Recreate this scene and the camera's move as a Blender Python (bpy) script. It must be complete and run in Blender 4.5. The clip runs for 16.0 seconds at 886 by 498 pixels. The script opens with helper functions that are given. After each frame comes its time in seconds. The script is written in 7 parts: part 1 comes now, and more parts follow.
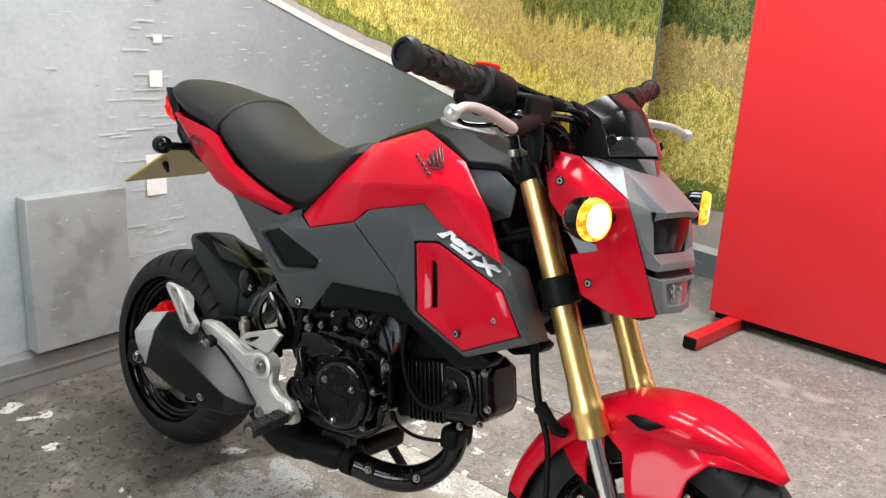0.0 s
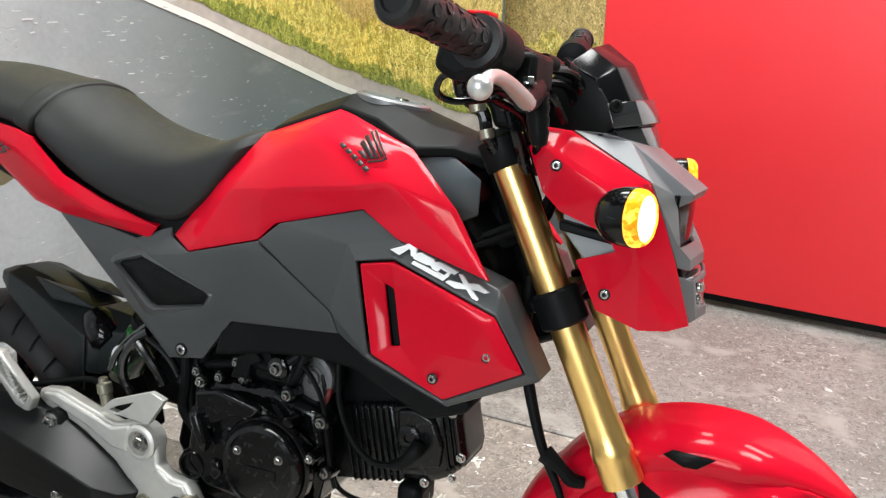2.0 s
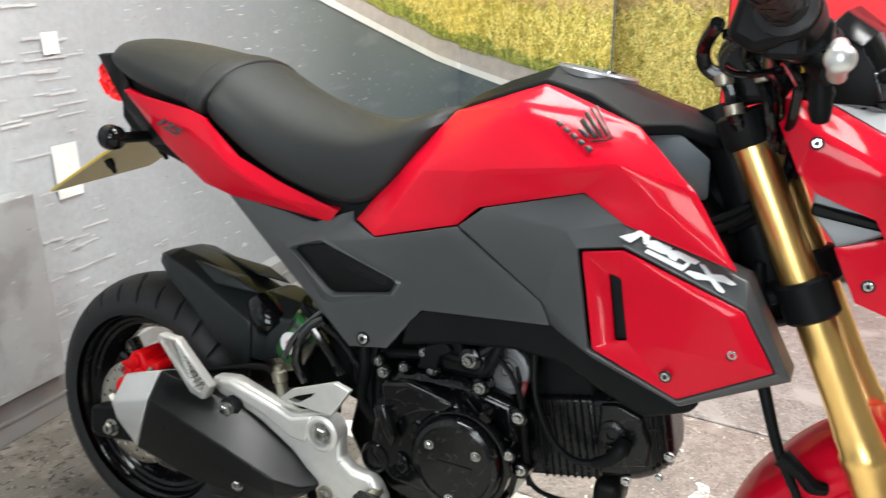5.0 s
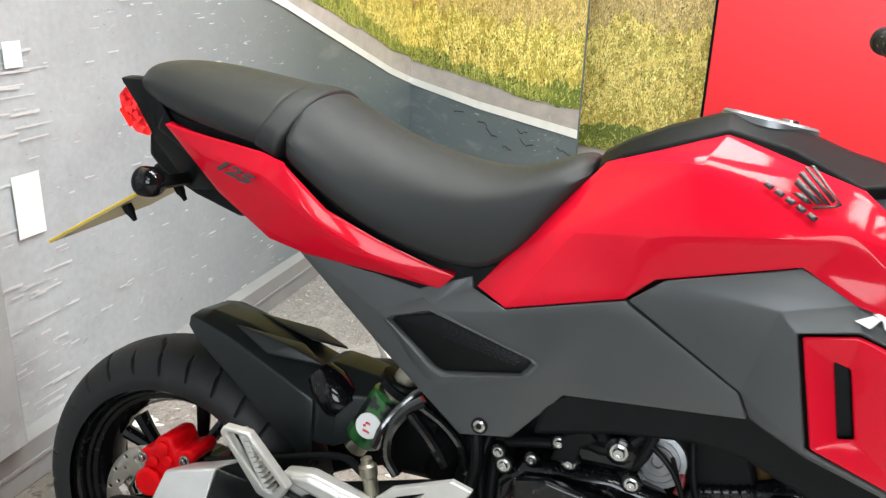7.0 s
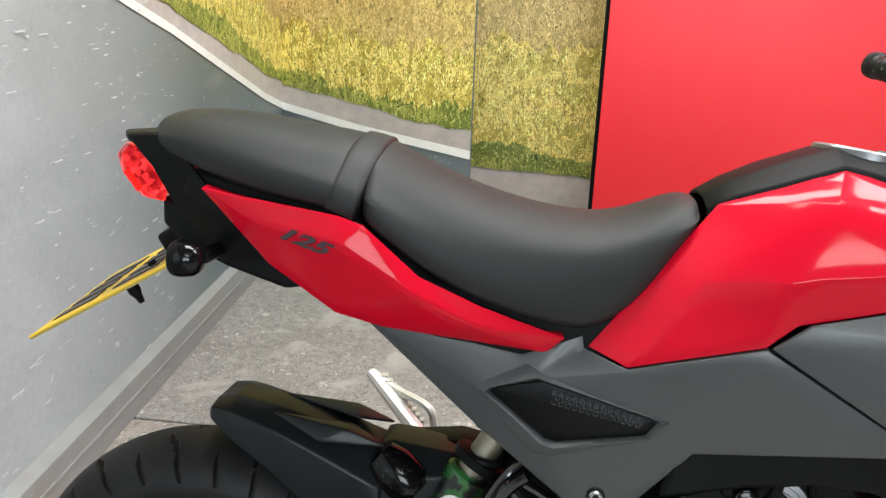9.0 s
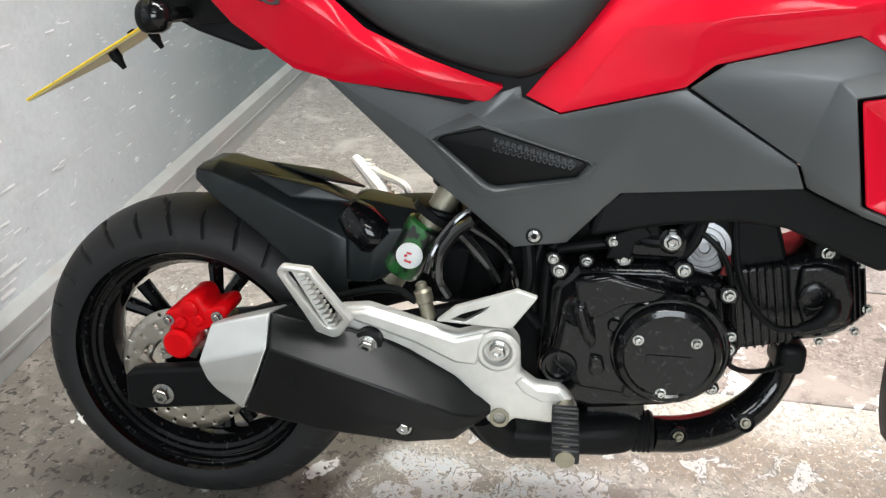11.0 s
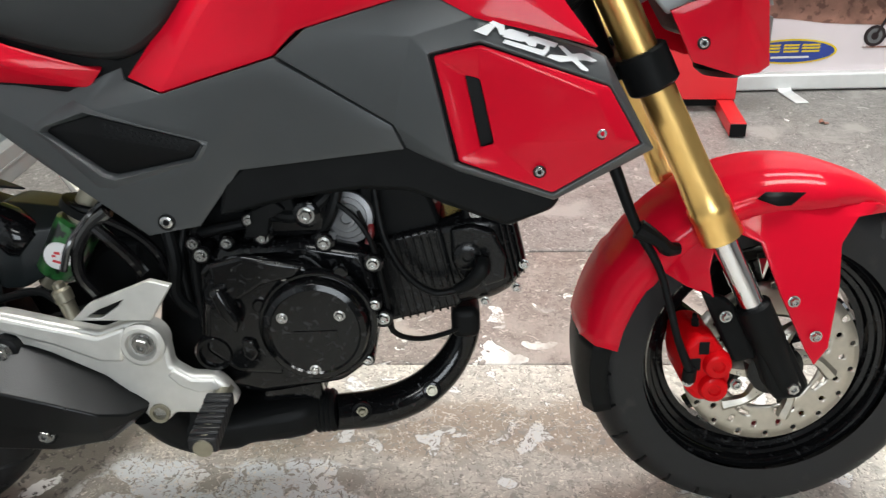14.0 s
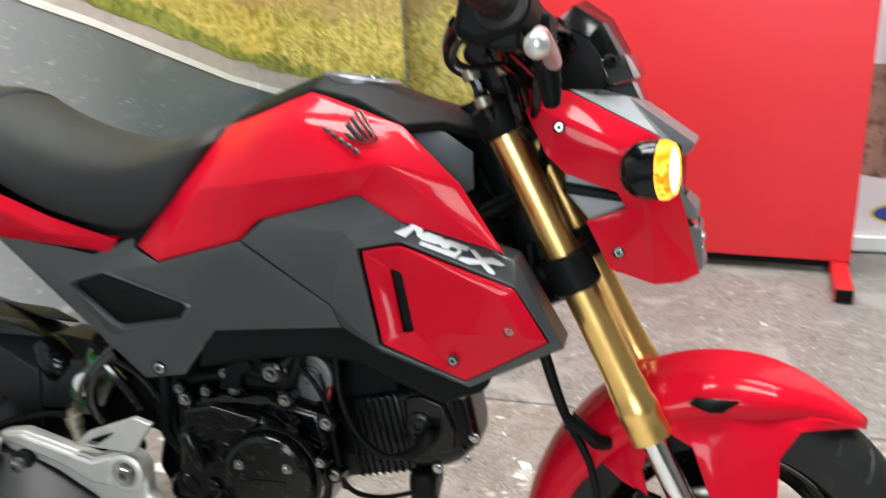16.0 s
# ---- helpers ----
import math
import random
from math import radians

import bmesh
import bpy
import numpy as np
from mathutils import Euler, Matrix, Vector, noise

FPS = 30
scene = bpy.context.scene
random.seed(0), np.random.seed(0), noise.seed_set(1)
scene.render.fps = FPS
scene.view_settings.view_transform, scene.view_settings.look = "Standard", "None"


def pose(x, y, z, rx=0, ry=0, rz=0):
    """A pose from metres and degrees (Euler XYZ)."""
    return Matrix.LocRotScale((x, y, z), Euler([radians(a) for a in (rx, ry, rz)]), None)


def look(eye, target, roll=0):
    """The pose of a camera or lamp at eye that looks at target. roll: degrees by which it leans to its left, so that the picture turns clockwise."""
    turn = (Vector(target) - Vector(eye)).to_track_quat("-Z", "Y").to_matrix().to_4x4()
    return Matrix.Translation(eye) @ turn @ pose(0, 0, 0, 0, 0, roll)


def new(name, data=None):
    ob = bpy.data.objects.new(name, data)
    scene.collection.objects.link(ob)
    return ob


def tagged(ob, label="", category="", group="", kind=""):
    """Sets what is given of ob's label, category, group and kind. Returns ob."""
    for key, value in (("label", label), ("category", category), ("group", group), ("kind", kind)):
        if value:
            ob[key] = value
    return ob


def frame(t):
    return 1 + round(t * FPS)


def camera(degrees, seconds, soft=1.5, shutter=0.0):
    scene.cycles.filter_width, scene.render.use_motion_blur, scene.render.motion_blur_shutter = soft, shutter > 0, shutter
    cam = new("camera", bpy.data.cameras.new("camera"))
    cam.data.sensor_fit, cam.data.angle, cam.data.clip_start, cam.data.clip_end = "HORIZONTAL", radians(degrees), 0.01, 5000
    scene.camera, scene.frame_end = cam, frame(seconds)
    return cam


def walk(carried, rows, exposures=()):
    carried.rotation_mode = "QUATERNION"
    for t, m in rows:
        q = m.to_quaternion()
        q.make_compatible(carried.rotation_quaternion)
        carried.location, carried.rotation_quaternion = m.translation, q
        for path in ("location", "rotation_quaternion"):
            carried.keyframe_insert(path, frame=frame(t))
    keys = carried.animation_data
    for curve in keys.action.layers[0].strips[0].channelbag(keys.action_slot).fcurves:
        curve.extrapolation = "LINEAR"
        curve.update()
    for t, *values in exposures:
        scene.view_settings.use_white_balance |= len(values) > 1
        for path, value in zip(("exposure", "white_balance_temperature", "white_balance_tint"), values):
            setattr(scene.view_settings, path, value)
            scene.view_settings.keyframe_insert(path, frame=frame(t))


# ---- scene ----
cam = camera(57.5, 16.0, soft=1.25, shutter=0.35)
PATH = [
    (0, look((1.603, -0.989, 0.978), (0.355, 0.479, 0.443), 3.3)),
    (0.5, look((1.506, -0.98, 0.978), (0.335, 0.555, 0.457), 2.9)),
    (1, look((1.454, -0.958, 0.967), (0.371, 0.635, 0.429), 2.3)),
    (1.5, look((1.365, -0.906, 0.949), (0.381, 0.738, 0.373), 1.2)),
    (2, look((1.262, -0.848, 0.951), (0.428, 0.866, 0.343), 1.0)),
    (2.5, look((1.209, -0.829, 0.945), (0.451, 0.912, 0.317), 0.9)),
    (3, look((1.161, -0.833, 0.945), (0.548, 0.952, 0.282), 0.7)),
    (3.5, look((1.129, -0.832, 0.947), (0.567, 0.96, 0.258), 0.8)),
    (4, look((1.116, -0.829, 0.943), (0.503, 0.941, 0.243), 0.4)),
    (4.5, look((1.096, -0.844, 0.945), (0.342, 0.872, 0.248), -0.3)),
    (5, look((1.069, -0.872, 0.947), (0.124, 0.755, 0.269), -0.6)),
    (5.2, look((1.059, -0.878, 0.955), (0.07, 0.719, 0.267), -0.6)),
    (7.3, look((0.658, -0.82, 0.962), (0.028, 0.959, 0.301), 1.9)),
    (7.5, look((0.614, -0.804, 0.966), (0.014, 0.985, 0.306), 1.7)),
    (8, look((0.493, -0.782, 0.974), (0.018, 1.05, 0.326), 1.5)),
    (8.5, look((0.412, -0.794, 0.972), (0.129, 1.091, 0.366), 2.3)),
    (9, look((0.405, -0.818, 0.969), (0.165, 1.068, 0.35), 1.9)),
    (9.5, look((0.428, -0.853, 0.953), (0.174, 1.012, 0.279), 1.6)),
    (10, look((0.455, -0.896, 0.916), (0.188, 0.928, 0.14), 1.5)),
    (10.2, look((0.488, -0.902, 0.905), (0.176, 0.882, 0.058), 1.1)),
    (12.3, look((0.569, -0.939, 0.876), (0.298, 0.803, -0.068), -1.8)),
    (12.5, look((0.601, -0.932, 0.874), (0.365, 0.824, -0.054), -2.0)),
    (13, look((0.681, -0.913, 0.872), (0.624, 0.872, -0.027), -0.6)),
    (13.5, look((0.771, -0.893, 0.861), (0.697, 0.884, -0.053), -1.2)),
    (14, look((0.851, -0.874, 0.848), (0.716, 0.893, -0.081), -2.5)),
    (14.5, look((0.908, -0.852, 0.838), (0.778, 0.89, -0.137), -2.8)),
    (15, look((0.951, -0.842, 0.847), (0.796, 0.874, -0.168), -2.4)),
    (15.5, look((1.016, -0.831, 0.892), (0.823, 0.958, 0.017), -1.4)),
    (16, look((1.131, -0.868, 0.938), (0.555, 0.932, 0.284), -3.1)),
]
walk(cam, PATH, [(0.0, -0.12), (1.0, -0.08), (3.0, -0.08), (4.0, -0.1), (4.5, -0.12), (5.0, 0.12), (7.5, 0.2), (8.5, 0.06), (9.5, -0.05), (10.0, 0.18), (12.5, 0.36), (13.0, 0.38), (13.5, 0.17), (14.0, -0.17), (15.0, -0.2), (15.5, -0.24), (16.0, -0.15)])

# ---- world and light ----
world = bpy.data.worlds.new("world")
scene.world = world
world.use_nodes = True
world.node_tree.nodes["Background"].inputs[0].default_value = (0.75, 0.85, 1.0, 1)
world.node_tree.nodes["Background"].inputs[1].default_value = 0.15


# ---- materials ----
def material(name, color, rough=0.5, metal=0.0, coat=0.0, scale=40.0, var=0.15, bump=0.0, bump_scale=300.0, spec=0.5, dirt=None):
    """Principled surface with colour variation at two scales and fine relief."""
    m = bpy.data.materials.new(name)
    m.use_nodes = True
    nt = m.node_tree
    b = nt.nodes["Principled BSDF"]
    b.inputs["Roughness"].default_value = rough
    b.inputs["Metallic"].default_value = metal
    b.inputs["Coat Weight"].default_value = coat
    b.inputs["Coat Roughness"].default_value = 0.09
    b.inputs["Specular IOR Level"].default_value = spec
    co = nt.nodes.new("ShaderNodeTexCoord")
    n1 = nt.nodes.new("ShaderNodeTexNoise")
    n1.inputs["Scale"].default_value, n1.inputs["Detail"].default_value = scale, 5
    n2 = nt.nodes.new("ShaderNodeTexNoise")
    n2.inputs["Scale"].default_value, n2.inputs["Detail"].default_value = scale / 9, 3
    nt.links.new(co.outputs["Object"], n1.inputs["Vector"])
    nt.links.new(co.outputs["Object"], n2.inputs["Vector"])
    add = nt.nodes.new("ShaderNodeMath")
    add.operation = "ADD"
    nt.links.new(n1.outputs[0], add.inputs[0])
    nt.links.new(n2.outputs[0], add.inputs[1])
    rng = nt.nodes.new("ShaderNodeMapRange")
    rng.inputs[1].default_value, rng.inputs[2].default_value = 0.6, 1.4
    rng.inputs[3].default_value, rng.inputs[4].default_value = 1 - var, 1 + var
    nt.links.new(add.outputs[0], rng.inputs[0])
    mul = nt.nodes.new("ShaderNodeVectorMath")
    mul.operation = "SCALE"
    mul.inputs[0].default_value = color
    nt.links.new(rng.outputs[0], mul.inputs["Scale"])
    last = mul.outputs[0]
    if dirt:
        n3 = nt.nodes.new("ShaderNodeTexNoise")
        n3.inputs["Scale"].default_value, n3.inputs["Detail"].default_value = dirt[1], 8
        nt.links.new(co.outputs["Object"], n3.inputs["Vector"])
        r3 = nt.nodes.new("ShaderNodeMapRange")
        r3.inputs[1].default_value, r3.inputs[2].default_value = dirt[2], dirt[2] + 0.08
        nt.links.new(n3.outputs[0], r3.inputs[0])
        mix = nt.nodes.new("ShaderNodeMix")
        mix.data_type = "RGBA"
        mix.inputs[7].default_value = (*dirt[0], 1)
        nt.links.new(r3.outputs[0], mix.inputs[0])
        nt.links.new(last, mix.inputs[6])
        last = mix.outputs[2]
    nt.links.new(last, b.inputs["Base Color"])
    rr = nt.nodes.new("ShaderNodeMapRange")
    rr.inputs[1].default_value, rr.inputs[2].default_value = 0.6, 1.4
    rr.inputs[3].default_value, rr.inputs[4].default_value = rough * 0.85, min(1, rough * 1.15)
    nt.links.new(add.outputs[0], rr.inputs[0])
    nt.links.new(rr.outputs[0], b.inputs["Roughness"])
    if bump:
        n4 = nt.nodes.new("ShaderNodeTexNoise")
        n4.inputs["Scale"].default_value, n4.inputs["Detail"].default_value = bump_scale, 3
        nt.links.new(co.outputs["Object"], n4.inputs["Vector"])
        bp = nt.nodes.new("ShaderNodeBump")
        bp.inputs["Strength"].default_value, bp.inputs["Distance"].default_value = bump, 0.002
        nt.links.new(n4.outputs[0], bp.inputs["Height"])
        nt.links.new(bp.outputs[0], b.inputs["Normal"])
    return m


def glow(name, color, strength, base=(0.8, 0.3, 0.02)):
    m = material(name, base, 0.2, scale=90, var=0.2, spec=0.12)
    b = m.node_tree.nodes["Principled BSDF"]
    b.inputs["Emission Color"].default_value = (*color, 1)
    b.inputs["Emission Strength"].default_value = strength
    return m


def prisms(m, scale, dim, lit, dim_power, lit_power):
    """A lit moulded lens: small facets, some showing the lamp, some only its colour."""
    nt = m.node_tree
    b = nt.nodes["Principled BSDF"]
    co = [n for n in nt.nodes if n.bl_idname == "ShaderNodeTexCoord"][0]
    cells = nt.nodes.new("ShaderNodeTexVoronoi")
    cells.inputs["Scale"].default_value = scale
    nt.links.new(co.outputs["Object"], cells.inputs["Vector"])
    broad = nt.nodes.new("ShaderNodeTexNoise")
    broad.inputs["Scale"].default_value = scale / 5
    nt.links.new(co.outputs["Object"], broad.inputs["Vector"])
    tone = nt.nodes.new("ShaderNodeSeparateColor")
    nt.links.new(cells.outputs["Color"], tone.inputs[0])
    mean = nt.nodes.new("ShaderNodeMath")
    mean.operation = "MULTIPLY_ADD"
    mean.inputs[1].default_value = 0.45
    nt.links.new(tone.outputs[0], mean.inputs[0])
    nt.links.new(broad.outputs[0], mean.inputs[2])
    r = nt.nodes.new("ShaderNodeMapRange")
    r.inputs[1].default_value, r.inputs[2].default_value = 0.5, 0.92
    nt.links.new(mean.outputs[0], r.inputs[0])
    mx = nt.nodes.new("ShaderNodeMix")
    mx.data_type = "RGBA"
    mx.inputs[6].default_value, mx.inputs[7].default_value = (*dim, 1), (*lit, 1)
    nt.links.new(r.outputs[0], mx.inputs[0])
    nt.links.new(mx.outputs[2], b.inputs["Emission Color"])
    p = nt.nodes.new("ShaderNodeMapRange")
    p.inputs[3].default_value, p.inputs[4].default_value = dim_power, lit_power
    nt.links.new(r.outputs[0], p.inputs[0])
    nt.links.new(p.outputs[0], b.inputs["Emission Strength"])


RED = material("red_paint", (0.57, 0.004, 0.02), 0.5, coat=0.36, scale=6, var=0.03, spec=0.03)
GREY = material("grey_plastic", (0.05, 0.0535, 0.0555), 0.35, spec=0.5, scale=20, var=0.06, bump=0.05, bump_scale=900)
SILVER_GREY = material("silver_paint", (0.15, 0.155, 0.163), 0.45, metal=0.35, coat=0.1, scale=20, var=0.05)
BLACK = material("black_plastic", (0.006, 0.0064, 0.0067), 0.44, spec=0.09, scale=30, var=0.25, bump=0.08, bump_scale=700)
INSERT = material("gloss_black_plastic", (0.0042, 0.0044, 0.0047), 0.45, spec=0.14, scale=30, var=0.2)
EMBLEMWHITE = material("silver_emblem", (0.72, 0.73, 0.74), 0.32, metal=0.25, scale=40, var=0.04)
PIPE = material("shiny_black_pipe", (0.004, 0.004, 0.0045), 0.14, coat=0.7, spec=0.5, scale=25, var=0.2)
GLOSS = material("black_enamel", (0.0035, 0.0036, 0.004), 0.14, coat=0.3, spec=0.15, scale=25, var=0.3, bump=0.1, bump_scale=160)
FINS = material("cast_black_fins", (0.0045, 0.0046, 0.005), 0.24, spec=0.3, scale=60, var=0.3, bump=0.15, bump_scale=400)
CHARCOAL = material("charcoal_plastic", (0.005, 0.0053, 0.0056), 0.3, spec=0.2, scale=30, var=0.2, bump=0.1, bump_scale=700)
HUGGER = material("dark_blue_grey_plastic", (0.0105, 0.0135, 0.0145), 0.36, spec=0.3, scale=30, var=0.2, bump=0.06, bump_scale=600)
VINYL = material("seat_vinyl", (0.0172, 0.0185, 0.0186), 0.5, spec=0.25, scale=60, var=0.12, bump=0.25, bump_scale=1400)
GOLD = material("gold_anodised", (0.95, 0.62, 0.22), 0.33, metal=1.0, scale=30, var=0.06)
CHROME = material("chrome", (0.78, 0.78, 0.8), 0.1, metal=1.0, scale=50, var=0.05)
STEEL = material("bolt_steel", (0.45, 0.45, 0.44), 0.24, metal=1.0, scale=200, var=0.2)
ALU = material("cast_aluminium", (0.62, 0.61, 0.58), 0.42, metal=0.6, scale=60, var=0.1, bump=0.12, bump_scale=900)
SATIN = material("satin_silver", (0.6, 0.6, 0.59), 0.36, metal=0.7, scale=50, var=0.06)
RUBBER = material("tyre_rubber", (0.0105, 0.0105, 0.0112), 0.55, spec=0.32, scale=50, var=0.3, bump=0.15, bump_scale=500, dirt=((0.022, 0.0215, 0.02), 25, 0.64))
GRIP = material("grip_rubber", (0.011, 0.011, 0.012), 0.42, spec=0.3, scale=80, var=0.2, bump=0.1)
DISC = material("brake_steel", (0.47, 0.44, 0.385), 0.36, metal=1.0, scale=120, var=0.12)
CALIPER = material("red_caliper_paint", (0.55, 0.002, 0.005), 0.45, coat=0.15, spec=0.06, scale=60, var=0.15, bump=0.2, bump_scale=200)
AMBER = glow("amber_lens_lit", (1.0, 0.24, 0.005), 1.0, (0.9, 0.35, 0.01))
prisms(AMBER, 200, (1.0, 0.13, 0.002), (1.0, 0.46, 0.06), 0.5, 2.2)
BULB = glow("bulb_core", (1.0, 0.7, 0.42), 4.5, (0.9, 0.8, 0.6))
TAIL = glow("tail_lens_lit", (1.0, 0.006, 0.006), 0.3, (0.2, 0.001, 0.002))
TAILHOT = glow("tail_element_lit", (1.0, 0.012, 0.008), 1.0, (0.4, 0.01, 0.008))
SCREEN = material("glossy_smoked_screen", (0.02, 0.021, 0.022), 0.07, coat=0.9, spec=0.5, scale=10, var=0.1)
SMOKE = material("smoked_screen", (0.004, 0.0043, 0.0048), 0.16, spec=0.2, scale=10, var=0.1)
YELLOW = material("yellow_plate", (0.75, 0.5, 0.02), 0.4, scale=60, var=0.1)
GREEN = material("green_sticker", (0.018, 0.1, 0.024), 0.3, coat=0.5, scale=120, var=0.6, dirt=((0.006, 0.008, 0.007), 60, 0.45))
PLATEBACK = material("plate_back", (0.42, 0.34, 0.13), 0.45, scale=60, var=0.15)
WHITE = material("white_print", (0.75, 0.75, 0.74), 0.4, scale=40, var=0.04)
DARKPRINT = material("dark_print", (0.02, 0.012, 0.014), 0.35, scale=40, var=0.1)
TITAN = material("dull_steel", (0.3, 0.28, 0.22), 0.42, metal=0.9, scale=60, var=0.25)
REDCAP = material("dark_red_plastic", (0.16, 0.006, 0.008), 0.4, scale=40, var=0.2)
HORN = material("horn_steel", (0.19, 0.19, 0.195), 0.36, metal=0.6, scale=50, var=0.12)
SCOOP = material("blue_grey_plastic", (0.085, 0.1, 0.112), 0.32, spec=0.5, scale=30, var=0.08, bump=0.05, bump_scale=800)
INNERGREY = material("inner_grey_plastic", (0.3, 0.32, 0.33), 0.35, scale=20, var=0.08)
PALEALU = material("pale_aluminium", (0.78, 0.79, 0.78), 0.4, metal=0.35, scale=40, var=0.06)
LENS = material("headlamp_lens", (0.003, 0.003, 0.0033), 0.1, spec=0.14, scale=10, var=0.1)
CLEAR = material("clear_lamp_trim", (0.13, 0.132, 0.138), 0.12, coat=1.0, scale=40, var=0.2)
CEIL = material("dark_ceiling", (0.06, 0.06, 0.062), 0.8, scale=6, var=0.2)
PLASTER = material("wall_paint", (0.2, 0.2, 0.2), 0.7, scale=8, var=0.05, bump=0.1, bump_scale=80)
BOARD = material("red_board", (0.62, 0.009, 0.017), 0.42, spec=0.65, scale=4, var=0.03, bump=0.03, bump_scale=60)
BOARDFRAME = material("red_board_foot", (0.5, 0.012, 0.015), 0.4, scale=30, var=0.15)
BLUE = material("blue_print", (0.03, 0.06, 0.3), 0.35, scale=40, var=0.1)
YPRINT = material("yellow_print", (0.8, 0.6, 0.02), 0.35, scale=40, var=0.06)
REDPRINT = material("red_print", (0.6, 0.03, 0.04), 0.4, scale=40, var=0.06)
PINKROAD = material("pale_print", (0.78, 0.7, 0.72), 0.38, scale=5, var=0.1)
BROWN = material("brown_print", (0.34, 0.17, 0.125), 0.38, scale=22, var=0.5, dirt=((0.16, 0.075, 0.055), 30, 0.52))
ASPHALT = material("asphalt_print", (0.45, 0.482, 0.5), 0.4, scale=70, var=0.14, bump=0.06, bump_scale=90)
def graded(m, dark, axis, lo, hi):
    """Grades the print from its base colour to a darker one along an axis."""
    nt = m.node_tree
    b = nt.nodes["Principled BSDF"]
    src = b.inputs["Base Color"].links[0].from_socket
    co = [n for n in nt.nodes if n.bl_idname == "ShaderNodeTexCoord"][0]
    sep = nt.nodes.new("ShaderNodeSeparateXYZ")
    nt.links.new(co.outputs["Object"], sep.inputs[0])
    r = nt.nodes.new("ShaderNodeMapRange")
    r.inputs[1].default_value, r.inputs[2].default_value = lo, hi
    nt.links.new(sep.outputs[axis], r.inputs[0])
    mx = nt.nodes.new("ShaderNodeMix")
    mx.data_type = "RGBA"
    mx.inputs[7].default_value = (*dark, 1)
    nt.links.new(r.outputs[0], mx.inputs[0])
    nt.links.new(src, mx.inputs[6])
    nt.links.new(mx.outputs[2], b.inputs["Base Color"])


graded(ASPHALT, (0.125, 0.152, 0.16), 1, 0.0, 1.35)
SKIRTPRINT = material("skirting_print", (0.215, 0.22, 0.217), 0.5, scale=14, var=0.2, dirt=((0.22, 0.21, 0.2), 5, 0.55))
BOXPRINT = material("box_print", (0.35, 0.362, 0.36), 0.42, scale=9, var=0.14, dirt=((0.26, 0.265, 0.26), 7, 0.5))
PALEWET = material("wet_sheen_print", (0.56, 0.58, 0.58), 0.4, scale=30, var=0.12)
LINE = material("white_line_print", (0.78, 0.78, 0.75), 0.45, scale=30, var=0.08)
VERGE = material("verge_print", (0.46, 0.415, 0.38), 0.5, scale=25, var=0.22)
def grass(name, hi, lo, dark, patch, patch_lim=0.52):
    """Printed grass: short blades in several tones over broad patches."""
    m = material(name, hi, 0.45, scale=30, var=0.16)
    nt = m.node_tree
    b = nt.nodes["Principled BSDF"]
    src = b.inputs["Base Color"].links[0].from_socket
    co = [n for n in nt.nodes if n.bl_idname == "ShaderNodeTexCoord"][0]
    pale = tuple(min(0.9, c * 1.25 + 0.08) for c in hi)
    deep = tuple(c * 0.4 for c in dark)
    for sc, col, lim, w, dist, st in ((3.5, patch, patch_lim, 0.12, 0.0, (1, 1, 2.2)), (38, lo, 0.5, 0.08, 0.6, (1, 1, 0.6)), (95, pale, 0.56, 0.05, 1.4, (1, 1, 0.5)), (85, lo, 0.55, 0.03, 2.2, (1.2, 1.2, 0.5)),
                                      (110, dark, 0.57, 0.03, 2.4, (1.2, 1.2, 0.55)), (60, deep, 0.66, 0.03, 2.0, (1, 1, 0.6))):
        src = over(nt, src, col, noise_mask(nt, co, sc, lim, w, 3, dist, st))
    nt.links.new(src, b.inputs["Base Color"])
    return m


def noise_mask(nt, co, scale, lo, width, detail=4, distortion=0.0, stretch=None):
    n = nt.nodes.new("ShaderNodeTexNoise")
    n.inputs["Scale"].default_value, n.inputs["Detail"].default_value, n.inputs["Distortion"].default_value = scale, detail, distortion
    if stretch:
        mp = nt.nodes.new("ShaderNodeMapping")
        mp.inputs["Scale"].default_value = stretch
        nt.links.new(co.outputs["Object"], mp.inputs[0])
        nt.links.new(mp.outputs[0], n.inputs["Vector"])
    else:
        nt.links.new(co.outputs["Object"], n.inputs["Vector"])
    r = nt.nodes.new("ShaderNodeMapRange")
    r.inputs[1].default_value, r.inputs[2].default_value = lo, lo + width
    nt.links.new(n.outputs[0], r.inputs[0])
    return r.outputs[0]


def over(nt, src, color, mask):
    mx = nt.nodes.new("ShaderNodeMix")
    mx.data_type = "RGBA"
    mx.inputs[7].default_value = (*color, 1)
    nt.links.new(mask, mx.inputs[0])
    nt.links.new(src, mx.inputs[6])
    return mx.outputs[2]


def times(nt, p, q):
    m = nt.nodes.new("ShaderNodeMath")
    m.operation = "MULTIPLY"
    nt.links.new(p, m.inputs[0])
    nt.links.new(q, m.inputs[1])
    return m.outputs[0]


def between(nt, value, p, q, soft):
    """1 where value lies between p and q, with soft ends."""
    r1 = nt.nodes.new("ShaderNodeMapRange")
    r1.inputs[1].default_value, r1.inputs[2].default_value = p - soft, p + soft
    nt.links.new(value, r1.inputs[0])
    r2 = nt.nodes.new("ShaderNodeMapRange")
    r2.inputs[1].default_value, r2.inputs[2].default_value = q + soft, q - soft
    nt.links.new(value, r2.inputs[0])
    return times(nt, r1.outputs[0], r2.outputs[0])


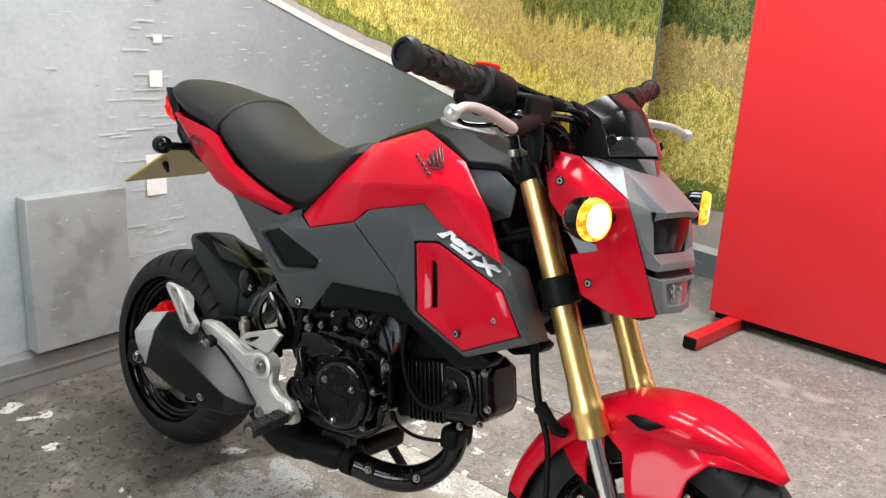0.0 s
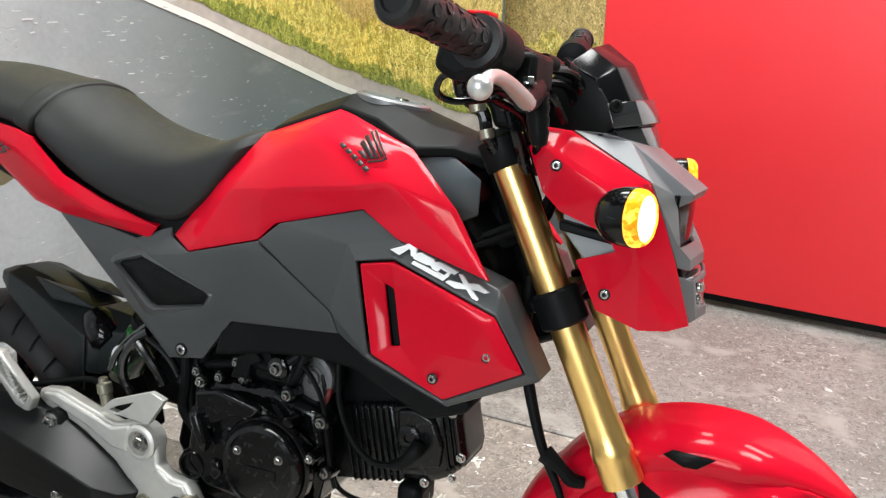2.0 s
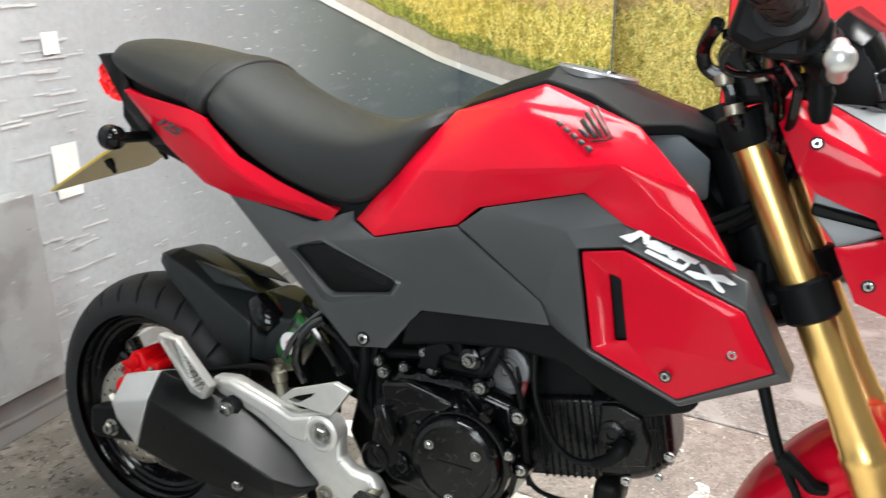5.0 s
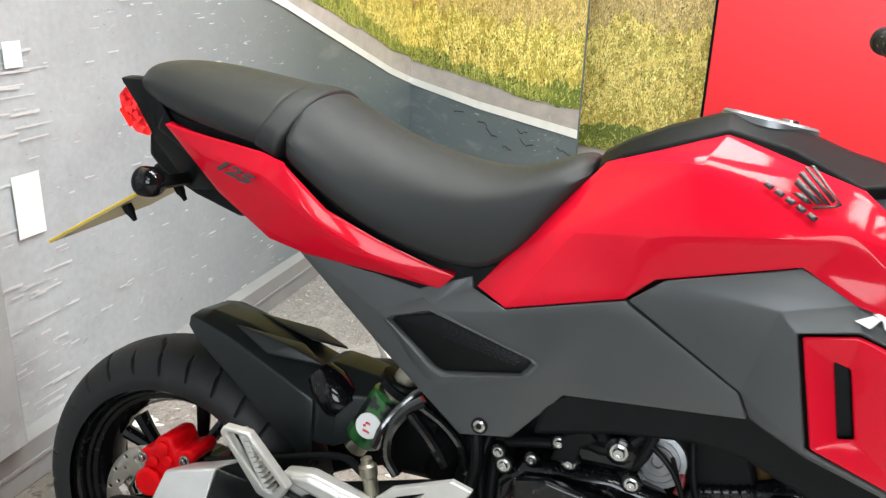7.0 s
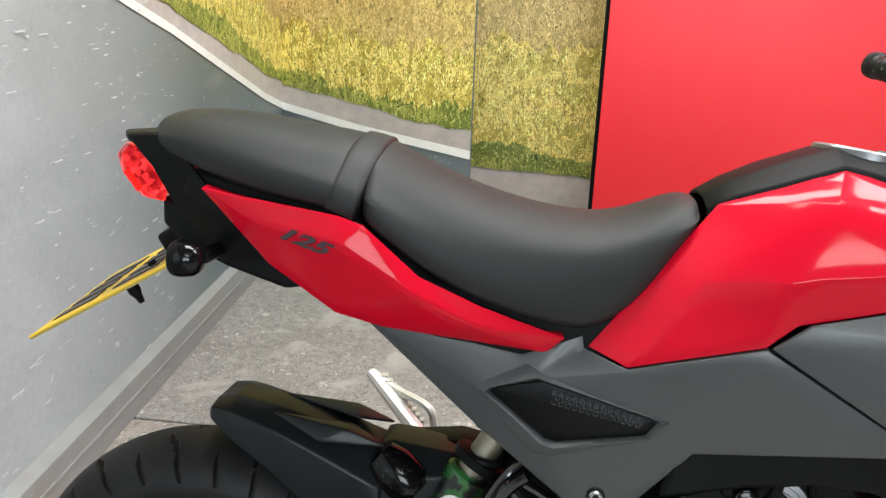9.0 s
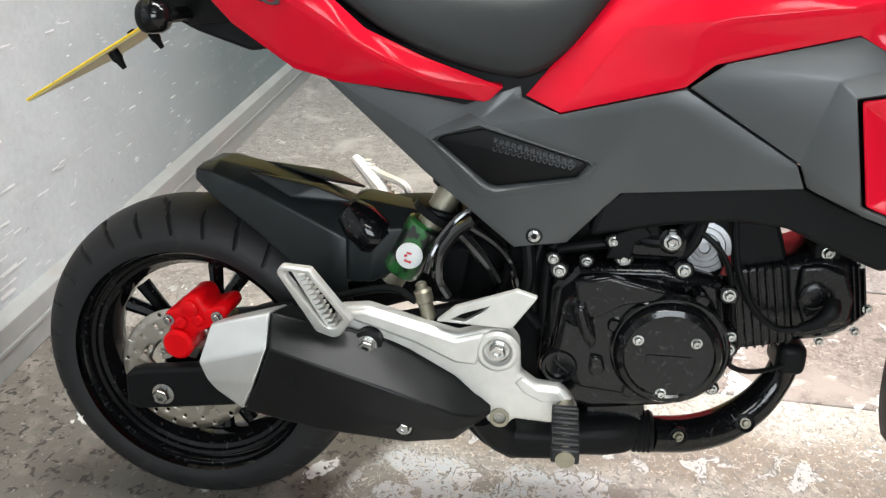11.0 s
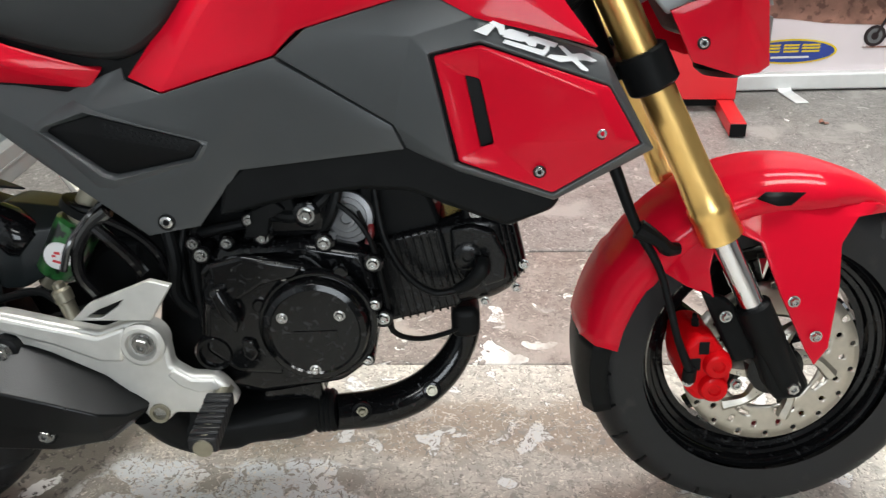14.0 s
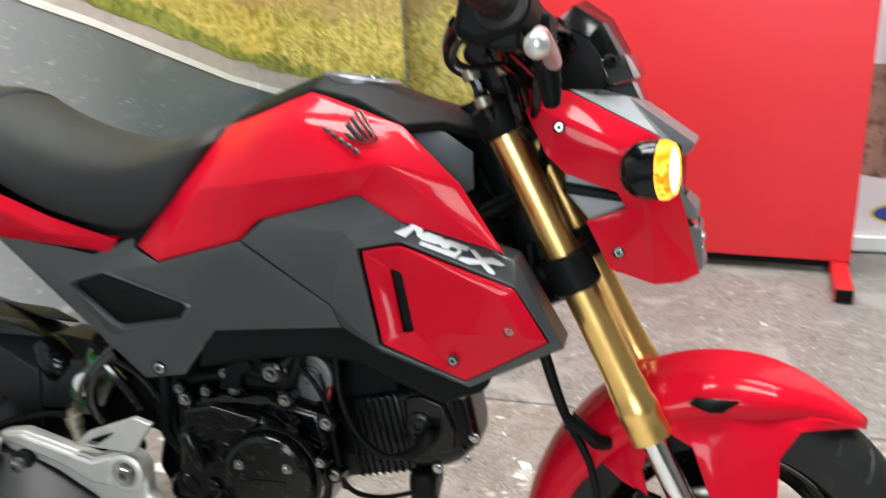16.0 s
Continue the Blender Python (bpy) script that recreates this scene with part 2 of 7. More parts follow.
def wobbly(nt, co, axis, amount, scale):
    """One coordinate, shifted by noise, for uneven borders."""
    sep = nt.nodes.new("ShaderNodeSeparateXYZ")
    nt.links.new(co.outputs["Object"], sep.inputs[0])
    wob = nt.nodes.new("ShaderNodeTexNoise")
    wob.inputs["Scale"].default_value, wob.inputs["Detail"].default_value = scale, 7
    nt.links.new(co.outputs["Object"], wob.inputs["Vector"])
    mad = nt.nodes.new("ShaderNodeMath")
    mad.operation = "MULTIPLY_ADD"
    mad.inputs[1].default_value = amount
    nt.links.new(wob.outputs[0], mad.inputs[0])
    nt.links.new(sep.outputs[axis], mad.inputs[2])
    shift = nt.nodes.new("ShaderNodeMath")
    shift.inputs[1].default_value = -amount / 2
    nt.links.new(mad.outputs[0], shift.inputs[0])
    return shift.outputs[0]


def floor_material(name, base, stain, stain_lim, flake_lim, flake=(0.62, 0.62, 0.6), near=False):
    """Worn concrete: stains, cracked and flaking old paint, small chips."""
    m = material(name, base, 0.5, scale=150, var=0.28, bump=0.35, bump_scale=260)
    nt = m.node_tree
    b = nt.nodes["Principled BSDF"]
    src = b.inputs["Base Color"].links[0].from_socket
    co = [n for n in nt.nodes if n.bl_idname == "ShaderNodeTexCoord"][0]
    src = over(nt, src, tuple(c * 0.8 for c in base), noise_mask(nt, co, 30, 0.48, 0.1, 7))
    src = over(nt, src, stain, noise_mask(nt, co, 3.2, stain_lim, 0.16, 8, 0.4))
    if near:
        # the band along which the paint has worn to brown concrete
        src = over(nt, src, (0.38, 0.325, 0.26), times(nt, between(nt, wobbly(nt, co, 1, 0.16, 7), 0.07, 0.195, 0.015), noise_mask(nt, co, 24, 0.36, 0.1, 8)))
        # a spilled blue-grey patch under the engine, flaking at its rim
        spill = times(nt, between(nt, wobbly(nt, co, 0, 0.3, 6), 0.27, 0.66, 0.012), between(nt, wobbly(nt, co, 1, 0.16, 8), -0.16, 0.045, 0.006))
        src = over(nt, src, (0.66, 0.7, 0.71), spill)
        src = over(nt, src, (0.36, 0.34, 0.3), times(nt, spill, noise_mask(nt, co, 13, 0.56, 0.015, 8, 0.5)))
    # broad flakes with a dark lifted rim
    src = over(nt, src, tuple(c * 0.5 for c in base), noise_mask(nt, co, 14, flake_lim - 0.012, 0.008, 6, 0.6))
    src = over(nt, src, flake, noise_mask(nt, co, 14, flake_lim, 0.008, 6, 0.6))
    # crazing, fine dark scratches, pits and pale chips
    src = over(nt, src, tuple(c * 0.5 for c in base), times(nt, between(nt, noise_mask(nt, co, 20, 0.3, 0.4, 5, 1.2), 0.485, 0.505, 0.008), noise_mask(nt, co, 6, 0.45, 0.1)))
    src = over(nt, src, tuple(c * 0.45 for c in base), noise_mask(nt, co, 120, 0.6, 0.04, 3, 1.6, (1, 0.6, 1)))
    src = over(nt, src, tuple(min(0.8, c * 1.45) for c in base), noise_mask(nt, co, 150, 0.61, 0.03, 3, 1.0))
    # thin dark outlines where paint has lifted, and coarse grit
    src = over(nt, src, tuple(c * 0.42 for c in base), times(nt, between(nt, noise_mask(nt, co, 27, 0.3, 0.4, 4, 0.9), 0.6, 0.612, 0.006), noise_mask(nt, co, 4, 0.42, 0.1)))
    src = over(nt, src, tuple(min(0.8, c * 1.3) for c in base), times(nt, between(nt, noise_mask(nt, co, 27, 0.3, 0.4, 4, 0.9), 0.617, 0.66, 0.006), noise_mask(nt, co, 4, 0.42, 0.1)))
    src = over(nt, src, tuple(c * 0.62 for c in base), noise_mask(nt, co, 75, 0.58, 0.05, 4, 0.8))
    if not near:
        # larger scabs of white paint, thickest beside the pale slab
        near_edge = between(nt, wobbly(nt, co, 1, 0.12, 6), 0.2, 0.43, 0.05)
        src = over(nt, src, (0.09, 0.08, 0.072), times(nt, near_edge, noise_mask(nt, co, 10, 0.585, 0.01, 7, 0.7)))
        src = over(nt, src, (0.74, 0.74, 0.71), times(nt, near_edge, noise_mask(nt, co, 10, 0.595, 0.01, 7, 0.7)))
        # fine pale and dark grit, softly blotched
        src = over(nt, src, tuple(min(0.8, c * 1.7) for c in base), noise_mask(nt, co, 48, 0.635, 0.03, 5, 1.0))
        src = over(nt, src, tuple(c * 0.5 for c in base), noise_mask(nt, co, 34, 0.655, 0.04, 5, 1.0))
        src = over(nt, src, tuple(min(0.8, c * 1.3) for c in base), noise_mask(nt, co, 7, 0.55, 0.12, 6, 0.6))
    if near:
        # bare, damp concrete round the rear wheel, where the paint is gone
        bare = between(nt, wobbly(nt, co, 0, 0.5, 3.0), -9, 0.24, 0.03)
        src = over(nt, src, (0.125, 0.112, 0.095), bare)
        src = over(nt, src, (0.21, 0.19, 0.163), times(nt, bare, noise_mask(nt, co, 11, 0.52, 0.12, 8)))
        # islands of old white paint left on the bare concrete
        src = over(nt, src, (0.6, 0.6, 0.58), times(nt, bare, noise_mask(nt, co, 9, 0.65, 0.012, 8, 0.5)))
        src = over(nt, src, (0.045, 0.04, 0.034), times(nt, bare, noise_mask(nt, co, 60, 0.57, 0.06, 5, 0.8)))
        src = over(nt, src, (0.23, 0.21, 0.185), times(nt, bare, noise_mask(nt, co, 110, 0.64, 0.04, 3, 0.8)))
    nt.links.new(src, b.inputs["Base Color"])
    return m


for g_mat in (GLOSS, FINS):
    nt = g_mat.node_tree
    b = nt.nodes["Principled BSDF"]
    co = [n for n in nt.nodes if n.bl_idname == "ShaderNodeTexCoord"][0]
    src = b.inputs["Base Color"].links[0].from_socket
    src = over(nt, src, (0.022, 0.022, 0.023), noise_mask(nt, co, 130, 0.6, 0.08, 4, 0.8))
    src = over(nt, src, (0.12, 0.12, 0.12), noise_mask(nt, co, 140, 0.75, 0.02, 2, 1.0, (1, 1, 0.45)))
    nt.links.new(src, b.inputs["Base Color"])


GRASS = grass("meadow_print", (0.86, 0.69, 0.2), (0.45, 0.35, 0.06), (0.11, 0.1, 0.018), (0.6, 0.5, 0.1))
EDGEGRASS = grass("verge_grass_print", (0.4, 0.4, 0.08), (0.15, 0.19, 0.03), (0.04, 0.06, 0.012), (0.16, 0.2, 0.03), 0.47)
BUSH = grass("bush_print", (0.2, 0.23, 0.05), (0.07, 0.1, 0.02), (0.02, 0.03, 0.008), (0.42, 0.36, 0.09), 0.5)
DRYGRASS = grass("dry_grass_print", (0.6, 0.45, 0.17), (0.42, 0.31, 0.1), (0.17, 0.13, 0.04), (0.66, 0.52, 0.16), 0.5)
for g_mat in (ASPHALT, VERGE, BOXPRINT):
    nt = g_mat.node_tree
    b = nt.nodes["Principled BSDF"]
    co = [n for n in nt.nodes if n.bl_idname == "ShaderNodeTexCoord"][0]
    src = b.inputs["Base Color"].links[0].from_socket
    src = over(nt, src, (0.5, 0.53, 0.54), noise_mask(nt, co, 42, 0.67, 0.09, 3, 0.8, (1, 0.6, 2.2)))
    src = over(nt, src, (0.3, 0.315, 0.32), noise_mask(nt, co, 9, 0.56, 0.4, 5, 0.5, (1, 0.4, 1.6)))
    src = over(nt, src, (0.16, 0.17, 0.17), noise_mask(nt, co, 60, 0.7, 0.06, 3, 1.5, (1, 0.8, 2.0)))
    nt.links.new(src, b.inputs["Base Color"])


FLOOR_NEAR = floor_material("floor_pale_concrete", (0.52, 0.495, 0.44), (0.41, 0.365, 0.305), 0.53, 0.62, (0.72, 0.74, 0.73), True)
FLOOR_MID = floor_material("floor_brown_concrete", (0.255, 0.226, 0.203), (0.19, 0.163, 0.145), 0.52, 0.63, (0.74, 0.74, 0.71))
FLOOR_FAR = floor_material("floor_grey_concrete", (0.245, 0.232, 0.218), (0.185, 0.172, 0.158), 0.5, 0.72)


# ---- mesh helpers ----
def part(name, bm, mat, parent=None, label="", bevel=0.0, segments=2, solid=0.0, smooth=35, sub=0):
    me = bpy.data.meshes.new(name)
    bm.normal_update()
    bm.to_mesh(me)
    bm.free()
    me.materials.append(mat)
    me.shade_smooth()
    me.set_sharp_from_angle(angle=radians(smooth))
    ob = new(name, me)
    if parent is not None:
        ob.parent = parent
    if label:
        ob["label"] = label
    if solid:
        s = ob.modifiers.new("solid", "SOLIDIFY")
        s.thickness, s.offset = solid, -1
    if bevel:
        v = ob.modifiers.new("bevel", "BEVEL")
        v.width, v.segments, v.limit_method, v.angle_limit = bevel, segments, "ANGLE", radians(12)
        v.harden_normals = False
    if sub:
        s = ob.modifiers.new("sub", "SUBSURF")
        s.levels = s.render_levels = sub
    return ob


def faces(bm, pts, polys, out=None):
    vs = [bm.verts.new(p) for p in pts]
    for f in polys:
        try:
            fc = bm.faces.new([vs[i] for i in f])
        except ValueError:
            continue
        if out is not None:
            fc.normal_update()
            if fc.normal.dot(Vector(out)) < 0:
                fc.normal_flip()
    return vs


def box(bm, x0, x1, y0, y1, z0, z1):
    p = [(x, y, z) for x in (x0, x1) for y in (y0, y1) for z in (z0, z1)]
    return faces(bm, p, [(0, 1, 3, 2), (4, 6, 7, 5), (0, 4, 5, 1), (2, 3, 7, 6), (0, 2, 6, 4), (1, 5, 7, 3)])


def prism(bm, poly, v0, v1):
    """A (u, w) outline, drawn out between v0 and v1."""
    n = len(poly)
    pts = [(u, v0, w) for u, w in poly] + [(u, v1, w) for u, w in poly]
    faces(bm, pts, [tuple(range(n)), tuple(range(2 * n - 1, n - 1, -1))] + [(i, (i + 1) % n, n + (i + 1) % n, n + i) for i in range(n)])
    bmesh.ops.recalc_face_normals(bm, faces=bm.faces)


def frame_of(axis):
    a = Vector(axis).normalized()
    x = a.orthogonal().normalized()
    return x, a.cross(x), a


def lathe(bm, profile, at, axis, n=24, closed=False):
    """Turns (radius, along) pairs round the axis through at."""
    x, y, a = frame_of(axis)
    at = Vector(at)
    rings = []
    for r, h in profile:
        rings.append([bm.verts.new(at + a * h + (x * math.cos(2 * math.pi * k / n) + y * math.sin(2 * math.pi * k / n)) * max(r, 1e-5)) for k in range(n)])
    m = len(rings)
    for i in range(m if closed else m - 1):
        p, q = rings[i], rings[(i + 1) % m]
        for k in range(n):
            bm.faces.new((p[k], p[(k + 1) % n], q[(k + 1) % n], q[k]))
    if not closed:
        bm.faces.new(rings[0][::-1])
        bm.faces.new(rings[-1])
    bmesh.ops.recalc_face_normals(bm, faces=bm.faces)


def spline(pts, step=6):
    """Catmull-Rom through the points."""
    p = [Vector(q) for q in pts]
    p = [p[0] * 2 - p[1]] + p + [p[-1] * 2 - p[-2]]
    out = []
    for i in range(1, len(p) - 2):
        for k in range(step):
            t = k / step
            a, b, c, d = p[i - 1], p[i], p[i + 1], p[i + 2]
            out.append(0.5 * (2 * b + (c - a) * t + (2 * a - 5 * b + 4 * c - d) * t * t + (3 * b - a - 3 * c + d) * t ** 3))
    return out + [p[-2]]


def tube(bm, pts, radius, n=12, step=6):
    """A round tube along a smooth line; radius: one number or one for each point."""
    line = spline(pts, step) if len(pts) > 2 else [Vector(q) for q in pts]
    m = len(line)
    rs = [radius] * m if isinstance(radius, (int, float)) else [float(np.interp(i / (m - 1), np.linspace(0, 1, len(radius)), radius)) for i in range(m)]
    x = None
    rings = []
    for i, q in enumerate(line):
        d = (line[min(i + 1, m - 1)] - line[max(i - 1, 0)]).normalized()
        x = d.orthogonal().normalized() if x is None else (x - d * x.dot(d)).normalized()
        y = d.cross(x)
        rings.append([bm.verts.new(q + (x * math.cos(2 * math.pi * k / n) + y * math.sin(2 * math.pi * k / n)) * rs[i]) for k in range(n)])
    for p, q in zip(rings, rings[1:]):
        for k in range(n):
            bm.faces.new((p[k], p[(k + 1) % n], q[(k + 1) % n], q[k]))
    bm.faces.new(rings[0][::-1])
    bm.faces.new(rings[-1])


def loft(bm, rings, closed=True, caps=True):
    vs = [[bm.verts.new(p) for p in r] for r in rings]
    n = len(vs[0])
    for p, q in zip(vs, vs[1:]):
        for k in range(n if closed else n - 1):
            bm.faces.new((p[k], p[(k + 1) % n], q[(k + 1) % n], q[k]))
    if caps and closed:
        bm.faces.new(vs[0][::-1])
        bm.faces.new(vs[-1])
    bmesh.ops.recalc_face_normals(bm, faces=bm.faces)


def words(name, text, size, mat, m, parent=None, extrude=0.0006, squash=1.0, bold=0.0, lean=0.0):
    c = bpy.data.curves.new(name, "FONT")
    c.body, c.size, c.extrude, c.align_x, c.align_y = text, size, extrude, "CENTER", "CENTER"
    c.offset, c.shear = bold, lean
    tmp = bpy.data.objects.new(name, c)
    scene.collection.objects.link(tmp)
    me = bpy.data.meshes.new_from_object(tmp.evaluated_get(bpy.context.evaluated_depsgraph_get()))
    bpy.data.objects.remove(tmp)
    me.materials.clear()
    me.materials.append(mat)
    me.transform(m @ Matrix.Diagonal((squash, 1, 1, 1)))
    ob = new(name, me)
    if parent is not None:
        ob.parent = parent
    return ob


# ---- floor, walls and ceiling ----
def slab_floor(y0, y1, mat):
    bm = bmesh.new()
    box(bm, -0.82, 4.95, y0, y1, -0.08, 0.0)
    return part("floor", bm, mat, None, bevel=0.003)


floor = tagged(slab_floor(-3.92, 0.299, FLOOR_NEAR), "pale worn concrete floor with flaking white paint", "floor", kind="structure")
tagged(slab_floor(0.301, 0.722, FLOOR_MID), "brownish worn concrete floor with small white flakes", "floor", kind="structure")
tagged(slab_floor(0.728, 2.5, FLOOR_FAR), "grey concrete floor with a dark joint", "floor", kind="structure")
bm = bmesh.new()
box(bm, -0.85, 5.0, -3.95, 2.55, -0.16, -0.085)
tagged(part("floor_base", bm, DARKPRINT), "dark sub-floor in the slab joints", "floor", kind="structure")


def west(y, z, off=0.0):
    """A place on the long mural wall beside the rear wheel."""
    return (-0.474 - 0.058 * (y + 0.2) + off, y + 0.058 * off, z)


def back(s, z, off=0.0):
    """A place on the short mural wall behind; s runs 0 to 1 from the corner."""
    return (-0.613 + 0.755 * s - 0.335 * off, 2.172 - 0.268 * s - 0.943 * off, z)


def rear(x, z, off=0.0):
    return (x, 2.26 - off, z)


def strip(name, at, lower, upper, mat, off, label, parent):
    """A band of the print, between two lines (s, z)."""
    bm = bmesh.new()
    s0, s1 = lower[0][0], lower[-1][0]
    n = 260
    lo = [bm.verts.new(at(s, float(np.interp(s, *zip(*lower))), off)) for s in np.linspace(s0, s1, n)]
    up = [bm.verts.new(at(s, float(np.interp(s, *zip(*upper))), off)) for s in np.linspace(s0, s1, n)]
    for i in range(n - 1):
        bm.faces.new((lo[i], lo[i + 1], up[i + 1], up[i]))
    return part(name, bm, mat, parent, label)


def ragged(pts, amp, seed, n=260):
    """The same line with an uneven, tufted edge."""
    rnd = random.Random(seed)
    s = np.linspace(pts[0][0], pts[-1][0], n)
    z = np.interp(s, *zip(*pts))
    broad = np.interp(np.arange(n), np.arange(0, n + 12, 12), [rnd.uniform(-1, 1) for k in range(len(np.arange(0, n + 12, 12)))])
    mid = np.interp(np.arange(n), np.arange(0, n + 4, 4), [rnd.uniform(-1, 1) for k in range(len(np.arange(0, n + 4, 4)))])
    return [(float(a), float(b) + amp * (0.55 * float(p) + 0.35 * float(q) + rnd.uniform(-0.35, 0.35))) for a, b, p, q in zip(s, z, broad, mid)]


def wall(name, p, q, height, thick, mat, label):
    d = Vector((q[0] - p[0], q[1] - p[1], 0)).normalized()
    nrm = Vector((-d.y, d.x, 0)) * thick
    bm = bmesh.new()
    a, b = Vector((*p, 0)), Vector((*q, 0))
    pts = [a, b, b + nrm, a + nrm]
    pts = [tuple(v) for v in pts] + [tuple(v + Vector((0, 0, height))) for v in pts]
    faces(bm, pts, [(0, 1, 2, 3), (7, 6, 5, 4), (0, 4, 5, 1), (1, 5, 6, 2), (2, 6, 7, 3), (3, 7, 4, 0)])
    bmesh.ops.recalc_face_normals(bm, faces=bm.faces)
    return tagged(part(name, bm, mat), label, "wall", kind="structure")


H = 2.7
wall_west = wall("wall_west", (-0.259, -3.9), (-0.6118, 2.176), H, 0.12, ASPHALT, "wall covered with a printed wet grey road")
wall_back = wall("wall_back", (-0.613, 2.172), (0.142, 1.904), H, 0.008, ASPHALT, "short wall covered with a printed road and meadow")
wall_rear = wall("wall_rear", (-0.3, 2.26), (4.9, 2.26), H, 0.12, VERGE, "wall covered with a printed yellow meadow")
# east and south walls and the ceiling are unseen, dark to deepen reflections
wall_east = wall("wall_east", (4.8, 2.4), (4.8, -3.9), H, 0.12, PLASTER, "plain grey wall, unseen, kept dark")
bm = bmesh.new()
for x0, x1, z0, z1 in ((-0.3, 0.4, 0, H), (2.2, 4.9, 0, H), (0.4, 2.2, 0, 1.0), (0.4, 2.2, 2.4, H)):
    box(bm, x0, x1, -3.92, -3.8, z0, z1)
tagged(part("wall_south", bm, PLASTER), "plain grey wall opposite the prints, unseen, kept dark", "wall", kind="structure")
# this window is unseen, assumed from the sheen on the red board
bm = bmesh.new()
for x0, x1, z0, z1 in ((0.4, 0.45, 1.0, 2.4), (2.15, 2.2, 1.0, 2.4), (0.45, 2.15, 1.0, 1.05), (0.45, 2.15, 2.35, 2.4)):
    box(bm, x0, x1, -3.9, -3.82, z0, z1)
tagged(part("assumed_window", bm, WHITE, bevel=0.004), "assumed window, unseen, white frame", "window", kind="structure")
# lamp added in the opening for front light and the board's sheen
window_fill = bpy.data.lights.new("assumed_window_light", "AREA")
window_fill.shape, window_fill.size, window_fill.size_y, window_fill.energy, window_fill.color = "RECTANGLE", 1.7, 1.3, 84, (0.86, 0.94, 1.0)
window_fill_ob = new("assumed_window_light", window_fill)
window_fill_ob.matrix_world = pose(1.3, -3.86, 1.7, 90, 0, 0)
bm = bmesh.new()
box(bm, -0.85, 5.0, -3.95, 2.55, H, H + 0.1)
tagged(part("ceiling", bm, CEIL), "plain ceiling, unseen, kept dark", "ceiling", kind="structure")

# prints on the walls
line_w = [(-0.1, 1.255), (0.62, 1.014), (0.92, 0.908), (1.17, 0.832), (1.48, 0.725), (1.95, 0.565), (2.172, 0.503)]
up = lambda pts, d0, d1: [(s, z + d0 + (d1 - d0) * (s - pts[0][0]) / (pts[-1][0] - pts[0][0])) for s, z in pts]
TOP = 2.4
strip("road_line", west, line_w, up(line_w, 0.02, 0.026), LINE, 0.003, "white road edge line", wall_west)
verge_w = up(line_w, 0.015, 0.103)
strip("verge", west, up(line_w, 0.02, 0.026), ragged(verge_w, 0.008, 1), VERGE, 0.003, "stony verge", wall_west)
strip("verge_grass", west, ragged(verge_w, 0.008, 1), ragged(up(line_w, 0.06, 0.16), 0.04, 2), EDGEGRASS, 0.005, "green verge grass", wall_west)
strip("meadow", west, up(line_w, 0.035, 0.125), [(s, TOP) for s, z in line_w], GRASS, 0.004, "yellow meadow", wall_west)
strip("dry_grass", west, ragged([(-0.1, 1.75), (1.2, 1.2), (2.172, 0.78)], 0.08, 13), [(-0.1, TOP), (2.172, TOP)], DRYGRASS, 0.0055, "tan dry grass", wall_west)
strip("bushes", west, ragged([(-0.1, 2.0), (1.2, 1.45), (2.172, 1.05)], 0.1, 3), [(-0.1, TOP), (2.172, TOP)], BUSH, 0.006, "dark bushes", wall_west)
line_b = [(0.0, 0.503), (0.45, 0.449), (1.0, 0.405)]
strip("road_line", back, line_b, up(line_b, 0.028, 0.03), LINE, 0.003, "white road edge line", wall_back)
verge_b = [(0.0, 0.602), (0.33, 0.563), (0.57, 0.543), (0.7, 0.512), (1.0, 0.504)]
strip("verge", back, up(line_b, 0.028, 0.03), ragged(verge_b, 0.008, 4), VERGE, 0.003, "stony verge", wall_back)
strip("verge_grass", back, ragged(verge_b, 0.008, 4), ragged([(0.0, 0.655), (0.35, 0.605), (0.75, 0.578), (1.0, 0.585)], 0.03, 5), EDGEGRASS, 0.005, "green verge grass", wall_back)
strip("meadow", back, [(s, z + 0.02) for s, z in verge_b], [(s, TOP) for s, z in verge_b], GRASS, 0.004, "yellow meadow", wall_back)
strip("dry_grass", back, ragged([(0, 0.82), (1, 0.76)], 0.06, 14), [(0, TOP), (1, TOP)], DRYGRASS, 0.0055, "tan dry grass", wall_back)
strip("bushes", back, ragged([(0, 1.04), (0.6, 1.0), (1, 0.94)], 0.07, 6), [(0, TOP), (1, TOP)], BUSH, 0.006, "dark bushes", wall_back)
line_r = [(-0.25, 0.14), (0.6, 0.09), (1.6, 0.05), (4.7, 0.03)]
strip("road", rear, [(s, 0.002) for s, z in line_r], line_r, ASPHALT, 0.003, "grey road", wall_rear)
strip("road_line", rear, line_r, up(line_r, 0.03, 0.03), LINE, 0.003, "white road edge line", wall_rear)
verge_r = [(-0.25, 0.33), (0.6, 0.285), (1.6, 0.25), (4.7, 0.2)]
strip("verge_grass", rear, ragged(verge_r, 0.008, 9), ragged([(-0.25, 0.42), (0.6, 0.38), (4.7, 0.27)], 0.04, 7), EDGEGRASS, 0.005, "green verge grass", wall_rear)
strip("meadow", rear, [(s, z + 0.015) for s, z in verge_r], [(s, TOP) for s, z in verge_r], GRASS, 0.004, "yellow meadow", wall_rear)
strip("dry_grass", rear, ragged([(-0.25, 0.78), (4.7, 0.7)], 0.07, 15), [(-0.25, TOP), (4.7, TOP)], DRYGRASS, 0.0055, "tan dry grass", wall_rear)
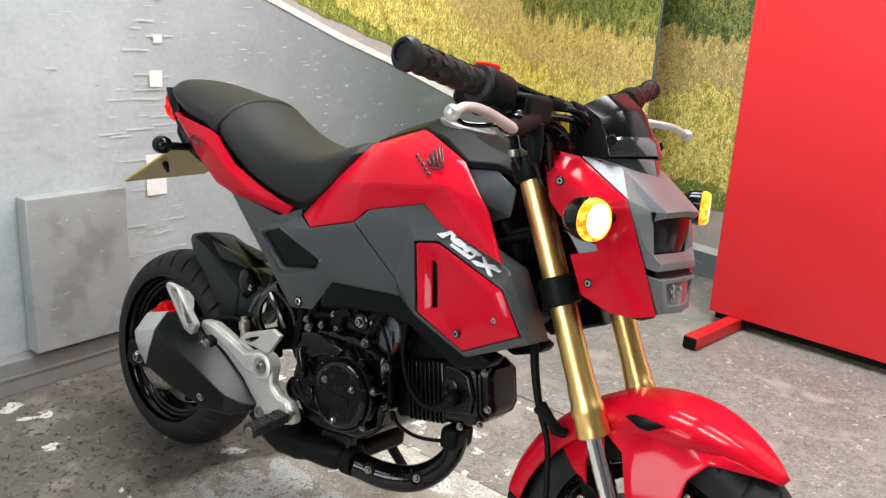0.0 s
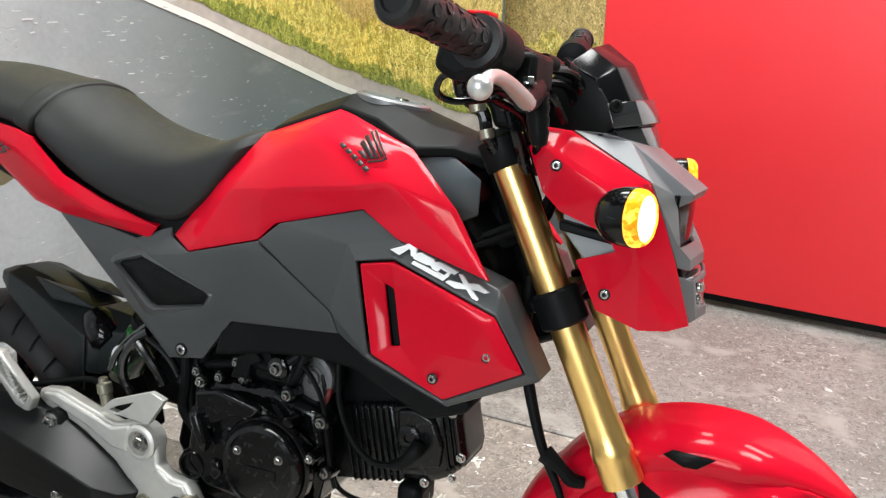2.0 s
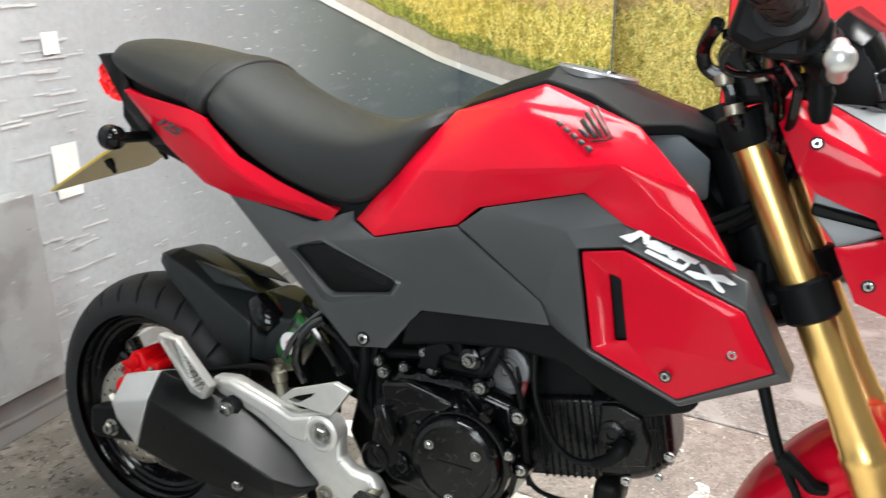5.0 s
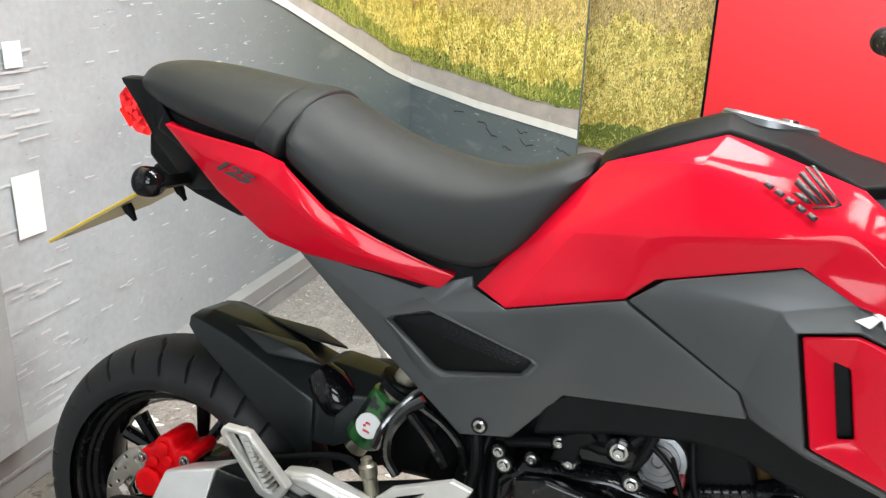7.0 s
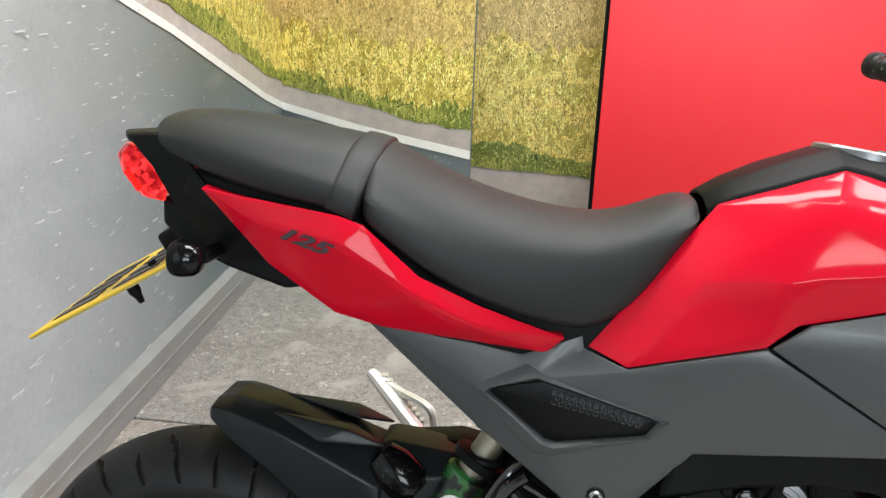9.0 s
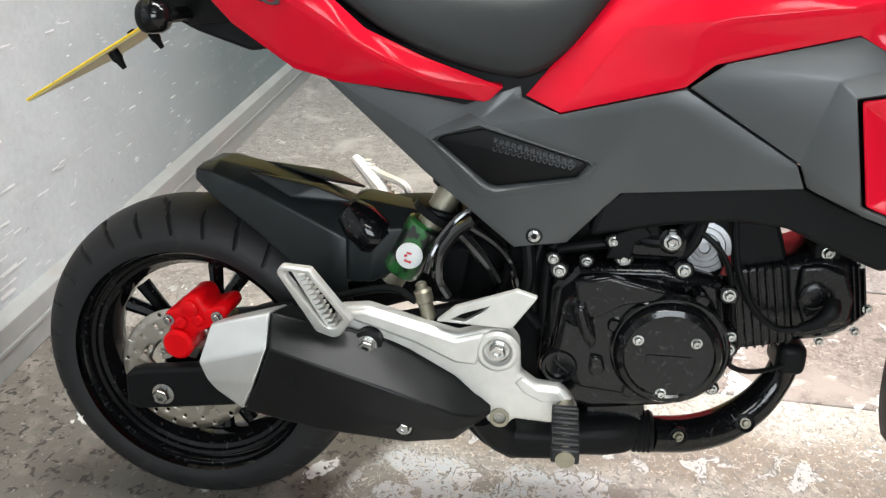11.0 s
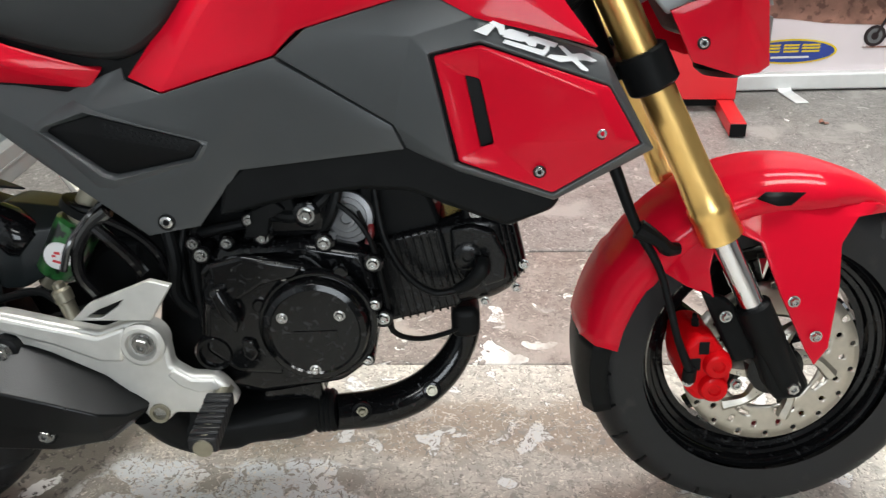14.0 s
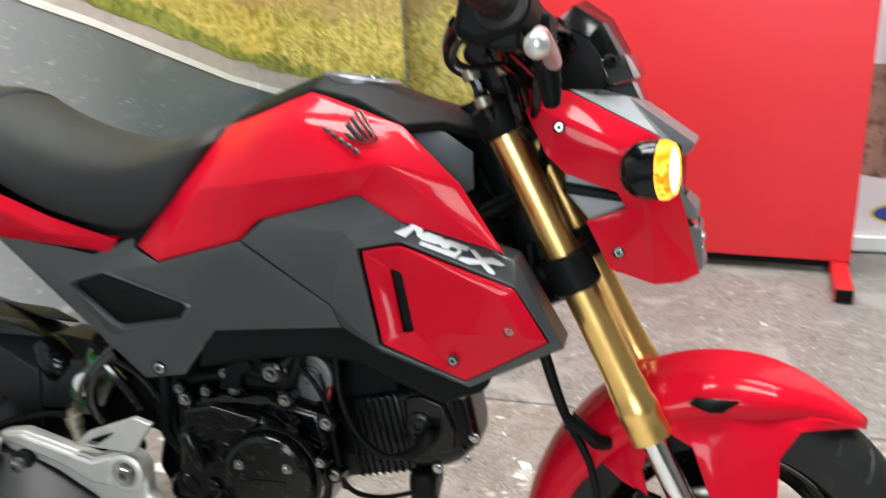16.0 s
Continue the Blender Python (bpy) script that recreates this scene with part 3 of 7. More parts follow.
strip("bushes", rear, ragged([(-0.25, 1.0), (4.7, 0.95)], 0.09, 8), [(-0.25, TOP), (4.7, TOP)], BUSH, 0.006, "dark bushes", wall_rear)
# lane dashes and the pale wet sheen on the road print
for z0, z1, y0, y1 in ((0.463, 0.58, 0.166, 0.23), (0.767, 0.812, 0.188, 0.228), (0.887, 0.907, 0.204, 0.231), (1.0, 1.012, 0.215, 0.235)):
    strip("lane_dash", west, [(y0, z0), (y1, z0)], [(y0, z1), (y1, z1)], LINE, 0.005, "white lane dash", wall_west)
rnd = random.Random(11)
for k in range(290):
    z = rnd.uniform(0.1, 1.5)
    c = 0.195 + rnd.gauss(0, 0.05) if k < 70 else rnd.uniform(-0.1, 1.1)
    w, h = (rnd.uniform(0.01, 0.05), rnd.uniform(0.002, 0.006)) if k < 70 else (rnd.uniform(0.003, 0.016), rnd.uniform(0.001, 0.0036))
    strip("wet_streak", west, ragged([(c - w, z), (c + w, z)], h * 0.4, k, 12), ragged([(c - w, z + h), (c + w, z + h)], h * 0.4, k + 99, 12), PALEWET, 0.0035, "", wall_west)
# black cracks in the printed road on the short wall
rnd = random.Random(21)
for s0, z0 in ((0.45, 0.4), (0.5, 0.385), (0.68, 0.4), (0.7, 0.37), (0.9, 0.36), (0.3, 0.43), (0.6, 0.33)):
    pts = [(s0, z0)]
    for k in range(6):
        pts.append((pts[-1][0] + rnd.uniform(0.006, 0.016), pts[-1][1] + rnd.uniform(-0.012, 0.007)))
    strip("crack", back, pts, [(a, b + 0.0035) for a, b in pts], DARKPRINT, 0.005, "thin black crack", wall_back)
# skirting and the low boxed ledge
bm = bmesh.new()
pts = [west(y, z, off) for y in (-3.0, 2.17) for z, off in ((0.0, 0.0), (0.0, 0.032), (0.088, 0.028), (0.098, 0.0))]
faces(bm, pts, [(0, 1, 5, 4), (1, 2, 6, 5), (2, 3, 7, 6), (0, 3, 2, 1), (4, 5, 6, 7)])
bmesh.ops.recalc_face_normals(bm, faces=bm.faces)
tagged(part("baseboard", bm, SKIRTPRINT, bevel=0.002), "low skirting under the printed wall", "baseboard", kind="structure")
bm = bmesh.new()
pts = [west(y, z, off) for y in (-3.0, 2.165) for z, off in ((0.044, 0.0285), (0.044, 0.0335), (0.05, 0.0328), (0.05, 0.0285))]
faces(bm, pts, [(0, 1, 5, 4), (1, 2, 6, 5), (2, 3, 7, 6), (0, 3, 2, 1), (4, 5, 6, 7), (3, 0, 4, 7)])
bmesh.ops.recalc_face_normals(bm, faces=bm.faces)
tagged(part("trim", bm, SKIRTPRINT), "thin ridge along the low skirting", "trim", kind="structure")
bm = bmesh.new()
pts = [west(y, z, off) for y in (-0.195, 0.075) for z in (0.1, 0.508) for off in (0.0, 0.05)]
faces(bm, pts, [(0, 1, 3, 2), (4, 6, 7, 5), (0, 4, 5, 1), (2, 3, 7, 6), (0, 2, 6, 4), (1, 5, 7, 3)])
bmesh.ops.recalc_face_normals(bm, faces=bm.faces)
tagged(part("wall_box", bm, BOXPRINT, bevel=0.003), "low grey boxed ledge on the printed wall", "wall box", kind="structure")

# unseen ceiling lamps, their number and places assumed, added to light the room
def assumed_ceiling_lamp(x, y, lx, ly, watts):
    base = tagged(new("assumed_ceiling_light"), "assumed ceiling lamp, unseen, white frame and lit diffuser", "lamp", "ceiling lamps")
    base.location = (x, y, H)
    bm = bmesh.new()
    for a, b, c, d in ((-lx / 2 - 0.02, -lx / 2, -ly / 2, ly / 2), (lx / 2, lx / 2 + 0.02, -ly / 2, ly / 2), (-lx / 2 - 0.02, lx / 2 + 0.02, -ly / 2 - 0.02, -ly / 2), (-lx / 2 - 0.02, lx / 2 + 0.02, ly / 2, ly / 2 + 0.02)):
        box(bm, a, b, c, d, -0.03, -0.001)
    part("lamp_frame", bm, WHITE, base)
    bm = bmesh.new()
    box(bm, -lx / 2, lx / 2, -ly / 2, ly / 2, -0.02, -0.004)
    part("diffuser", bm, glow("lamp_diffuser", (1.0, 0.98, 0.94), 4.0, (0.8, 0.8, 0.8)), base)
    lamp = bpy.data.lights.new("lamp", "AREA")
    lamp.shape, lamp.size, lamp.size_y, lamp.energy, lamp.color = "RECTANGLE", lx, ly, watts, (0.97, 1.0, 0.985)
    ob = new("lamp", lamp)
    ob.parent = base
    ob.location = (0, 0, -0.035)


# the one at y -2.6 is a weak fill added from the camera side
for x, y, lx, ly, w in ((0.5, 0.15, 1.2, 0.5, 46), (2.1, 0.1, 1.2, 0.5, 46), (0.4, 1.25, 1.2, 0.5, 34), (2.2, 1.2, 1.2, 0.5, 30), (1.2, -2.6, 1.2, 0.5, 18)):
    assumed_ceiling_lamp(x, y, lx, ly, w)

# ---- red display board and roll-up banner ----
def display_board():
    ob = tagged(new("display_board"), "plain red freestanding display board on two red feet", "display board")
    ob.matrix_world = pose(0.557, 1.732, 0, 0, 0, -4.4)
    L = 1.05
    bm = bmesh.new()
    box(bm, 0, L, 0, 0.012, 0.045, 2.1)
    part("panel", bm, BOARD, ob, bevel=0.002)
    bm = bmesh.new()
    box(bm, -0.013, 0.02, 0.034, 0.075, 0.04, 2.1)
    part("edge_post", bm, BLACK, ob, "black edge post", bevel=0.002)
    bm = bmesh.new()
    box(bm, 0.0205, L, 0.0125, 0.04, 0.02, 0.06)
    part("bottom_rail", bm, BLACK, ob, "black bottom rail", bevel=0.002)
    for x, y in ((0.096, -0.3), (L - 0.03, -0.225)):
        bm = bmesh.new()
        box(bm, x - 0.024, x + 0.024, y, 0.24, 0.004, 0.044)
        foot = part("foot", bm, BOARDFRAME, ob, "red square-tube foot", bevel=0.002)
        bm = bmesh.new()
        box(bm, x - 0.0225, x + 0.0225, y - 0.006, y - 0.0005, 0.005, 0.042)
        part("end_cap", bm, BLACK, foot, "black plastic end cap", bevel=0.001)
    return ob


display_board()


def ellipse(cx, cz, a, b, y, n=40):
    return [(cx + a * math.cos(2 * math.pi * k / n), y, cz + b * math.sin(2 * math.pi * k / n)) for k in range(n)]


def flat(name, pts, mat, parent, label="", thick=0.0006):
    bm = bmesh.new()
    n = len(pts)
    q = [(x, y + thick, z) for x, y, z in pts]
    faces(bm, list(pts) + q, [tuple(range(n)), tuple(range(2 * n - 1, n - 1, -1))] + [(i, (i + 1) % n, n + (i + 1) % n, n + i) for i in range(n)])
    bmesh.ops.recalc_face_normals(bm, faces=bm.faces)
    return part(name, bm, mat, parent, label)


def banner():
    ob = tagged(new("rollup_banner"), "roll-up banner with printed road scene and aluminium base", "banner")
    y = 1.9
    bm = bmesh.new()
    prism(bm, [(1.45, 0.006), (2.75, 0.006), (2.75, 0.062), (1.45, 0.062)], y - 0.035, y + 0.05)
    part("base", bm, PALEALU, ob, "aluminium cassette base", bevel=0.008, segments=3)
    for x in (1.826, 2.5):
        bm = bmesh.new()
        loft(bm, [[(x - 0.022 + d, v, 0.001), (x + 0.022 + d, v, 0.001), (x + 0.022 + d, v, h), (x - 0.022 + d, v, h)] for v, d, h in ((y - 0.03, 0.0, 0.016), (y - 0.05, 0.0, 0.009), (y - 0.155, 0.016, 0.006), (y - 0.165, 0.018, 0.004))])
        part("swivel_foot", bm, PALEALU, ob, "flat swivel foot", bevel=0.002)
    sheet = flat("sheet", [(1.47, y, 0.05), (2.73, y, 0.05), (2.73, y, 2.05), (1.47, y, 2.05)], PINKROAD, ob, "printed sheet with a pale road")
    hill = [(1.47, y - 0.002, 0.272), (1.62, y - 0.002, 0.262), (1.7, y - 0.002, 0.246), (1.82, y - 0.002, 0.238), (1.93, y - 0.002, 0.222), (2.0, y - 0.002, 0.217), (2.1, y - 0.002, 0.212), (2.3, y - 0.002, 0.206), (2.73, y - 0.002, 0.2), (2.73, y - 0.002, 0.6), (1.47, y - 0.002, 0.6)]
    flat("hill_print", hill, BROWN, sheet, "brown rocky hillside print")
    e = flat("badge", ellipse(1.84, 0.13, 0.15, 0.042, y - 0.003), YPRINT, sheet, "blue and yellow oval badge")
    flat("badge_field", ellipse(1.84, 0.13, 0.142, 0.036, y - 0.0045), BLUE, sheet, "blue oval field")
    for x0, x1 in ((1.755, 1.8), (1.812, 1.862), (1.872, 1.93)):
        for z in (0.128, 0.139, 0.149):
            flat("badge_bar", [(x0, y - 0.006, z), (x1, y - 0.006, z), (x1 + 0.004, y - 0.006, z + 0.006), (x0 + 0.004, y - 0.006, z + 0.006)], YPRINT, sheet)
    flat("badge_bar", [(1.775, y - 0.006, 0.108), (1.9, y - 0.006, 0.108), (1.9, y - 0.006, 0.115), (1.775, y - 0.006, 0.115)], WHITE, sheet)
    # small printed motorcycle: tyres round pale rims, engine, forks and seat
    for x in (2.103, 2.235):
        flat("printed_wheel", ellipse(x, 0.176, 0.035, 0.035, y - 0.004, 24), DARKPRINT, sheet)
        flat("printed_rim", ellipse(x, 0.176, 0.024, 0.025, y - 0.005, 20), CLEAR, sheet)
        flat("printed_hub", ellipse(x, 0.176, 0.012, 0.013, y - 0.006, 14), DARKPRINT, sheet)
    for shape in (((2.1, 0.176), (2.108, 0.174), (2.152, 0.27), (2.14, 0.27)), ((2.135, 0.17), (2.2, 0.168), (2.212, 0.21), (2.185, 0.236), (2.145, 0.232)), ((2.128, 0.238), (2.19, 0.232), (2.262, 0.25), (2.268, 0.262), (2.2, 0.262), (2.15, 0.272)), ((2.195, 0.178), (2.235, 0.172), (2.236, 0.181), (2.2, 0.192))):
        flat("printed_body", [(a, y - 0.0065, c) for a, c in shape], DARKPRINT, sheet)
    flat("printed_shade", ellipse(2.165, 0.139, 0.1, 0.003, y - 0.0035, 20), BROWN, sheet)
    return ob


banner()


def sign_board():
    ob = tagged(new("sign_board"), "white sign board with red and black lettering", "sign")
    y = 1.8
    bm = bmesh.new()
    prism(bm, [(1.715, 0.385), (2.7, 0.385), (2.7, 0.95), (1.715, 0.95)], y, y + 0.058)
    b = part("board", bm, WHITE, ob, bevel=0.001)
    words("headline", "RIDE", 0.11, REDPRINT, pose(1.94, y - 0.002, 0.512, 90, 0, 0), b)
    for k in range(3):
        x0 = 1.775 + 0.01 * k
        flat("speed_bar", [(x0, y - 0.002, 0.478 + 0.026 * k), (1.83, y - 0.002, 0.478 + 0.026 * k), (1.83, y - 0.002, 0.485 + 0.026 * k), (x0, y - 0.002, 0.485 + 0.026 * k)], REDPRINT, b)
    words("small_line", "even with Finance &", 0.042, DARKPRINT, pose(1.975, y - 0.002, 0.425, 90, 0, 0), b)
    return ob


sign_board()


def litter(name, label, category, at, size, mat, seed):
    """A small curled scrap lying on the floor."""
    rnd = random.Random(seed)
    bm = bmesh.new()
    n = 9
    ring = []
    for k in range(n):
        a = 2 * math.pi * k / n
        q = rnd.uniform(0.65, 1.1)
        ring.append((size[0] * q * math.cos(a), size[1] * q * math.sin(a), size[2] * rnd.uniform(0.1, 1.0)))
    pts = ring + [(0.0, 0.0, size[2] * 0.45)]
    faces(bm, pts, [(k, (k + 1) % n, n) for k in range(n)], (0, 0, 1))
    ob = part(name, bm, mat, None, solid=0.0012)
    ob.matrix_world = pose(at[0], at[1], 0.0014, 0, 0, seed * 37)
    return tagged(ob, label, category)


litter("dry_leaf", "small curled brown leaf on the concrete floor", "leaf", (1.841, 1.538), (0.02, 0.011, 0.012), BROWN, 3)
litter("paper_chip", "small white paper chip on the concrete floor", "paper", (1.743, 1.568), (0.007, 0.018, 0.003), WHITE, 5)
litter("pebble", "small dark grit lump on the concrete floor", "grit", (2.142, 1.777), (0.016, 0.012, 0.016), DARKPRINT, 8)

# ---- motorcycle ----
bike = tagged(new("motorcycle"), "small red and grey motorcycle with gold forks on side stand", "motorcycle")
bike.matrix_world = pose(0, -0.045, 0, -8, 0, 3)


def P(u, w, r, s=1):
    """A place on the bike: along, up, and out to the side (s = 1: the right side)."""
    return (u, V(r, s), w)


CV = 0.026


def V(r, s):
    """Across the bike: r out from the right-hand datum, or its mirror image about the bike's middle."""
    return -r if s > 0 else r - 2 * CV


def shell(name, pts, polys, mat, parent=None, s=1, solid=0.005, bevel=0.003, label="", rim=(), depth=0.03, segments=2, soft=0):
    """A moulded panel from corner places; rim: a chain of corners that gets an inward return."""
    keys = list(pts)
    bm = bmesh.new()
    v = {k: bm.verts.new(P(*pts[k], s)) for k in keys}
    for f in polys:
        fc = bm.faces.new([v[k] for k in f])
        fc.normal_update()
        if fc.normal.dot(Vector((0, -s, 0))) < 0:
            fc.normal_flip()
    if soft:
        bmesh.ops.triangulate(bm, faces=bm.faces)
        bmesh.ops.subdivide_edges(bm, edges=bm.edges, cuts=4, use_grid_fill=True)
        inner = [q for q in bm.verts if not q.is_boundary]
        for _ in range(soft):
            bmesh.ops.smooth_vert(bm, verts=inner, factor=0.5, use_axis_x=True, use_axis_y=True, use_axis_z=True)
    elif rim:
        mid = Vector((sum(pts[k][0] for k in keys) / len(keys), 0, sum(pts[k][1] for k in keys) / len(keys)))
        inn = [bm.verts.new(P(pts[k][0], pts[k][1], pts[k][2] - depth, s)) for k in rim]
        for i in range(len(rim) - 1):
            fc = bm.faces.new((v[rim[i]], v[rim[i + 1]], inn[i + 1], inn[i]))
            fc.normal_update()
            if fc.normal.dot((fc.calc_center_median() - mid) * Vector((1, 0, 1))) < 0:
                fc.normal_flip()
    bmesh.ops.triangulate(bm, faces=[f for f in bm.faces if len(f.verts) > 4])
    return part(name, bm, mat, parent or bike, label, bevel=0.0015 if soft else bevel, segments=segments, solid=solid, smooth=50 if soft else 28)


def bolt(at, axis, radius, parent, mat=STEEL, hexed=True):
    bm = bmesh.new()
    radius *= 0.82
    lathe(bm, [(radius * 1.35, 0), (radius * 1.35, radius * 0.25)], at, axis, 16)
    a = Vector(axis).normalized()
    lathe(bm, [(radius, 0), (radius, radius * 0.7), (radius * 0.85, radius * 0.9), (radius * 0.5, radius * 0.9), (radius * 0.45, radius * 0.5)], Vector(at) + a * radius * 0.25, axis, 6 if hexed else 14)
    return part("bolt", bm, mat, parent, "bright bolt head")


def screw(u, w, r, parent, s=1, k=1.0):
    # charcoal disc on the panel, putting the recess's shade into colour
    bm = bmesh.new()
    lathe(bm, [(0.0066 * k, -0.001), (0.0066 * k, 0.0003), (0.0058 * k, 0.0006)], P(u, w, r, s), (0, -s, 0), 20)
    part("screw_shade_disc", bm, CHARCOAL, parent, "dark disc for the shaded screw recess")
    bm = bmesh.new()
    lathe(bm, [(0.0048 * k, 0), (0.0048 * k, 0.0014), (0.004 * k, 0.0022), (0.0023 * k, 0.0022), (0.002 * k, 0.0004)], P(u, w, r, s), (0, -s, 0), 18)
    part("screw", bm, STEEL, parent, "bright panel screw")


# -- wheels
def wheel(name, c, R, half, rim_r, disc_r, disc_v, seed):
    c = Vector(c)
    # rim barrel and flanges
    bm = bmesh.new()
    h = half * 0.78
    side = [(rim_r + 0.002, h - 0.006), (rim_r + 0.006, h), (rim_r, h + 0.001), (rim_r - 0.004, h - 0.003), (rim_r - 0.006, h - 0.012), (rim_r - 0.011, h - 0.0135), (rim_r - 0.013, h - 0.018), (rim_r - 0.019, h - 0.02), (rim_r - 0.022, h - 0.027), (rim_r - 0.03, 0.012)]
    prof = [(r, -v) for r, v in side[::-1]] + [(rim_r - 0.012, -0.012), (rim_r - 0.012, 0.012)]
    prof = [(r, -v) for r, v in side] + [(r, v) for r, v in side[::-1]] + [(rim_r - 0.012, 0.0)]
    lathe(bm, prof, c, (0, 1, 0), 72, closed=True)
    rim = part(name, bm, GLOSS, bike, "black cast wheel")
    # spokes: five forked arms
    for k in range(5):
        for d in (-0.16, 0.16):
            a = 2 * math.pi * k / 5 + 0.3 * seed
            p0 = c + Vector((math.cos(a) * 0.03, 0, math.sin(a) * 0.03))
            p1 = c + Vector((math.cos(a + d * 0.5) * rim_r * 0.5, 0, math.sin(a + d * 0.5) * rim_r * 0.5))
            p2 = c + Vector((math.cos(a + d) * (rim_r - 0.034), 0, math.sin(a + d) * (rim_r - 0.034)))
            bm = bmesh.new()
            tube(bm, [p0, p1, p2], [0.013, 0.009, 0.011], 8, 4)
            part("spoke", bm, GLOSS, rim)
    bm = bmesh.new()
    lathe(bm, [(0.02, -0.075), (0.034, -0.07), (0.036, -0.03), (0.03, 0), (0.036, 0.03), (0.034, 0.07), (0.02, 0.075)], c, (0, 1, 0), 32)
    part("hub", bm, GLOSS, rim)
    # tyre with cut tread
    bm = bmesh.new()
    n, m = 672, 34
    rings = []
    for i in range(n):
        a = 2 * math.pi * i / n
        ring = []
        for j in range(m + 1):
            q = -1 + 2 * j / m
            th = q * 1.95
            v = half * math.sin(th) if abs(th) < math.pi / 2 else math.copysign(half * (1 - 0.16 * (abs(th) - math.pi / 2) ** 1.3), th)
            r = R - (half * 0.72) * (1 - math.cos(min(abs(th), math.pi / 2))) if abs(th) < math.pi / 2 else R - half * 0.72 - (abs(th) - math.pi / 2) / 0.38 * (R - half * 0.72 - rim_r - 0.004)
            if 0.06 < abs(q) < 0.66:
                ph = (a * 28 / (2 * math.pi) + abs(q) * 1.5 + (0.5 if q > 0 else 0) + 0.15 * math.sin(abs(q) * 7)) % 1
                if ph < 0.075 and (abs(q) > 0.3 or int(a * 28 / (2 * math.pi) + abs(q) * 1.5) % 2):
                    r -= 0.005
            ring.append(bm.verts.new(c + Vector((math.cos(a) * r, v, math.sin(a) * r))))
        rings.append(ring)
    for i in range(n):
        p, q = rings[i], rings[(i + 1) % n]
        for j in range(m):
            bm.faces.new((p[j], q[j], q[j + 1], p[j + 1]))
    bmesh.ops.recalc_face_normals(bm, faces=bm.faces)
    part("tyre", bm, RUBBER, rim, "worn black road tyre", smooth=28)
    # drilled and slotted brake disc on its carrier
    bm = bmesh.new()
    cells = 72
    radii = [disc_r * f for f in (0.56, 0.61, 0.655, 0.7, 0.735, 0.86, 0.985)]
    for row in range(6):
        for k in range(cells):
            a0, a1 = 2 * math.pi * k / cells, 2 * math.pi * (k + 1) / cells
            if row in (1, 2) and (k - row * 2) % 9 in (0, 1):
                continue
            co = [(a0, radii[row]), (a1, radii[row]), (a1, radii[row + 1]), (a0, radii[row + 1])]
            qs = [bm.verts.new((c.x + r * math.cos(a), disc_v, c.z + r * math.sin(a))) for a, r in co]
            if (row == 4 and k % 4 == 0) or (row == 5 and k % 4 == 2):
                am, rm = (a0 + a1) / 2, (radii[row] + radii[row + 1]) / 2
                hr = 0.0039 if seed else 0.0032
                mid = Vector((c.x + rm * math.cos(am), disc_v, c.z + rm * math.sin(am)))
                er, et = Vector((math.cos(am), 0, math.sin(am))), Vector((-math.sin(am), 0, math.cos(am)))
                o = [bm.verts.new(mid + (er * math.sin(t) + et * math.cos(t)) * hr) for t in [math.radians(-157.5 + 45 * i) for i in range(8)]]
                for i in range(4):
                    bm.faces.new((qs[i], o[2 * i], o[2 * i + 1]))
                    bm.faces.new((qs[i], o[2 * i + 1], o[(2 * i + 2) % 8], qs[(i + 1) % 4]))
            else:
                bm.faces.new(qs)
    bmesh.ops.remove_doubles(bm, verts=bm.verts, dist=1e-5)
    bmesh.ops.recalc_face_normals(bm, faces=bm.faces)
    disc = part("brake_disc", bm, DISC, rim, "drilled steel brake disc", solid=0.0022)
    for k in range(6):
        a = 2 * math.pi * k / 6
        p = [c + Vector((r * math.cos(a + d), 0, r * math.sin(a + d))) for r, d in ((0.03, 0.25), (disc_r * 0.5, 0.05), (disc_r * 0.72, -0.25))]
        bm = bmesh.new()
        tube(bm, [Vector((q.x, disc_v - 0.001, q.z)) for q in p], [0.012, 0.007, 0.009], 6, 4)
        part("disc_arm", bm, DISC, rim)
    for k in range(6):
        a = 2 * math.pi * k / 6 + 0.2
        bolt((c.x + 0.04 * math.cos(a), disc_v - 0.004, c.z + 0.04 * math.sin(a)), (0, -1, 0), 0.006, rim)
    return rim


wheel("front_wheel", (1.19, -0.022, 0.2285), 0.2285, 0.052, 0.155, 0.112, -0.072, 1)
wheel("rear_wheel", (0.02, -0.012, 0.219), 0.2275, 0.066, 0.163, 0.092, -0.086, 0)

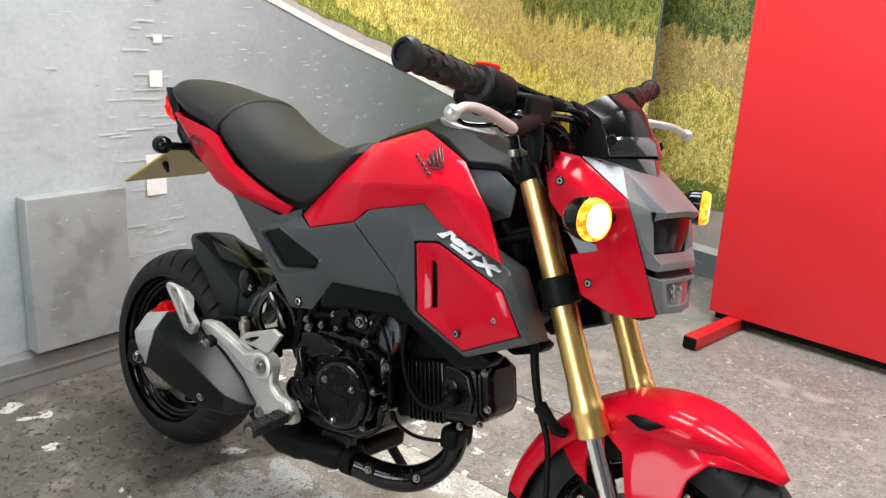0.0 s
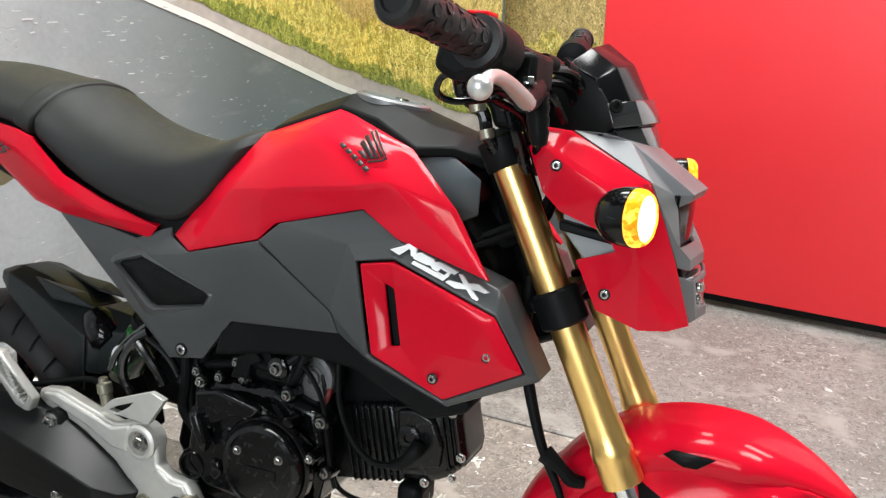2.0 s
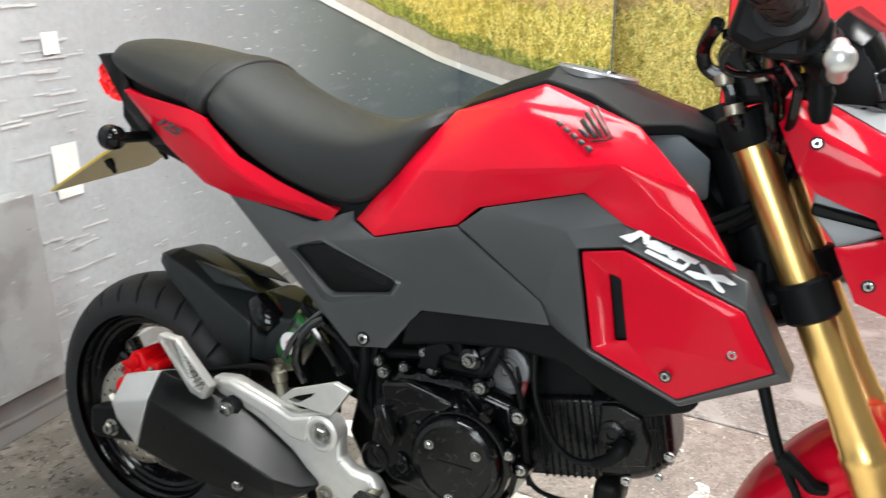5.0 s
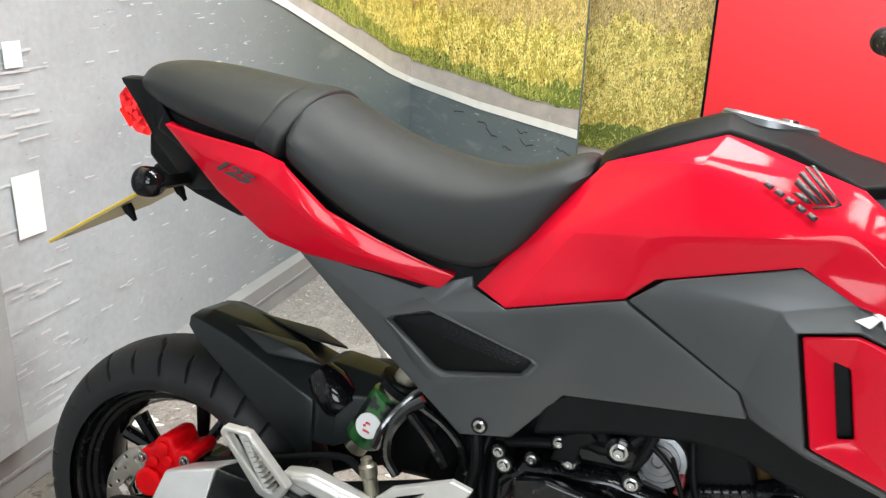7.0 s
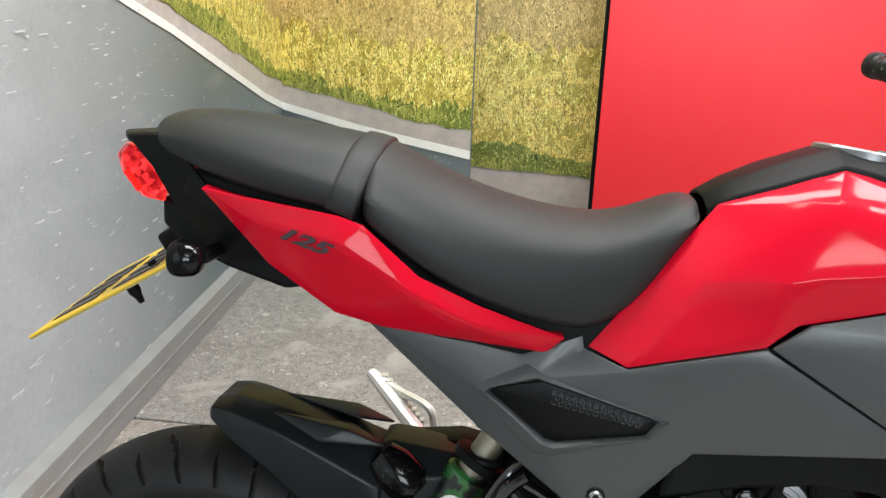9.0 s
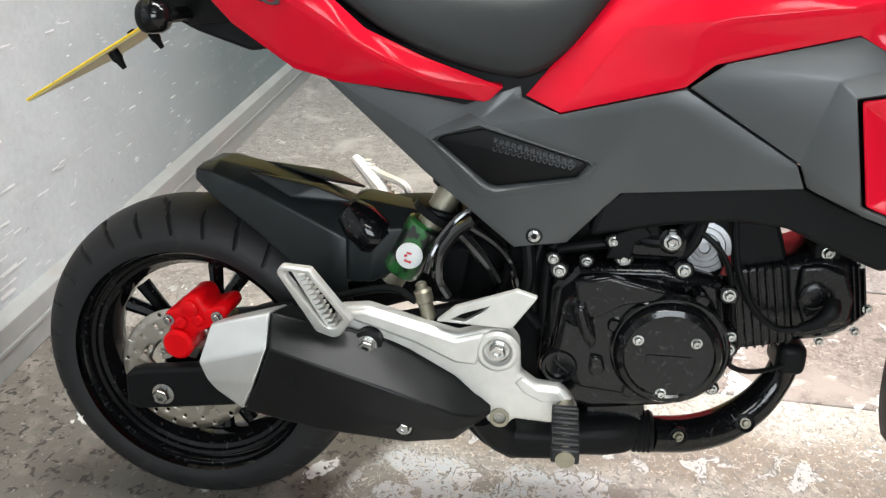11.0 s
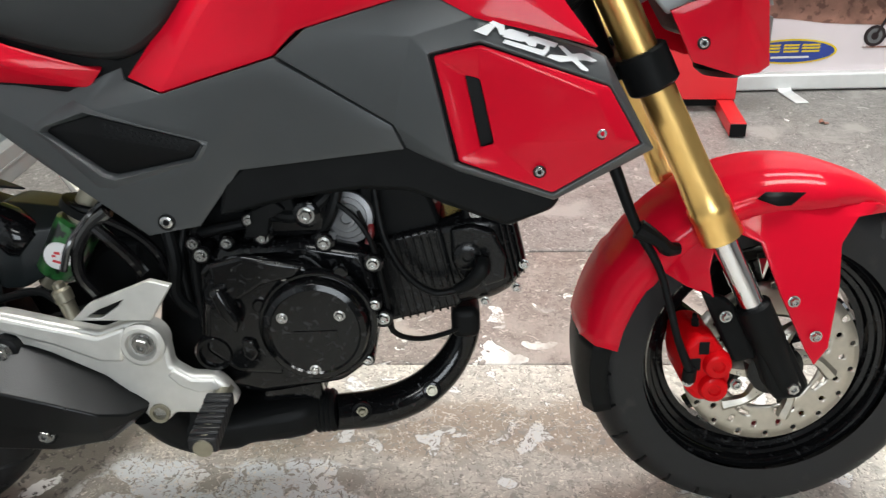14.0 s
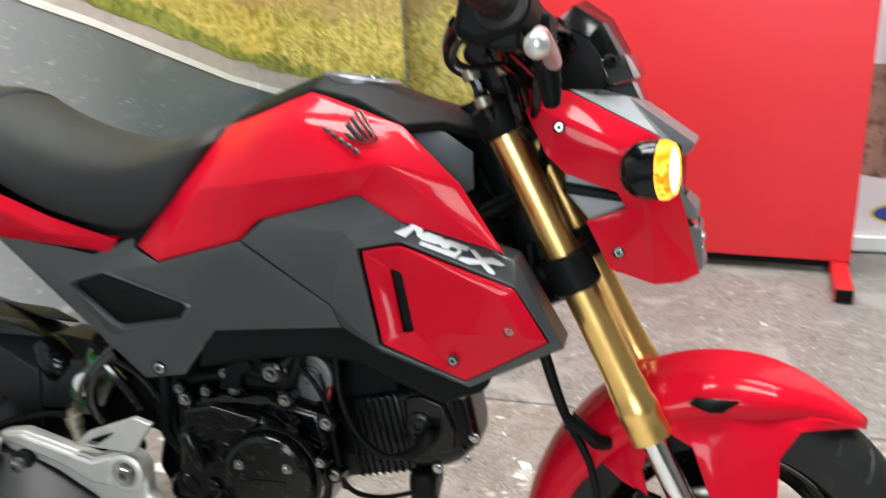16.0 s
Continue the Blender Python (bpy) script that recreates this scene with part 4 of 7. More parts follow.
# -- fork legs
FA, FB = Vector((0.934, 0, 0.757)), Vector((1.103, 0, 0.411))
FD = (FB - FA).normalized()
for s in (1, -1):
    side = Vector((0, V(0.117, s), 0))
    at = lambda d: FA + side + FD * d
    bm = bmesh.new()
    lathe(bm, [(0.0192, -0.03), (0.0197, 0.0), (0.0199, 0.1), (0.02, 0.2), (0.0202, 0.28), (0.0207, 0.305), (0.0222, 0.318), (0.0224, 0.335), (0.0244, 0.3395), (0.0244, 0.351), (0.0232, 0.3555), (0.0242, 0.371), (0.0242, 0.383), (0.018, 0.385)], at(0), FD, 40)
    leg = part("fork_leg", bm, GOLD, bike, "gold anodised fork tube")
    bm = bmesh.new()
    lathe(bm, [(0.0145, 0.38), (0.0145, 0.52)], at(0), FD, 28)
    part("stanchion", bm, CHROME, leg, "polished chrome slider")
    bm = bmesh.new()
    lathe(bm, [(0.0175, 0.475), (0.021, 0.478), (0.021, 0.52), (0.018, 0.55), (0.0165, 0.6)], at(0), FD, 24)
    part("lower_casting", bm, BLACK, leg, "black lower fork casting")
    bm = bmesh.new()
    poly = [(1.13, 0.325), (1.158, 0.338), (1.218, 0.225), (1.208, 0.208), (1.18, 0.205), (1.168, 0.22)]
    prism(bm, poly, V(0.098, s), V(0.128, s))
    part("axle_clamp", bm, BLACK, leg, bevel=0.005)
    bm = bmesh.new()
    lathe(bm, [(0.02, -0.034), (0.026, -0.03), (0.026, 0.0), (0.024, 0.004)], at(0), FD, 32)
    part("top_cap", bm, BLACK, leg, "black top clamp")
    bm = bmesh.new()
    lathe(bm, [(0.025, 0.15), (0.028, 0.153), (0.028, 0.19), (0.025, 0.193)], at(0), FD, 32)
    part("lower_clamp", bm, BLACK, leg, "black lower clamp")
    bolt((1.195, V(0.128, s), 0.225), (0, -s, 0), 0.0095, leg)
# yokes and steering head
bm = bmesh.new()
prism(bm, [(0.895, 0.775), (0.94, 0.793), (0.945, 0.778), (0.9, 0.76)], -0.115, 0.07)
part("top_yoke", bm, BLACK, bike, "black top yoke", bevel=0.004)
bm = bmesh.new()
prism(bm, [(0.965, 0.598), (1.01, 0.616), (1.016, 0.6), (0.972, 0.584)], -0.1, 0.06)
part("lower_yoke", bm, BLACK, bike, "black lower yoke", bevel=0.004)
bm = bmesh.new()
tube(bm, [(0.885, -0.02, 0.79), (0.97, -0.02, 0.59)], 0.028, 20)
part("head_tube", bm, BLACK, bike, "black steering head")
# -- frame spine and inner black bodywork behind the shrouds
bm = bmesh.new()
tube(bm, [(0.92, 0, 0.7), (0.8, 0, 0.62), (0.62, 0, 0.54), (0.45, 0, 0.44), (0.41, 0, 0.32)], 0.032, 16)
part("spine_tube", bm, BLACK, bike, "black frame spine")
bm = bmesh.new()
prism(bm, [(0.58, 0.53), (0.76, 0.55), (0.9, 0.5), (0.93, 0.53), (0.93, 0.64), (0.85, 0.74), (0.62, 0.73), (0.5, 0.64)], -0.105, 0.053)
part("air_box", bm, BLACK, bike, "black inner bodywork", bevel=0.01)
for k, (z, y) in enumerate(((0.665, -0.09), (0.655, -0.1), (0.672, 0.08), (0.645, -0.07))):
    bm = bmesh.new()
    tube(bm, [(0.83, y, z - 0.02), (0.9, y * 1.1, z), (0.96, y * 0.6, z + 0.04), (0.97, y * 0.3, z + 0.1)], 0.005, 8)
    part("cable", bm, BLACK, bike, "black cable")

# -- tank, shrouds and side covers
TANK = {"a": (0.459, 0.614, 0.115), "b": (0.497, 0.599, 0.132), "c": (0.623, 0.634, 0.153), "d": (0.65, 0.658, 0.155), "e": (0.779, 0.692, 0.168),
        "f": (0.828, 0.665, 0.177), "g": (0.945, 0.635, 0.187), "h": (0.895, 0.705, 0.168), "i": (0.824, 0.765, 0.138), "j": (0.7, 0.805, 0.09),
        "k": (0.582, 0.763, 0.085), "l": (0.678, 0.778, 0.138), "m": (0.764, 0.717, 0.176), "n": (0.815, 0.727, 0.174), "o": (0.56, 0.69, 0.132),
        "p": (0.52, 0.69, 0.105), "q": (0.635, 0.7, 0.158), "r": (0.86, 0.69, 0.178)}
TANKF = ["abop", "bcqo", "cdq", "deq", "eqm", "qml", "qlo", "pok", "okl", "klj", "jli", "lmn", "lni", "inh", "nhr", "nmer", "efr", "rfgh"]
GC = {"a": (0.225, 0.627, 0.105), "b": (0.392, 0.601, 0.116), "c": (0.436, 0.618, 0.116), "d": (0.453, 0.624, 0.113), "r": (0.455, 0.612, 0.117), "e": (0.498, 0.597, 0.134), "f": (0.624, 0.632, 0.157),
      "g": (0.741, 0.562, 0.168), "h": (0.752, 0.537, 0.166), "i": (0.57, 0.513, 0.133), "j": (0.515, 0.447, 0.12), "k": (0.455, 0.437, 0.118), "l": (0.347, 0.518, 0.105),
      "m": (0.352, 0.561, 0.12), "n": (0.406, 0.58, 0.124), "o": (0.542, 0.546, 0.137), "p": (0.527, 0.525, 0.134), "q": (0.424, 0.502, 0.121)}
GCF = ["abnm", "bcdn", "drn", "reon", "aml", "lmq", "lqk", "qpjk", "poij", "oefi", "fghi"]
SH = {"a": (0.627, 0.634, 0.158), "b": (0.66, 0.66, 0.161), "c": (0.778, 0.692, 0.169), "d": (0.83, 0.667, 0.174), "e": (0.955, 0.625, 0.173), "f": (1.008, 0.529, 0.17),
      "g": (0.905, 0.481, 0.18), "h": (0.805, 0.516, 0.182), "i": (0.754, 0.5375, 0.167), "j": (0.743, 0.563, 0.17), "k": (0.765, 0.65, 0.176),
      "l": (0.781, 0.634, 0.185), "m": (0.832, 0.645, 0.19), "n": (0.959, 0.599, 0.19), "o": (0.995, 0.537, 0.18), "p": (0.903, 0.488, 0.188), "q": (0.803, 0.524, 0.188)}
SHF = ["abkj", "bck", "kcdml", "jklqhi", "denm", "efon", "fgpo", "ghqp"]
RP = {"a": (0.787, 0.631, 0.185), "b": (0.832, 0.64, 0.19), "c": (0.957, 0.597, 0.19), "d": (0.9915, 0.5375, 0.181), "e": (0.9025, 0.491, 0.188), "f": (0.809, 0.527, 0.187),
      "g": (0.817, 0.611, 0.177), "h": (0.831, 0.607, 0.181), "i": (0.844, 0.543, 0.184), "j": (0.831, 0.539, 0.179), "k": (0.942, 0.59, 0.193), "l": (0.965, 0.545, 0.19)}
RPF = ["abhg", "agjf", "fjie", "hbki", "bck", "ckld", "deil", "ikl"]
EMBLEM = [[(-65, -5), (-53, 5), (-46, 5), (-52, -5.5)], [(-53, 6), (-50, 9), (-38.5, 9), (-35, 0.5), (-40, -1), (-44, 4)], [(-36.5, -2), (-36, 4.5), (-31, 7), (-13.5, 7.5), (-13, 1), (-19, -1)],
          [(-35, -7), (-34, -3.5), (4.5, -2), (6.4, 2.5), (-3, 2.6), (-3.6, -1.2), (-10, -2), (-15, 0.5), (-13.5, 5.2), (-7, 7.6), (17, 7.9), (14.5, 3.8), (9.4, 3.4), (9.8, -0.2), (6.8, -6.6)],
          [(18, 6), (22, 7.4), (33, 3), (43, 6.7), (58, 4.5), (54.5, 2.2), (46, 1.2), (40, -0.6), (52, -5.5), (51.5, -7.4), (45, -7.5), (34.5, -2.6), (23, -7.2), (10, -6.5), (12, -3.6), (29.5, 0)]]
FEATHERS = [[(0.76, 0.758), (0.769, 0.759), (0.779, 0.75), (0.772, 0.7505)], [(0.761, 0.766), (0.764, 0.772), (0.788, 0.751), (0.7815, 0.75)], [(0.7635, 0.7745), (0.768, 0.778), (0.7935, 0.7512), (0.789, 0.751)],
            [(0.7685, 0.781), (0.772, 0.7822), (0.7975, 0.755), (0.795, 0.752)], [(0.7735, 0.783), (0.777, 0.784), (0.803, 0.752), (0.797, 0.749), (0.779, 0.746), (0.779, 0.748), (0.796, 0.7505), (0.799, 0.754)]]
for s in (1, -1):
    tank = shell("tank_panel", TANK, TANKF, RED, None, s, 0.012, 0.014, "glossy red tank side panel", depth=0.02, segments=2, soft=1)
    cover = shell("side_cover", GC, GCF, GREY, None, s, 0.012, 0.003, "matt grey side cover", segments=2, soft=2)
    screw(0.478, 0.453, 0.121, cover, s, 1.5)
    ins = {"a": (0.361, 0.559, 0.1165), "h": (0.366, 0.564, 0.117), "b": (0.412, 0.576, 0.12), "c": (0.527, 0.547, 0.1315), "i": (0.532, 0.542, 0.1315), "d": (0.521, 0.527, 0.129), "e": (0.432, 0.509, 0.1175), "k": (0.42, 0.512, 0.1168), "f": (0.437, 0.55, 0.123), "g": (0.512, 0.535, 0.1305)}
    insert = shell("cover_insert", ins, ["ahfk", "hbf", "bcgf", "cig", "idg", "edgf", "ekf"], INSERT, cover, s, 0.004, 0.003, "glossy black vented insert", segments=2)
    bm = bmesh.new()
    mid = Vector((0.446, 0, 0.541))
    rim = []
    for key in "ahbcidek":
        p = Vector((ins[key][0], 0, ins[key][1]))
        d = (p - mid).normalized()
        rim.append([P(p.x + d.x * off, p.z + d.z * off * 1.15, ins[key][2] + up_, s) for off, up_ in ((-0.001, -0.002), (0.002, 0.0035), (0.005, 0.0062), (0.013, 0.0035), (0.02, -0.001))])
    loft(bm, rim + [rim[0]], closed=False, caps=False)
    bmesh.ops.recalc_face_normals(bm, faces=bm.faces)
    for f in bm.faces:
        if f.normal.dot(Vector((0, -s, 0))) < 0:
            f.normal_flip()
    part("insert_surround", bm, GREY, cover, "raised grey rim round the insert", smooth=50)
    bm = bmesh.new()
    prism(bm, [(0.345, 0.562), (0.405, 0.586), (0.55, 0.548), (0.53, 0.52), (0.424, 0.496)], V(0.104, s), V(0.108, s))
    part("insert_backing", bm, BLACK, insert, "black backing")
    # honeycomb mesh along the insert's upper edge
    for i in range(13):
        for j in range(3):
            f = i / 12
            u, w = 0.428 + f * 0.085 + (j % 2) * 0.0034, 0.5635 - f * 0.0185 - j * 0.0052 * (1 - 0.35 * f)
            bm = bmesh.new()
            lathe(bm, [(0.0031, 0), (0.0031, 0.0008), (0.0021, 0.0008), (0.0019, 0.0002)], P(u, w, 0.1222 + f * 0.0086 - 0.0003 * j, s), (0, -s, 0.15), 6)
            part("mesh_cell", bm, CHARCOAL, insert)
    front = shell("radiator_shroud", SH, SHF, GREY, None, s, 0.006, 0.006, "matt grey front shroud", rim=("c", "d", "e", "f", "g", "h"), depth=0.05, segments=3)
    red = shell("shroud_panel", RP, RPF, RED, front, s, 0.005, 0.003, "glossy red shroud panel with a vent slot", segments=2)
    bm = bmesh.new()
    prism(bm, [(0.817, 0.611), (0.831, 0.607), (0.844, 0.543), (0.831, 0.539)], V(0.172, s), V(0.166, s))
    part("vent_slot", bm, BLACK, red, "dark vent slot")
    # added black plate that keeps the gaps round the red panel dark
    bm = bmesh.new()
    prism(bm, [(0.773, 0.642), (0.831, 0.656), (0.957, 0.611), (1.0, 0.533), (0.904, 0.4845), (0.804, 0.52)], V(0.165, s), V(0.16, s))
    part("shroud_backing", bm, BLACK, front, "black backing added behind the panel gaps")
    screw(0.889, 0.514, 0.189, red, s)
    screw(0.951, 0.551, 0.189, red, s)
    # silver emblem on the slanted strip: slanted plain shapes, in millimetres along and across it
    for stroke in EMBLEM:
        bm = bmesh.new()
        ring = []
        for a, c in stroke:
            u, w = 0.889 + 0.00094 * a + 0.000341 * c, 0.6365 - 0.000341 * a + 0.00094 * c
            ring.append((u, w, 0.1915 - 0.66 * ((u - 0.832) * 0.341 + (w - 0.645) * 0.94)))
        n = len(ring)
        faces(bm, [P(u, w, r + d, s) for d in (0.0006, -0.003) for u, w, r in ring], [tuple(range(n)), tuple(range(2 * n - 1, n - 1, -1))] + [(k, (k + 1) % n, n + (k + 1) % n, n + k) for k in range(n)])
        bmesh.ops.recalc_face_normals(bm, faces=bm.faces)
        part("emblem_stroke", bm, EMBLEMWHITE, front, "silver white emblem stroke")
    # dark wing-like emblem on the tank, with plain bars below it
    rr = lambda u, w: 0.139 + (0.778 - w) * 0.62 + (u - 0.678) * 0.02
    for feather in FEATHERS:
        bm = bmesh.new()
        faces(bm, [P(u, w, rr(u, w) + 0.0036, s) for u, w in feather], [tuple(range(len(feather)))], (0, -s, 0.3))
        bmesh.ops.triangulate(bm, faces=bm.faces)
        part("wing_stroke", bm, DARKPRINT, tank, "dark wing emblem stroke", solid=0.0004)
    for k in range(5):
        a = Vector((0.7345 + 0.0098 * k, 0, 0.7625 - 0.0057 * k))
        q = [a, a + Vector((0.0036, 0, 0.0038)), a + Vector((0.0112, 0, -0.0006)), a + Vector((0.0076, 0, -0.0044))]
        bm = bmesh.new()
        faces(bm, [P(p.x, p.z, rr(p.x, p.z) + 0.0036, s) for p in q], [(0, 1, 2, 3)], (0, -s, 0.3))
        part("name_bar", bm, DARKPRINT, tank, "small dark bar", solid=0.0004)
    low = [(0.55, 0.5), (0.58, 0.524), (0.72, 0.54), (0.76, 0.535), (0.81, 0.512), (0.92, 0.47), (0.91, 0.455), (0.86, 0.437), (0.795, 0.463), (0.755, 0.481), (0.7, 0.485), (0.627, 0.477), (0.54, 0.459)]
    bm = bmesh.new()
    prism(bm, low, V(0.085, s), V(0.13, s))
    part("lower_cover", bm, BLACK, bike, "black lower frame cover", bevel=0.006)
    # dark inner scoop between tank and fork
    sc = {"a": (0.815, 0.768, 0.122), "b": (0.856, 0.762, 0.1), "c": (0.893, 0.733, 0.088), "d": (0.897, 0.692, 0.1), "e": (0.853, 0.668, 0.12), "f": (0.836, 0.712, 0.128)}
    shell("inner_scoop", sc, ["abf", "bcdf", "fde"], SCOOP, None, s, 0.004, 0.003, "blue-grey inner air scoop")

# tank top cover and cap
bm = bmesh.new()
rows = []
for u, we, re, wc in ((0.572, 0.757, 0.078, 0.768), (0.6, 0.773, 0.086, 0.785), (0.64, 0.787, 0.09, 0.803), (0.7, 0.808, 0.092, 0.824), (0.76, 0.795, 0.108, 0.815), (0.822, 0.767, 0.128, 0.792), (0.86, 0.77, 0.1, 0.782), (0.9, 0.755, 0.07, 0.765)):
    hw = re - CV
    rows.append([(u, -CV + q * hw, w) for q, w in ((-1.03, we - 0.012), (-1, we), (-0.5, wc), (0, wc + 0.003), (0.5, wc), (1, we), (1.03, we - 0.012))])
vs = [[bm.verts.new(p) for p in r] for r in rows]
for p, q in zip(vs, vs[1:]):
    for k in range(6):
        bm.faces.new((p[k], p[k + 1], q[k + 1], q[k]))
bmesh.ops.recalc_face_normals(bm, faces=bm.faces)
for f in bm.faces:
    if f.normal.z < -0.3:
        bmesh.ops.reverse_faces(bm, faces=bm.faces)
        break
top = part("tank_top", bm, BLACK, bike, "black tank top cover", solid=0.006, bevel=0.003)
cap_axis = Vector((0.16, 0, 1)).normalized()
bm = bmesh.new()
lathe(bm, [(0.05, -0.006), (0.05, 0.002), (0.047, 0.0045), (0.043, 0.0045), (0.042, 0.001)], (0.74, -CV, 0.817), cap_axis, 40)
cap = part("fuel_cap", bm, HORN, top, "grey metal fuel cap ring")
bm = bmesh.new()
lathe(bm, [(0.042, -0.002), (0.042, 0.003), (0.038, 0.005), (0.01, 0.005)], (0.74, -CV, 0.817), cap_axis, 36)
part("cap_lid", bm, SCOOP, top, "dark grey cap lid")
bm = bmesh.new()
lathe(bm, [(0.009, 0.003), (0.009, 0.0075), (0.006, 0.008)], (0.758, -0.04, 0.814), cap_axis, 20)
part("lock", bm, STEEL, top, "steel lock barrel")


# -- seat
def seat_ring(u, wt, ws, rs, wl, rl):
    half = [(0, wt), (rs * 0.55, wt - (wt - ws) * 0.25), (rs * 0.9, ws + (wt - ws) * 0.25), (rs + 0.006, ws - 0.012), (rl + 0.002, (ws + wl) / 2), (rl, wl), (rl - 0.02, wl - 0.006)]
    return [(u, -CV - r, w) for r, w in half] + [(u, -CV + r, w) for r, w in half[:0:-1]]


SEAT = [(-0.0117, 0.8205, 0.8105, 0.05, 0.8018, 0.056), (0.0003, 0.8325, 0.8205, 0.07, 0.7968, 0.078), (0.0297, 0.8384, 0.8234, 0.085, 0.7846, 0.093), (0.0883, 0.8356, 0.8136, 0.095, 0.7644, 0.108), (0.1469, 0.8277, 0.8017, 0.099, 0.7532, 0.117), (0.2054, 0.8198, 0.7888, 0.102, 0.743, 0.121), (0.2396, 0.8141, 0.7771, 0.1, 0.7271, 0.122), (0.2933, 0.786, 0.7452, 0.1, 0.6828, 0.117), (0.3617, 0.7605, 0.7195, 0.1, 0.6519, 0.111), (0.43, 0.746, 0.7132, 0.1, 0.634, 0.103), (0.47, 0.743, 0.718, 0.096, 0.634, 0.098), (0.51, 0.751, 0.7332, 0.086, 0.668, 0.093), (0.545, 0.768, 0.752, 0.073, 0.722, 0.08), (0.572, 0.77, 0.758, 0.058, 0.748, 0.064)]
bm = bmesh.new()
loft(bm, [seat_ring(*q) for q in SEAT[:6]] + [seat_ring(0.2172, 0.8173, 0.7853, 0.101, 0.7394, 0.121)])
seat = part("seat", bm, VINYL, bike, "black vinyl dual seat, pillion pad", sub=2, smooth=60)
bm = bmesh.new()
loft(bm, [seat_ring(0.2191, 0.8193, 0.7863, 0.102, 0.7375, 0.122)] + [seat_ring(*q) for q in SEAT[6:]])
part("rider_pad", bm, VINYL, seat, "scooped rider pad", sub=2, smooth=60)
bm = bmesh.new()
loft(bm, [[(p[0] + (p[2] - 0.785) * 0.32, p[1], p[2]) for p in seat_ring(u, wt + 0.001, ws + 0.001, rs + 0.001, wl, rl + 0.002)] for u, wt, ws, rs, wl, rl in ((0.1996, 0.8196, 0.7886, 0.101, 0.7439, 0.119), (0.2011, 0.8207, 0.7897, 0.102, 0.7439, 0.12), (0.2172, 0.8183, 0.7853, 0.101, 0.7384, 0.12), (0.2333, 0.8148, 0.7788, 0.1, 0.7309, 0.121), (0.2347, 0.8139, 0.7779, 0.099, 0.7309, 0.12))])
part("strap", bm, VINYL, seat, "stitched passenger strap", sub=1, smooth=60)

bm = bmesh.new()
prism(bm, [(0.04, 0.776), (0.205, 0.74), (0.3, 0.674), (0.45, 0.636), (0.52, 0.656), (0.52, 0.6), (0.4, 0.585), (0.245, 0.626), (0.13, 0.69), (0.03, 0.748)], -0.112, 0.06)
part("seat_base", bm, BLACK, bike, "black seat base and sub-frame", bevel=0.006)

# -- tail
TL = {"a": (0.0629, 0.7576, 0.1359), "b": (0.2045, 0.7394, 0.1503), "c": (0.2299, 0.7313, 0.1515), "d": (0.2855, 0.6821, 0.1447), "e": (0.349, 0.6533, 0.1366), "f": (0.434, 0.6222, 0.121),
      "g": (0.4165, 0.6045, 0.1165), "h": (0.2474, 0.6208, 0.1159), "i": (0.1967, 0.6331, 0.1155), "j": (0.1273, 0.6808, 0.1178), "k": (0.2054, 0.7094, 0.1593), "l": (0.2738, 0.6667, 0.1551), "m": (0.3421, 0.633, 0.1428), "n": (0.1176, 0.7275, 0.1441)}
TLF = ["abkn", "bck", "cdlk", "deml", "efm", "fgm", "mghl", "lhik", "kijn", "anj"]
for s in (1, -1):
    t = shell("tail_panel", TL, TLF, RED, None, s, 0.012, 0.004, "glossy red tail panel", segments=2, soft=1)
    words("displacement", "125", 0.0165, DARKPRINT, Matrix.Translation(P(0.172, 0.7145, 0.1605, s)) @ pose(0, 0, 0, 90, 0, 0 if s > 0 else 180) @ pose(0, 0, 0, 0, 0, -15 * s) @ pose(0, 0, 0, -24, -12, 0), t, squash=2.25, bold=0.0006, lean=0.3)
    tb = {"a": (-0.0496, 0.8076, 0.06), "b": (-0.0307, 0.8056, 0.1), "c": (0.016, 0.8081, 0.108), "d": (0.061, 0.7596, 0.124), "e": (0.1273, 0.6818, 0.107), "f": (0.0639, 0.6737, 0.085), "g": (0.0219, 0.7312, 0.1), "h": (-0.0017, 0.7756, 0.106)}
    shell("tail_side", tb, ["abh", "bcgh", "cdeg", "gef"], BLACK, None, s, 0.004, 0.003, "black tail side cover")
bm = bmesh.new()
vs = faces(bm, [P(-0.05, 0.81, 0.06), P(-0.03, 0.808, 0.098), P(0.02, 0.811, 0.108), P(0.02, 0.811, 0.108, -1), P(-0.03, 0.808, 0.098, -1), P(-0.05, 0.81, 0.06, -1)], [(0, 1, 4, 5), (1, 2, 3, 4)], (0, 0, 1))
part("tail_top", bm, BLACK, bike, "black tail top cover", solid=0.01, bevel=0.004)
bm = bmesh.new()
loft(bm, [[(u + 0.024 * abs(q) ** 3, -CV + 0.068 * q, w) for u, w in ((-0.052, 0.796), (-0.063, 0.784), (-0.057, 0.764), (-0.037, 0.74), (-0.015, 0.736), (-0.013, 0.749), (-0.04, 0.79))] for q in (-1, -0.8, -0.5, 0, 0.5, 0.8, 1)])
prisms(TAIL, 150, (0.75, 0.002, 0.008), (1.0, 0.05, 0.05), 0.28, 1.3)
lamp_t = part("tail_light", bm, TAIL, bike, "lit red tail light lens", bevel=0.003)
for q in (-0.78, 0.78):
    bm = bmesh.new()
    tube(bm, [(-0.035, -CV + 0.084 * q, 0.768), (-0.02, -CV + 0.084 * q, 0.748)], 0.0045, 10)
    part("lamp_element", bm, TAILHOT, lamp_t, "bright lamp element")
bm = bmesh.new()
prism(bm, [(0.0, 0.742), (0.07, 0.712), (0.165, 0.652), (0.135, 0.647), (0.07, 0.668), (0.02, 0.692), (0.0, 0.712)], -0.085, 0.035)
